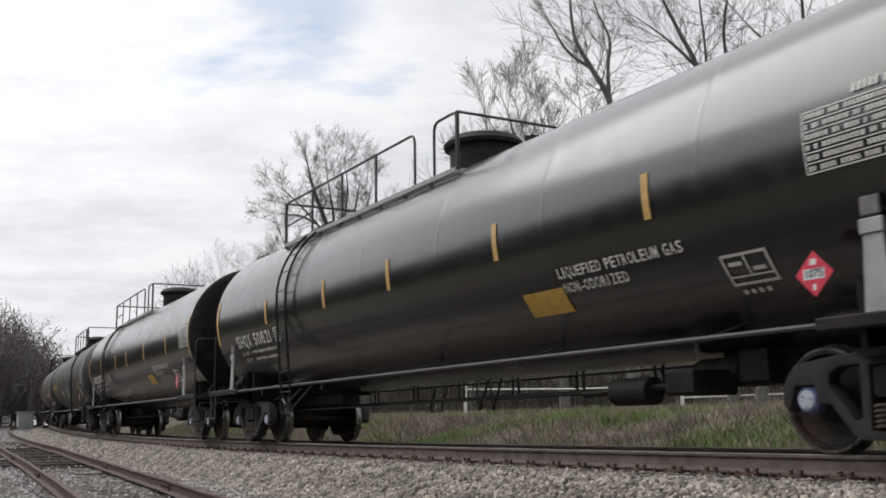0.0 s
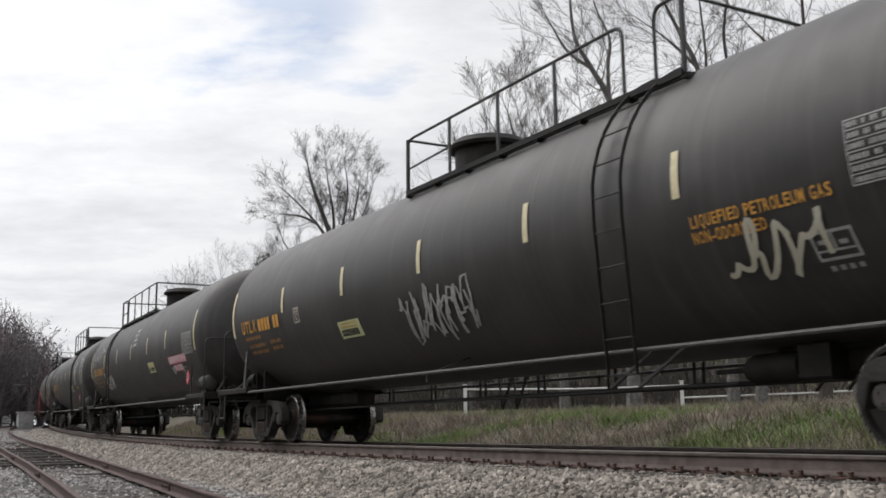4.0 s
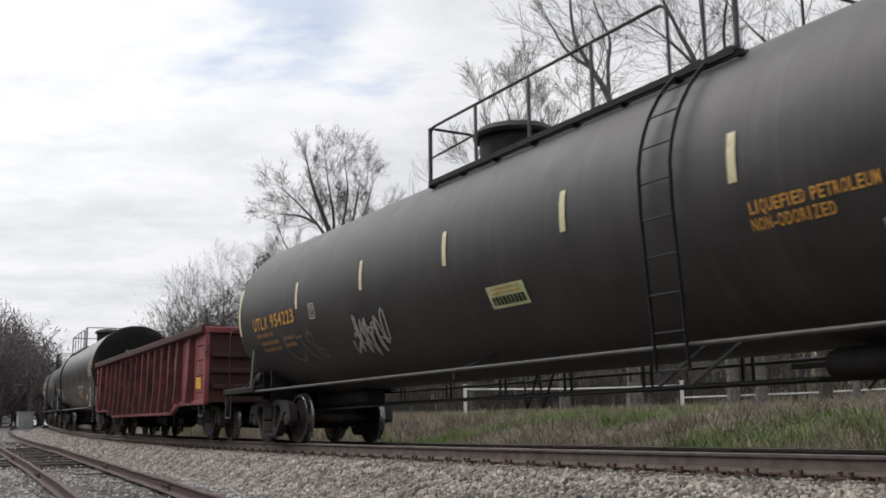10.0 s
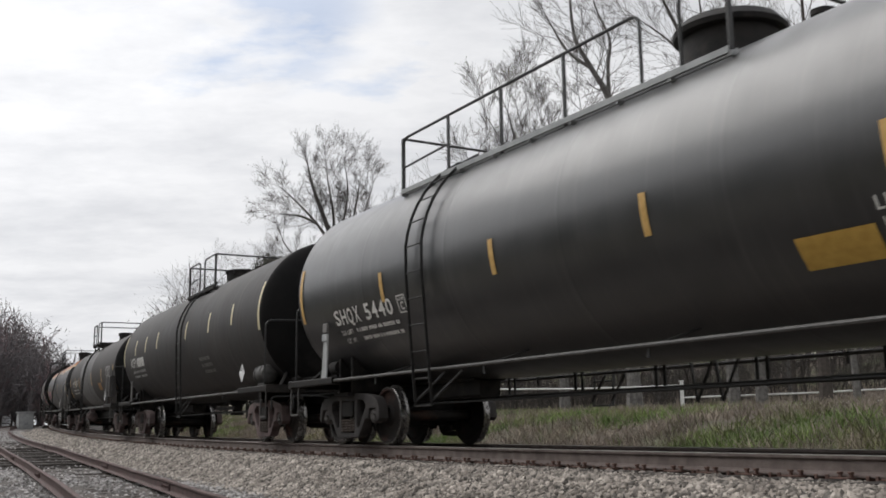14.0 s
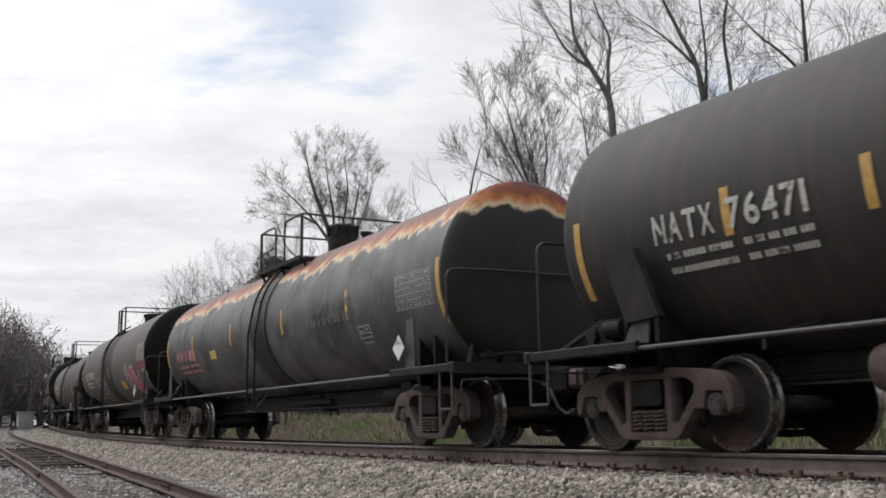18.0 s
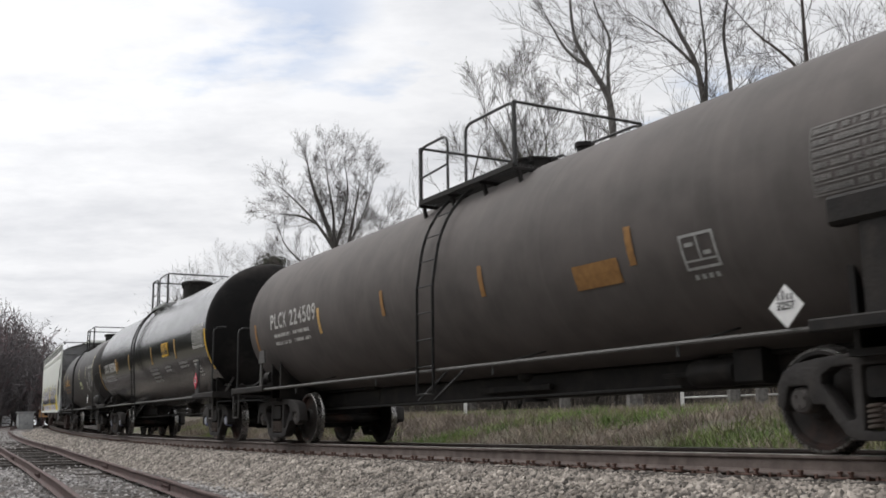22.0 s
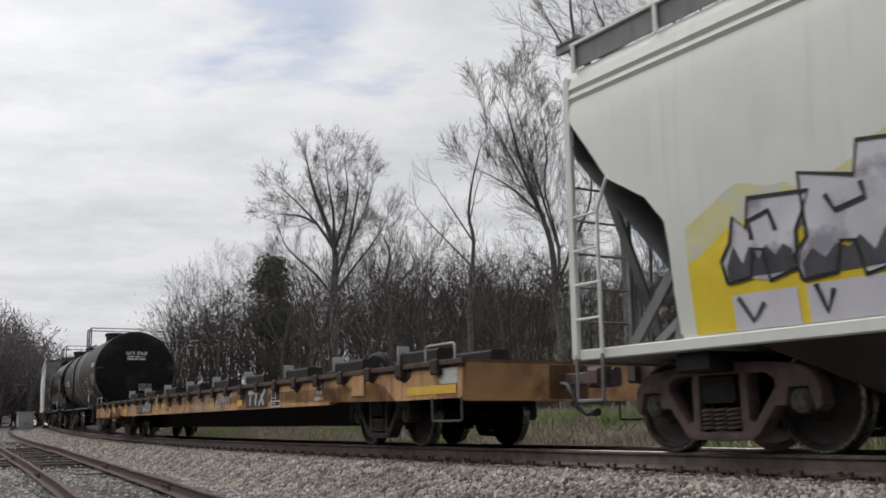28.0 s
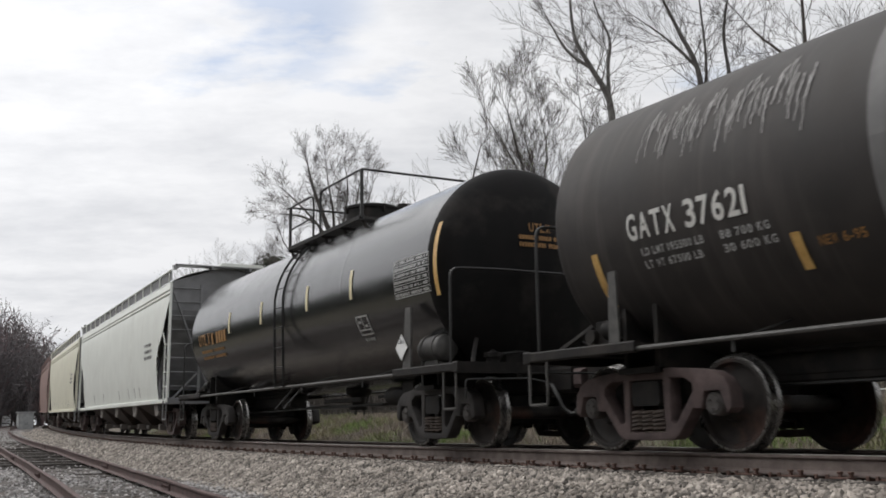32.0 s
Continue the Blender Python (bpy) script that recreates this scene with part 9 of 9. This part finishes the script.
    for x in (half, -half):
        truck(car, x, "truck_rust", "cap_dark", "cap_dark")
        bm = bmesh.new()
        box(bm, x - 0.2, x + 0.2, -1.4, 1.4, 0.74, 0.93, 0.02)
        part("body_bolster", bm, "frame_black", car)
    couplers(car, half + 2.12, -half - 2.12)

    def side(name, bm, mat, off=0.008):
        bmesh.ops.triangulate(bm, faces=[f for f in bm.faces if len(f.verts) > 4])
        for p in bm.verts:
            z = p.co.y
            y = float(np.interp(z, [q[1] for q in sect[:9]], [q[0] for q in sect[:9]]))
            p.co = Vector((p.co.x, -y - off, z))
        part(name, bm, mat, car, smooth=0)

    def cut_side(bm):
        cut_levels(bm, 0.2)
        return bm
    if graffiti:
        rnd = random.Random(8)
        # yellow haze behind, thinning upwards in ragged tongues
        for seed, lift, mat in ((3, 0.16, "graffiti_haze"), (5, 0.0, "graffiti_yellow")):
            rg = random.Random(seed)
            bm = bmesh.new()
            top = []
            for i in range(90):
                xx = -7.3 + 14.7 * i / 89
                edge = (2.16 if lift else 1.96) - (0 if xx < 5.6 else (0.36 if lift else 0.42) * (xx - 5.6))
                top.append((xx, lift + edge - 0.25 * max(0, -6.2 - xx) + 0.20 * math.sin(i * 0.55) * math.sin(i * 0.17) + rg.uniform(-0.04, 0.04)))
            for (xa, za), (xb, zb) in zip(top, top[1:]):
                bm.faces.new([bm.verts.new(p) for p in ((xa, 1.06, 0), (xb, 1.06, 0), (xb, zb, 0), (xa, za, 0))])
            bmesh.ops.remove_doubles(bm, verts=bm.verts[:], dist=0.0005)
            side("graffiti_fill", cut_side(bm), mat, 0.005 if lift else 0.007)
        # angular silver shapes that spell nothing, dark at the foot, outlined in black
        x = -6.85
        while x < 5.0:
            w = rnd.uniform(0.62, 1.05)
            if -0.2 < x < 0.35:
                x = 0.75
            h0, h1 = 1.42 + rnd.uniform(-0.03, 0.05), 2.22 + rnd.uniform(-0.16, 0.18)
            lean = rnd.uniform(-0.05, 0.16)
            cut = rnd.uniform(0.25, 0.75)
            pts = [(x, h0), (x + w * 0.36, h0 + 0.02), (x + w * 0.44, h0 + 0.26), (x + w * 0.58, h0 + 0.24), (x + w * 0.64, h0 - 0.03), (x + w * 1.04, h0 + 0.04),
                   (x + w * 0.94 + lean, h1 - 0.30), (x + w * 1.16 + lean, h1), (x + w * cut + lean, h1 + 0.06), (x + w * (cut - 0.06) + lean, h1 - 0.2), (x + w * 0.04 + lean, h1 - 0.07), (x + w * 0.10, h0 + 0.34), (x - w * 0.06, h0 + 0.2)]
            bm = bmesh.new()
            bm.faces.new([bm.verts.new((a, b, 0)) for a, b in pts])
            bmesh.ops.triangulate(bm, faces=bm.faces[:])
            side("graffiti_shape", cut_side(bm), "graffiti_silver", 0.012)
            bm = bmesh.new()
            jag = [(x + w * (0.02 + 0.98 * i / 8), h0 + 0.10 + (0.14 if i % 2 else 0.03) + rnd.uniform(0, 0.08)) for i in range(9)]
            for (xa, za), (xb, zb) in zip(jag, jag[1:]):
                bm.faces.new([bm.verts.new(p) for p in ((xa, h0 + 0.03, 0), (xb, h0 + 0.03, 0), (xb, zb, 0), (xa, za, 0))])
            bmesh.ops.remove_doubles(bm, verts=bm.verts[:], dist=0.0005)
            side("graffiti_shade", bm, "graffiti_dark", 0.015)
            bm = bmesh.new()
            ribbon(bm, pts + pts[:1], 0.038)
            side("graffiti_outline", bm, "paint_black", 0.019)
            bm = bmesh.new()
            ribbon(bm, [(x + w * 0.3 + lean, h1 - 0.30), (x + w * 0.42, h0 + 0.5), (x + w * 0.72, h0 + 0.55), (x + w * 0.66 + lean, h1 - 0.26)], 0.045)
            side("graffiti_outline", bm, "paint_black", 0.019)
            # the paler strip along the sill below
            bm = bmesh.new()
            bm.faces.new([bm.verts.new((a, b, 0)) for a, b in ((x + 0.02, 1.06), (x + w * 0.98, 1.06), (x + w * 0.98, 1.36), (x + 0.02, 1.36))])
            side("graffiti_shape", bm, "graffiti_lilac", 0.012)
            for q in range(rnd.randint(1, 2)):
                bm = bmesh.new()
                xa, sw = x + w * (rnd.uniform(0.05, 0.2) + 0.45 * q), rnd.uniform(0.06, 0.16)
                ribbon(bm, [(xa, rnd.uniform(1.28, 1.36)), (xa + sw, rnd.uniform(1.08, 1.16)), (xa + 2 * sw, rnd.uniform(1.2, 1.34))], rnd.uniform(0.025, 0.05))
                side("graffiti_outline", bm, "paint_black" if rnd.random() < 0.6 else "graffiti_dark", 0.019)
            x += w + 0.06
        for pts in ([(5.42, 1.45), (5.28, 2.05)], [(5.72, 2.08), (5.36, 1.74), (5.80, 1.45)], [(6.02, 1.45), (6.22, 2.12)], [(5.78, 1.98), (6.62, 2.30)]):
            bm = bmesh.new(); ribbon(bm, pts, 0.18); side("graffiti_outline", bm, "paint_black", 0.012)
            bm = bmesh.new(); ribbon(bm, pts, 0.10); side("graffiti_shape", bm, "graffiti_lilac", 0.016)
        for k in range(5):
            bm = bmesh.new(); ribbon(bm, scrawl(70 + k, 14, 0.10, 0.14, 1), 0.025)
            for v in bm.verts:
                v.co.x += 5.75 + 0.13 * k; v.co.y += 1.24
            side("graffiti_tag", bm, "paint_black", 0.014)
        bm = bmesh.new(); quad(bm, 7.22, 7.40, 1.62, 2.60); side("orange_mark", cut_side(bm), "graffiti_peach", 0.008)
        bm = bmesh.new(); bars(bm, 5.5, 6.3, 2.35, 3, 0.06, 0.05, 4); side("small_lettering", bm, "band_grey", 0.01)
    else:
        bm = bmesh.new(); bars(bm, 5.8, 6.9, 2.6, 3, 0.09, 0.08, 4); side("small_lettering", bm, "band_grey", 0.01)
        for x in (-4.5, -2.2, 1.2, 3.0, 4.1, 4.9):
            bm = bmesh.new(); quad(bm, x, x + 0.06, 1.15, 1.45, -0.08); side("scrape", bm, "bay_light", 0.01)
    bm = bmesh.new(); bars(bm, -0.5, 0.5, 3.75, 2, 0.12, 0.08, 3)
    for p in bm.verts:
        p.co = Vector((L + 0.0 - 0.005, p.co.x + 0.3, p.co.y))
    part("end_lettering", bm, "bay_brown", car, smooth=0)
    return place(car, s_front, s_rear)


covered_hopper("white covered hopper with yellow and silver graffiti", -105.73, -120.60, "hopper_white", "hopper_grey", True)


# ---- the flat car
def flat_car(label, s_front, s_rear):
    half = (s_front - s_rear) / 2
    car = thing("flat_car", label, "flat car", "cars of the freight train")
    L, Y = 13.45, 1.50
    drip = random.Random(15)
    for sy in (-1, 1):
        outl = [(-L, 0.63), (-10.85, 0.63), (-10.45, 0.88), (-8.65, 0.88), (-8.28, 0.64), (8.95, 0.64), (9.32, 0.90), (10.95, 0.90), (11.45, 0.64), (L, 0.64), (L, 1.06), (-L, 1.06)]
        bm = bmesh.new()
        plate(bm, outl, sy * Y, sy * (Y - 0.05))
        bmesh.ops.triangulate(bm, faces=[f for f in bm.faces if len(f.verts) > 4])
        part("side_sill", bm, "flat_yellow", car, smooth=0)
        bm = bmesh.new()
        beam(bm, (-L, sy * (Y + 0.01), 1.085), (L, sy * (Y + 0.01), 1.085), 0.07, 0.10)
        part("deck_edge", bm, "deck_rust", car)
        # Thin dark strip added along the full length below the deck edge.
        bm = bmesh.new()
        beam(bm, (-L, sy * (Y + 0.004), 1.03), (L, sy * (Y + 0.004), 1.03), 0.012, 0.045)
        part("dark_edge_strip", bm, "grime", car)
        n = 25
        for i in range(n):
            x = -L + 0.7 + (2 * L - 1.4) * i / (n - 1)
            bm = bmesh.new()
            box(bm, x - 0.09, x + 0.09, min(sy * Y, sy * (Y + 0.09)), max(sy * Y, sy * (Y + 0.09)), 0.94, 1.14, 0.02)
            part("stake_pocket", bm, "grime", car)
            # rust and oil have run down below each pocket
            q, foot = drip.uniform(0.16, 0.34), 0.92 - drip.uniform(0.0, 0.16)
            low = [(x - q + 2 * q * k / 10, foot + abs(k - 5) ** 1.3 * 0.012 + drip.uniform(0, 0.05)) for k in range(1, 10)]
            bm = bmesh.new()
            plate(bm, [(x - q, 1.05)] + low + [(x + q, 1.05)], sy * (Y + 0.001), sy * (Y + 0.003))
            bmesh.ops.triangulate(bm, faces=[f for f in bm.faces if len(f.verts) > 4])
            part("grime_streak", bm, "grime", car, smooth=0)
        for x in (-9.75, 10.2):
            bm = bmesh.new()
            box(bm, x - 0.22, x + 0.22, min(sy * Y, sy * (Y + 0.04)), max(sy * Y, sy * (Y + 0.04)), 0.74, 1.06, 0.01)
            part("jacking_pad", bm, "flat_yellow", car)
    bm = bmesh.new()
    box(bm, -L, L, -Y, Y, 1.06, 1.10)
    part("deck", bm, "deck_rust", car)
    bm = bmesh.new()
    outl = [(-L, 0.62), (-9.2, 0.62), (-8.0, 0.30), (8.0, 0.30), (9.2, 0.62), (L, 0.62), (L, 1.05), (-L, 1.05)]
    plate(bm, outl, -0.30, 0.30)
    part("centre_sill", bm, "frame_black", car, smooth=0)
    for d in (-1, 1):
        bm = bmesh.new()
        box(bm, min(d * L, d * (L - 0.1)), max(d * L, d * (L - 0.1)), -Y, Y, 0.60, 1.10, 0.02)
        part("end_sill", bm, "flat_yellow", car)
        for sy in (-1, 1):
            bm = bmesh.new()
            tube(bm, bent([(d * (L - 0.25), sy * 1.52, 1.08), (d * (L - 0.25), sy * 1.52, 1.32), (d * (L - 1.05), sy * 1.52, 1.32), (d * (L - 1.05), sy * 1.52, 1.08)], 0.06, 3), 0.015, 6)
            part("grab_rail", bm, "paint_grey_white", car)
            bm = bmesh.new()
            tube(bm, bent([(d * (L - 0.12), sy * 1.50, 0.66), (d * (L - 0.12), sy * 1.50, 0.36), (d * (L - 0.9), sy * 1.50, 0.36), (d * (L - 0.9), sy * 1.50, 0.66)], 0.03, 2), 0.016, 6)
            part("sill_step", bm, "rail_grey", car)
    for x in (9.75, 7.0, 4.3, 1.55, -1.2, -3.9, -6.6, -9.4, -12.0):
        bm = bmesh.new()
        box(bm, x, x + 1.25, -0.62, -0.30, 1.10, 1.43, 0.03)
        box(bm, x, x + 1.25, 0.30, 0.62, 1.10, 1.43, 0.03)
        box(bm, x + 0.1, x + 1.1, -0.30, 0.30, 1.10, 1.24, 0.02)
        part("hitch_stand", bm, "frame_black", car)
        bm = bmesh.new()
        box(bm, x - 0.035, x - 0.003, -0.66, -0.46, 1.28, 1.54, 0.01)
        part("end_plate", bm, "box_grey", car)
    bm = bmesh.new()
    tube(bm, bent([(7.7, 0.3, 1.12), (7.5, 0.15, 1.50), (7.2, 0.1, 1.55), (6.9, 0.0, 1.30), (6.8, 0.0, 1.12)], 0.12, 4), 0.10, 8)
    part("air_hose", bm, "frame_black", car)
    bm = bmesh.new()
    for (ya, za), (yb, zb) in (((-1.30, 1.15), (-1.56, 1.14)), ((-1.56, 1.14), (-1.585, 1.02)), ((-1.585, 1.02), (-1.56, 0.74))):
        beam(bm, (-3.32, ya, za), (-3.32, yb, zb), 0.11, 0.012, up=(0, zb - za, ya - yb))
    part("strap", bm, "strap_yellow", car, "yellow tie-down strap")
    for x in (half, -half):
        truck(car, x, "truck_dust", "cap_dark", "cap_dark")
        bm = bmesh.new()
        box(bm, x - 0.2, x + 0.2, -1.35, 1.35, 0.72, 1.05, 0.02)
        part("body_bolster", bm, "frame_black", car)
    couplers(car, L + 0.75, -L - 0.75)

    def flat(name, bm, mat, x, z, off=0.006):
        for p in bm.verts:
            p.co = Vector((x + p.co.x, -Y - off, z + p.co.y))
        part(name, bm, mat, car, smooth=0)
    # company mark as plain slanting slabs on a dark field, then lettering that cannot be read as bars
    bm = bmesh.new(); quad(bm, -0.14, 1.24, -0.19, 0.17); flat("mark_field", bm, "bay_brown", 4.6, 0.85, 0.005)
    for i in range(2):
        bm = bmesh.new(); ribbon(bm, [(0.36 * i + 0.02, 0.10), (0.36 * i + 0.36, 0.10)], 0.075); ribbon(bm, [(0.36 * i + 0.18, 0.08), (0.36 * i + 0.13, -0.15)], 0.10)
        flat("company_mark", bm, "paint_worn_white", 4.6, 0.86, 0.010)
    bm = bmesh.new(); ribbon(bm, [(0.76, 0.13), (1.00, -0.15)], 0.09)
    flat("company_mark", bm, "paint_worn_white", 4.6, 0.86, 0.010)
    bm = bmesh.new(); ribbon(bm, [(1.08, 0.13), (0.70, -0.15)], 0.07)
    flat("company_mark", bm, "paint_worn_white", 4.6, 0.86, 0.012)
    bm = bmesh.new(); quad(bm, -0.24, 0.24, -0.19, 0.19); flat("data_field", bm, "grime", 6.3, 0.86, 0.006)
    bm = bmesh.new(); frame_lines(bm, -0.26, 0.26, -0.20, 0.20, 0.022); quad(bm, -0.01, 0.01, -0.1, 0.18); quad(bm, -0.24, 0.24, -0.11, -0.09)
    flat("data_box", bm, "paint_white", 6.3, 0.86, 0.010)
    bm = bmesh.new()
    for k in range(6):
        quad(bm, -0.21 + 0.075 * (k % 3), -0.16 + 0.075 * (k % 3), (-0.05, -0.155)[k // 3], (-0.03, -0.13)[k // 3])
    flat("small_lettering", bm, "paint_white", 6.3, 0.86, 0.010)
    bm = bmesh.new()
    for k in range(6):
        ribbon(bm, [(0.088 * k, -0.075), (0.088 * k + 0.02, 0.075)] if k % 2 else [(0.088 * k - 0.02, -0.07), (0.088 * k + 0.01, 0.075), (0.088 * k + 0.045, -0.06)], 0.016)
    flat("class_lettering", bm, "bay_brown", 6.85, 0.85, 0.008)
    bm = bmesh.new(); quad(bm, -0.1, 2.0, -0.16, 0.17); flat("repaint_patch", bm, "bay_brown", -6.25, 0.84, 0.006)
    for k in range(8):
        bm = bmesh.new(); ribbon(bm, [(-0.03, -0.11), (0.0, 0.11)] if k % 3 else [(-0.06, -0.10), (-0.04, 0.11), (0.01, -0.02), (0.07, 0.11), (0.06, -0.11)], 0.04)
        flat("number_stroke", bm, "paint_worn_white", -6.15 + 0.235 * k, 0.83 + 0.006 * (k % 3), 0.011)
    bm = bmesh.new(); ribbon(bm, scrawl(97, 40, 0.9, 0.42, 4), 0.03); flat("graffiti", bm, "graffiti_lilac", -4.9, 0.86, 0.014)
    bm = bmesh.new(); frame_lines(bm, -0.16, 0.16, -0.14, 0.14, 0.014); flat("plate_mark", bm, "bay_brown", -3.68, 0.87, 0.009)
    flat("plate_letter", block_mesh("C", 0.11, 0.13), "bay_brown", -3.68, 0.86, 0.009)
    for x0, x1, z in ((-8.4, -7.8, 0.74), (-3.12, -2.62, 0.81), (1.7, 2.05, 0.71), (3.85, 4.2, 0.72), (11.8, 13.2, 0.70)):
        bm = bmesh.new(); quad(bm, x0, x1, z, z + 0.11); flat("reflective_panel", bm, "flat_fresh_yellow", 0, 0, 0.008)
    for x, tint in ((8.3, "paint_worn_white"), (-2.5, "bay_brown"), (-7.35, "paint_worn_white")):
        bm = bmesh.new(); bars(bm, 0, 0.35, 0.12, 3, 0.06, 0.04, 3); flat("small_lettering", bm, tint, x, 0.86)
    for k, x in enumerate((0.6, 1.9, 2.9)):
        bm = bmesh.new(); ribbon(bm, scrawl(90 + k, 60, 1.1, 0.42, 5), 0.03); flat("graffiti", bm, "graffiti_lilac" if k == 2 else "graffiti_cream", x, 0.85, 0.01)
    bm = bmesh.new(); quad(bm, -0.25, 0.25, -0.1, 0.1); flat("patch", bm, "paint_worn_white", 13.0, 0.92)
    return place(car, s_front, s_rear)


flat_car("long ochre-yellow flat car, rust-streaked, with hitch boxes", -127.66, -147.49)

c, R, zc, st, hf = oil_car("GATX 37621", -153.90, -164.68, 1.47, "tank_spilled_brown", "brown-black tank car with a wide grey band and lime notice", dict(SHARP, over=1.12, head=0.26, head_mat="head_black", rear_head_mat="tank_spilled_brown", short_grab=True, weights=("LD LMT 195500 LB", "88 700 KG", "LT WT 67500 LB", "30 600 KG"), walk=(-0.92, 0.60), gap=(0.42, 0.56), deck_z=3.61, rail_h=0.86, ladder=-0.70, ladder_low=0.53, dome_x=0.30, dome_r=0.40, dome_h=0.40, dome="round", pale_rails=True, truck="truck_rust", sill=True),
        (-5.14, -3.58, -0.24, 0.25), (4.82, 5.92, -0.58, -0.13), [(6.0, -1.06, -0.11, "reflect_amber"), (3.68, -1.11, -0.18, "reflect_amber"), (2.13, -1.14, -0.68, "reflect_amber"), (-5.7, -1.0, -0.4, "reflect_amber"), (-3.2, -0.95, -0.6, "reflect_amber")], ("placard_white", "3082"), seed=28)
band(c, -2.35, -0.62, "band_grey", R, zc, label="light grey painted band")
band(c, -0.30, 0.55, "band_grey", R, zc)
panel(c, 2.66, 3.34, -0.92, -0.68, "panel_lime", R, zc, label="lime-green emergency notice")
tare_box(c, 3.86, 4.30, -0.92, -0.64, "paint_white", R, zc)
lines(c, 1.2, 2.1, -0.38, 5, 0.06, 0.06, "paint_grey_white", R, zc, 15)
lines(c, 2.7, 3.4, -0.32, 3, 0.06, 0.05, "paint_grey_white", R, zc, 16)
panel(c, 5.0, 5.9, 0.14, 0.30, "paint_grey_white", R, zc, "scraped_patch")
# pale paint that has run down the shoulder in thin lines
rnd = random.Random(81)
for k in range(64):
    x, v = -5.0 + 2.1 * k / 63 + rnd.uniform(-0.04, 0.04), 0.95 + 0.12 * math.sin(k * 0.5) + rnd.uniform(-0.12, 0.05)
    bm = bmesh.new()
    ribbon(bm, [(x + rnd.uniform(-0.015, 0.015), v - 0.06 * q) for q in range(rnd.randint(5, 10))], rnd.uniform(0.006, 0.016))
    on_tank(c, "paint_run", bm, "paint_streak", R, zc, 0, 0, 0.012)
words(c, "NEW 6-95", -3.00, -2.55, -0.72, 0.085, "paint_dull_orange", R, zc)
bm = bmesh.new()
quad(bm, -0.14, 0.14, -0.14, 0.14)
bmesh.ops.rotate(bm, verts=bm.verts[:], cent=(0, 0, 0), matrix=Matrix.Rotation(math.pi / 4, 3, "Z"))
bmesh.ops.subdivide_edges(bm, edges=bm.edges[:], cuts=3, use_grid_fill=True)
bmesh.ops.translate(bm, verts=bm.verts[:], vec=(0.52, 0, 0))
on_head(c, "placard", bm, "placard_white", R, zc, hf, st, zc - 1.02)
bm = text_mesh("3082", 0.10)
bmesh.ops.translate(bm, verts=bm.verts[:], vec=(0.52, 0, 0))
on_head(c, "placard_number", bm, "paint_black", R, zc, hf, st, zc - 1.05).location.x = 0.012
bm = bmesh.new()
bars(bm, 0.12, 0.60, 0.10, 4, 0.04, 0.03, 9)
on_head(c, "end_small_lettering", bm, "paint_grey_white", R, zc, hf, st, zc - 0.62)
head_words(c, "GATX 37621", hf, R, zc, st, 3.05, 0.11, "paint_white", 2)
bracket_plate(c, hf + 0.1, -1.50, 1.05, 1.60, 0.30, "paint_black")
bracket_plate(c, -hf + 0.0, -1.46, 1.0, 1.80, 0.16, "rail_grey")

c, R, zc, st, hf = oil_car("UTLX", -169.03, -179.70, 1.476, "tank_gloss_black", "glossy black tank car with air reservoir and pale stripes", dict(ROUND, over=1.16, head=0.55, head_mat="head_black", rear_head_mat="tank_gloss_black", walk=(-0.53, 2.85), gap=(0.36, 0.46), deck_z=3.70, rail_h=0.82, ladder=0.30, ladder_low=1.0, dome_x=1.0, dome_r=0.5, dome_h=0.42, dome="round", pale_rails=True, reservoir=True, seams=4),
        (-5.34, -3.22, -0.18, 0.25), (4.93, 6.0, -0.36, 0.18), [(6.18, -0.44, 0.56, "reflect_amber"), (3.4, -0.18, 0.28, "reflect_cream"), (1.5, -0.17, 0.27, "reflect_cream"), (-0.94, -0.17, 0.27, "reflect_cream"), (-3.0, -0.17, 0.27, "reflect_cream")], ("placard_white", ""), num_mat="paint_dull_orange", seed=29)
tare_box(c, 3.42, 3.85, -0.78, -0.46, "paint_grey_white", R, zc)
bracket_plate(c, hf + 0.05, -1.50, 1.05, 1.90, 0.24, "rail_grey", 0.05)
head_words(c, "UTLX", hf, R, zc, st, 2.95, 0.12, "paint_dull_orange", 2)
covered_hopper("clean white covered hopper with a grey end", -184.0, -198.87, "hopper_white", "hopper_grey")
covered_hopper("cream covered hopper following the white one", -203.1, -217.97, "hopper_cream", "hopper_grey")
covered_hopper("faded brown covered hopper at the end", -222.2, -237.07, "hopper_brown", "bay_brown")

# ---------------------------------------------------------------- motion
def motions():
    for car, s_mid, half in TRAIN:
        rows = []
        for i in range(65):
            t = i * 0.5
            s = s_mid + travelled(t)
            f, r = on_line(s + half), on_line(s - half)
            m, d = (f + r) / 2, f - r
            yaw = math.degrees(math.atan2(d.y, d.x))
            pitch = -math.degrees(math.atan2(d.z, math.hypot(d.x, d.y)))
            rows.append((t, pose(m.x, m.y, m.z, 0, pitch, yaw)))
        walk(car, rows)
    turns = [(i / FPS) for i in range(0, 540, 2)] + [(i / FPS) for i in range(540, 961)]
    for w, dx, x, car in WHEELS:
        phase = (dx * 7.3 + x * 1.7) % 6.28
        walk(w, [(t, Matrix.Translation((dx, 0, WHEEL_R)) @ Matrix.Rotation(phase + travelled(t) / WHEEL_R, 4, "Y")) for t in turns])


motions()
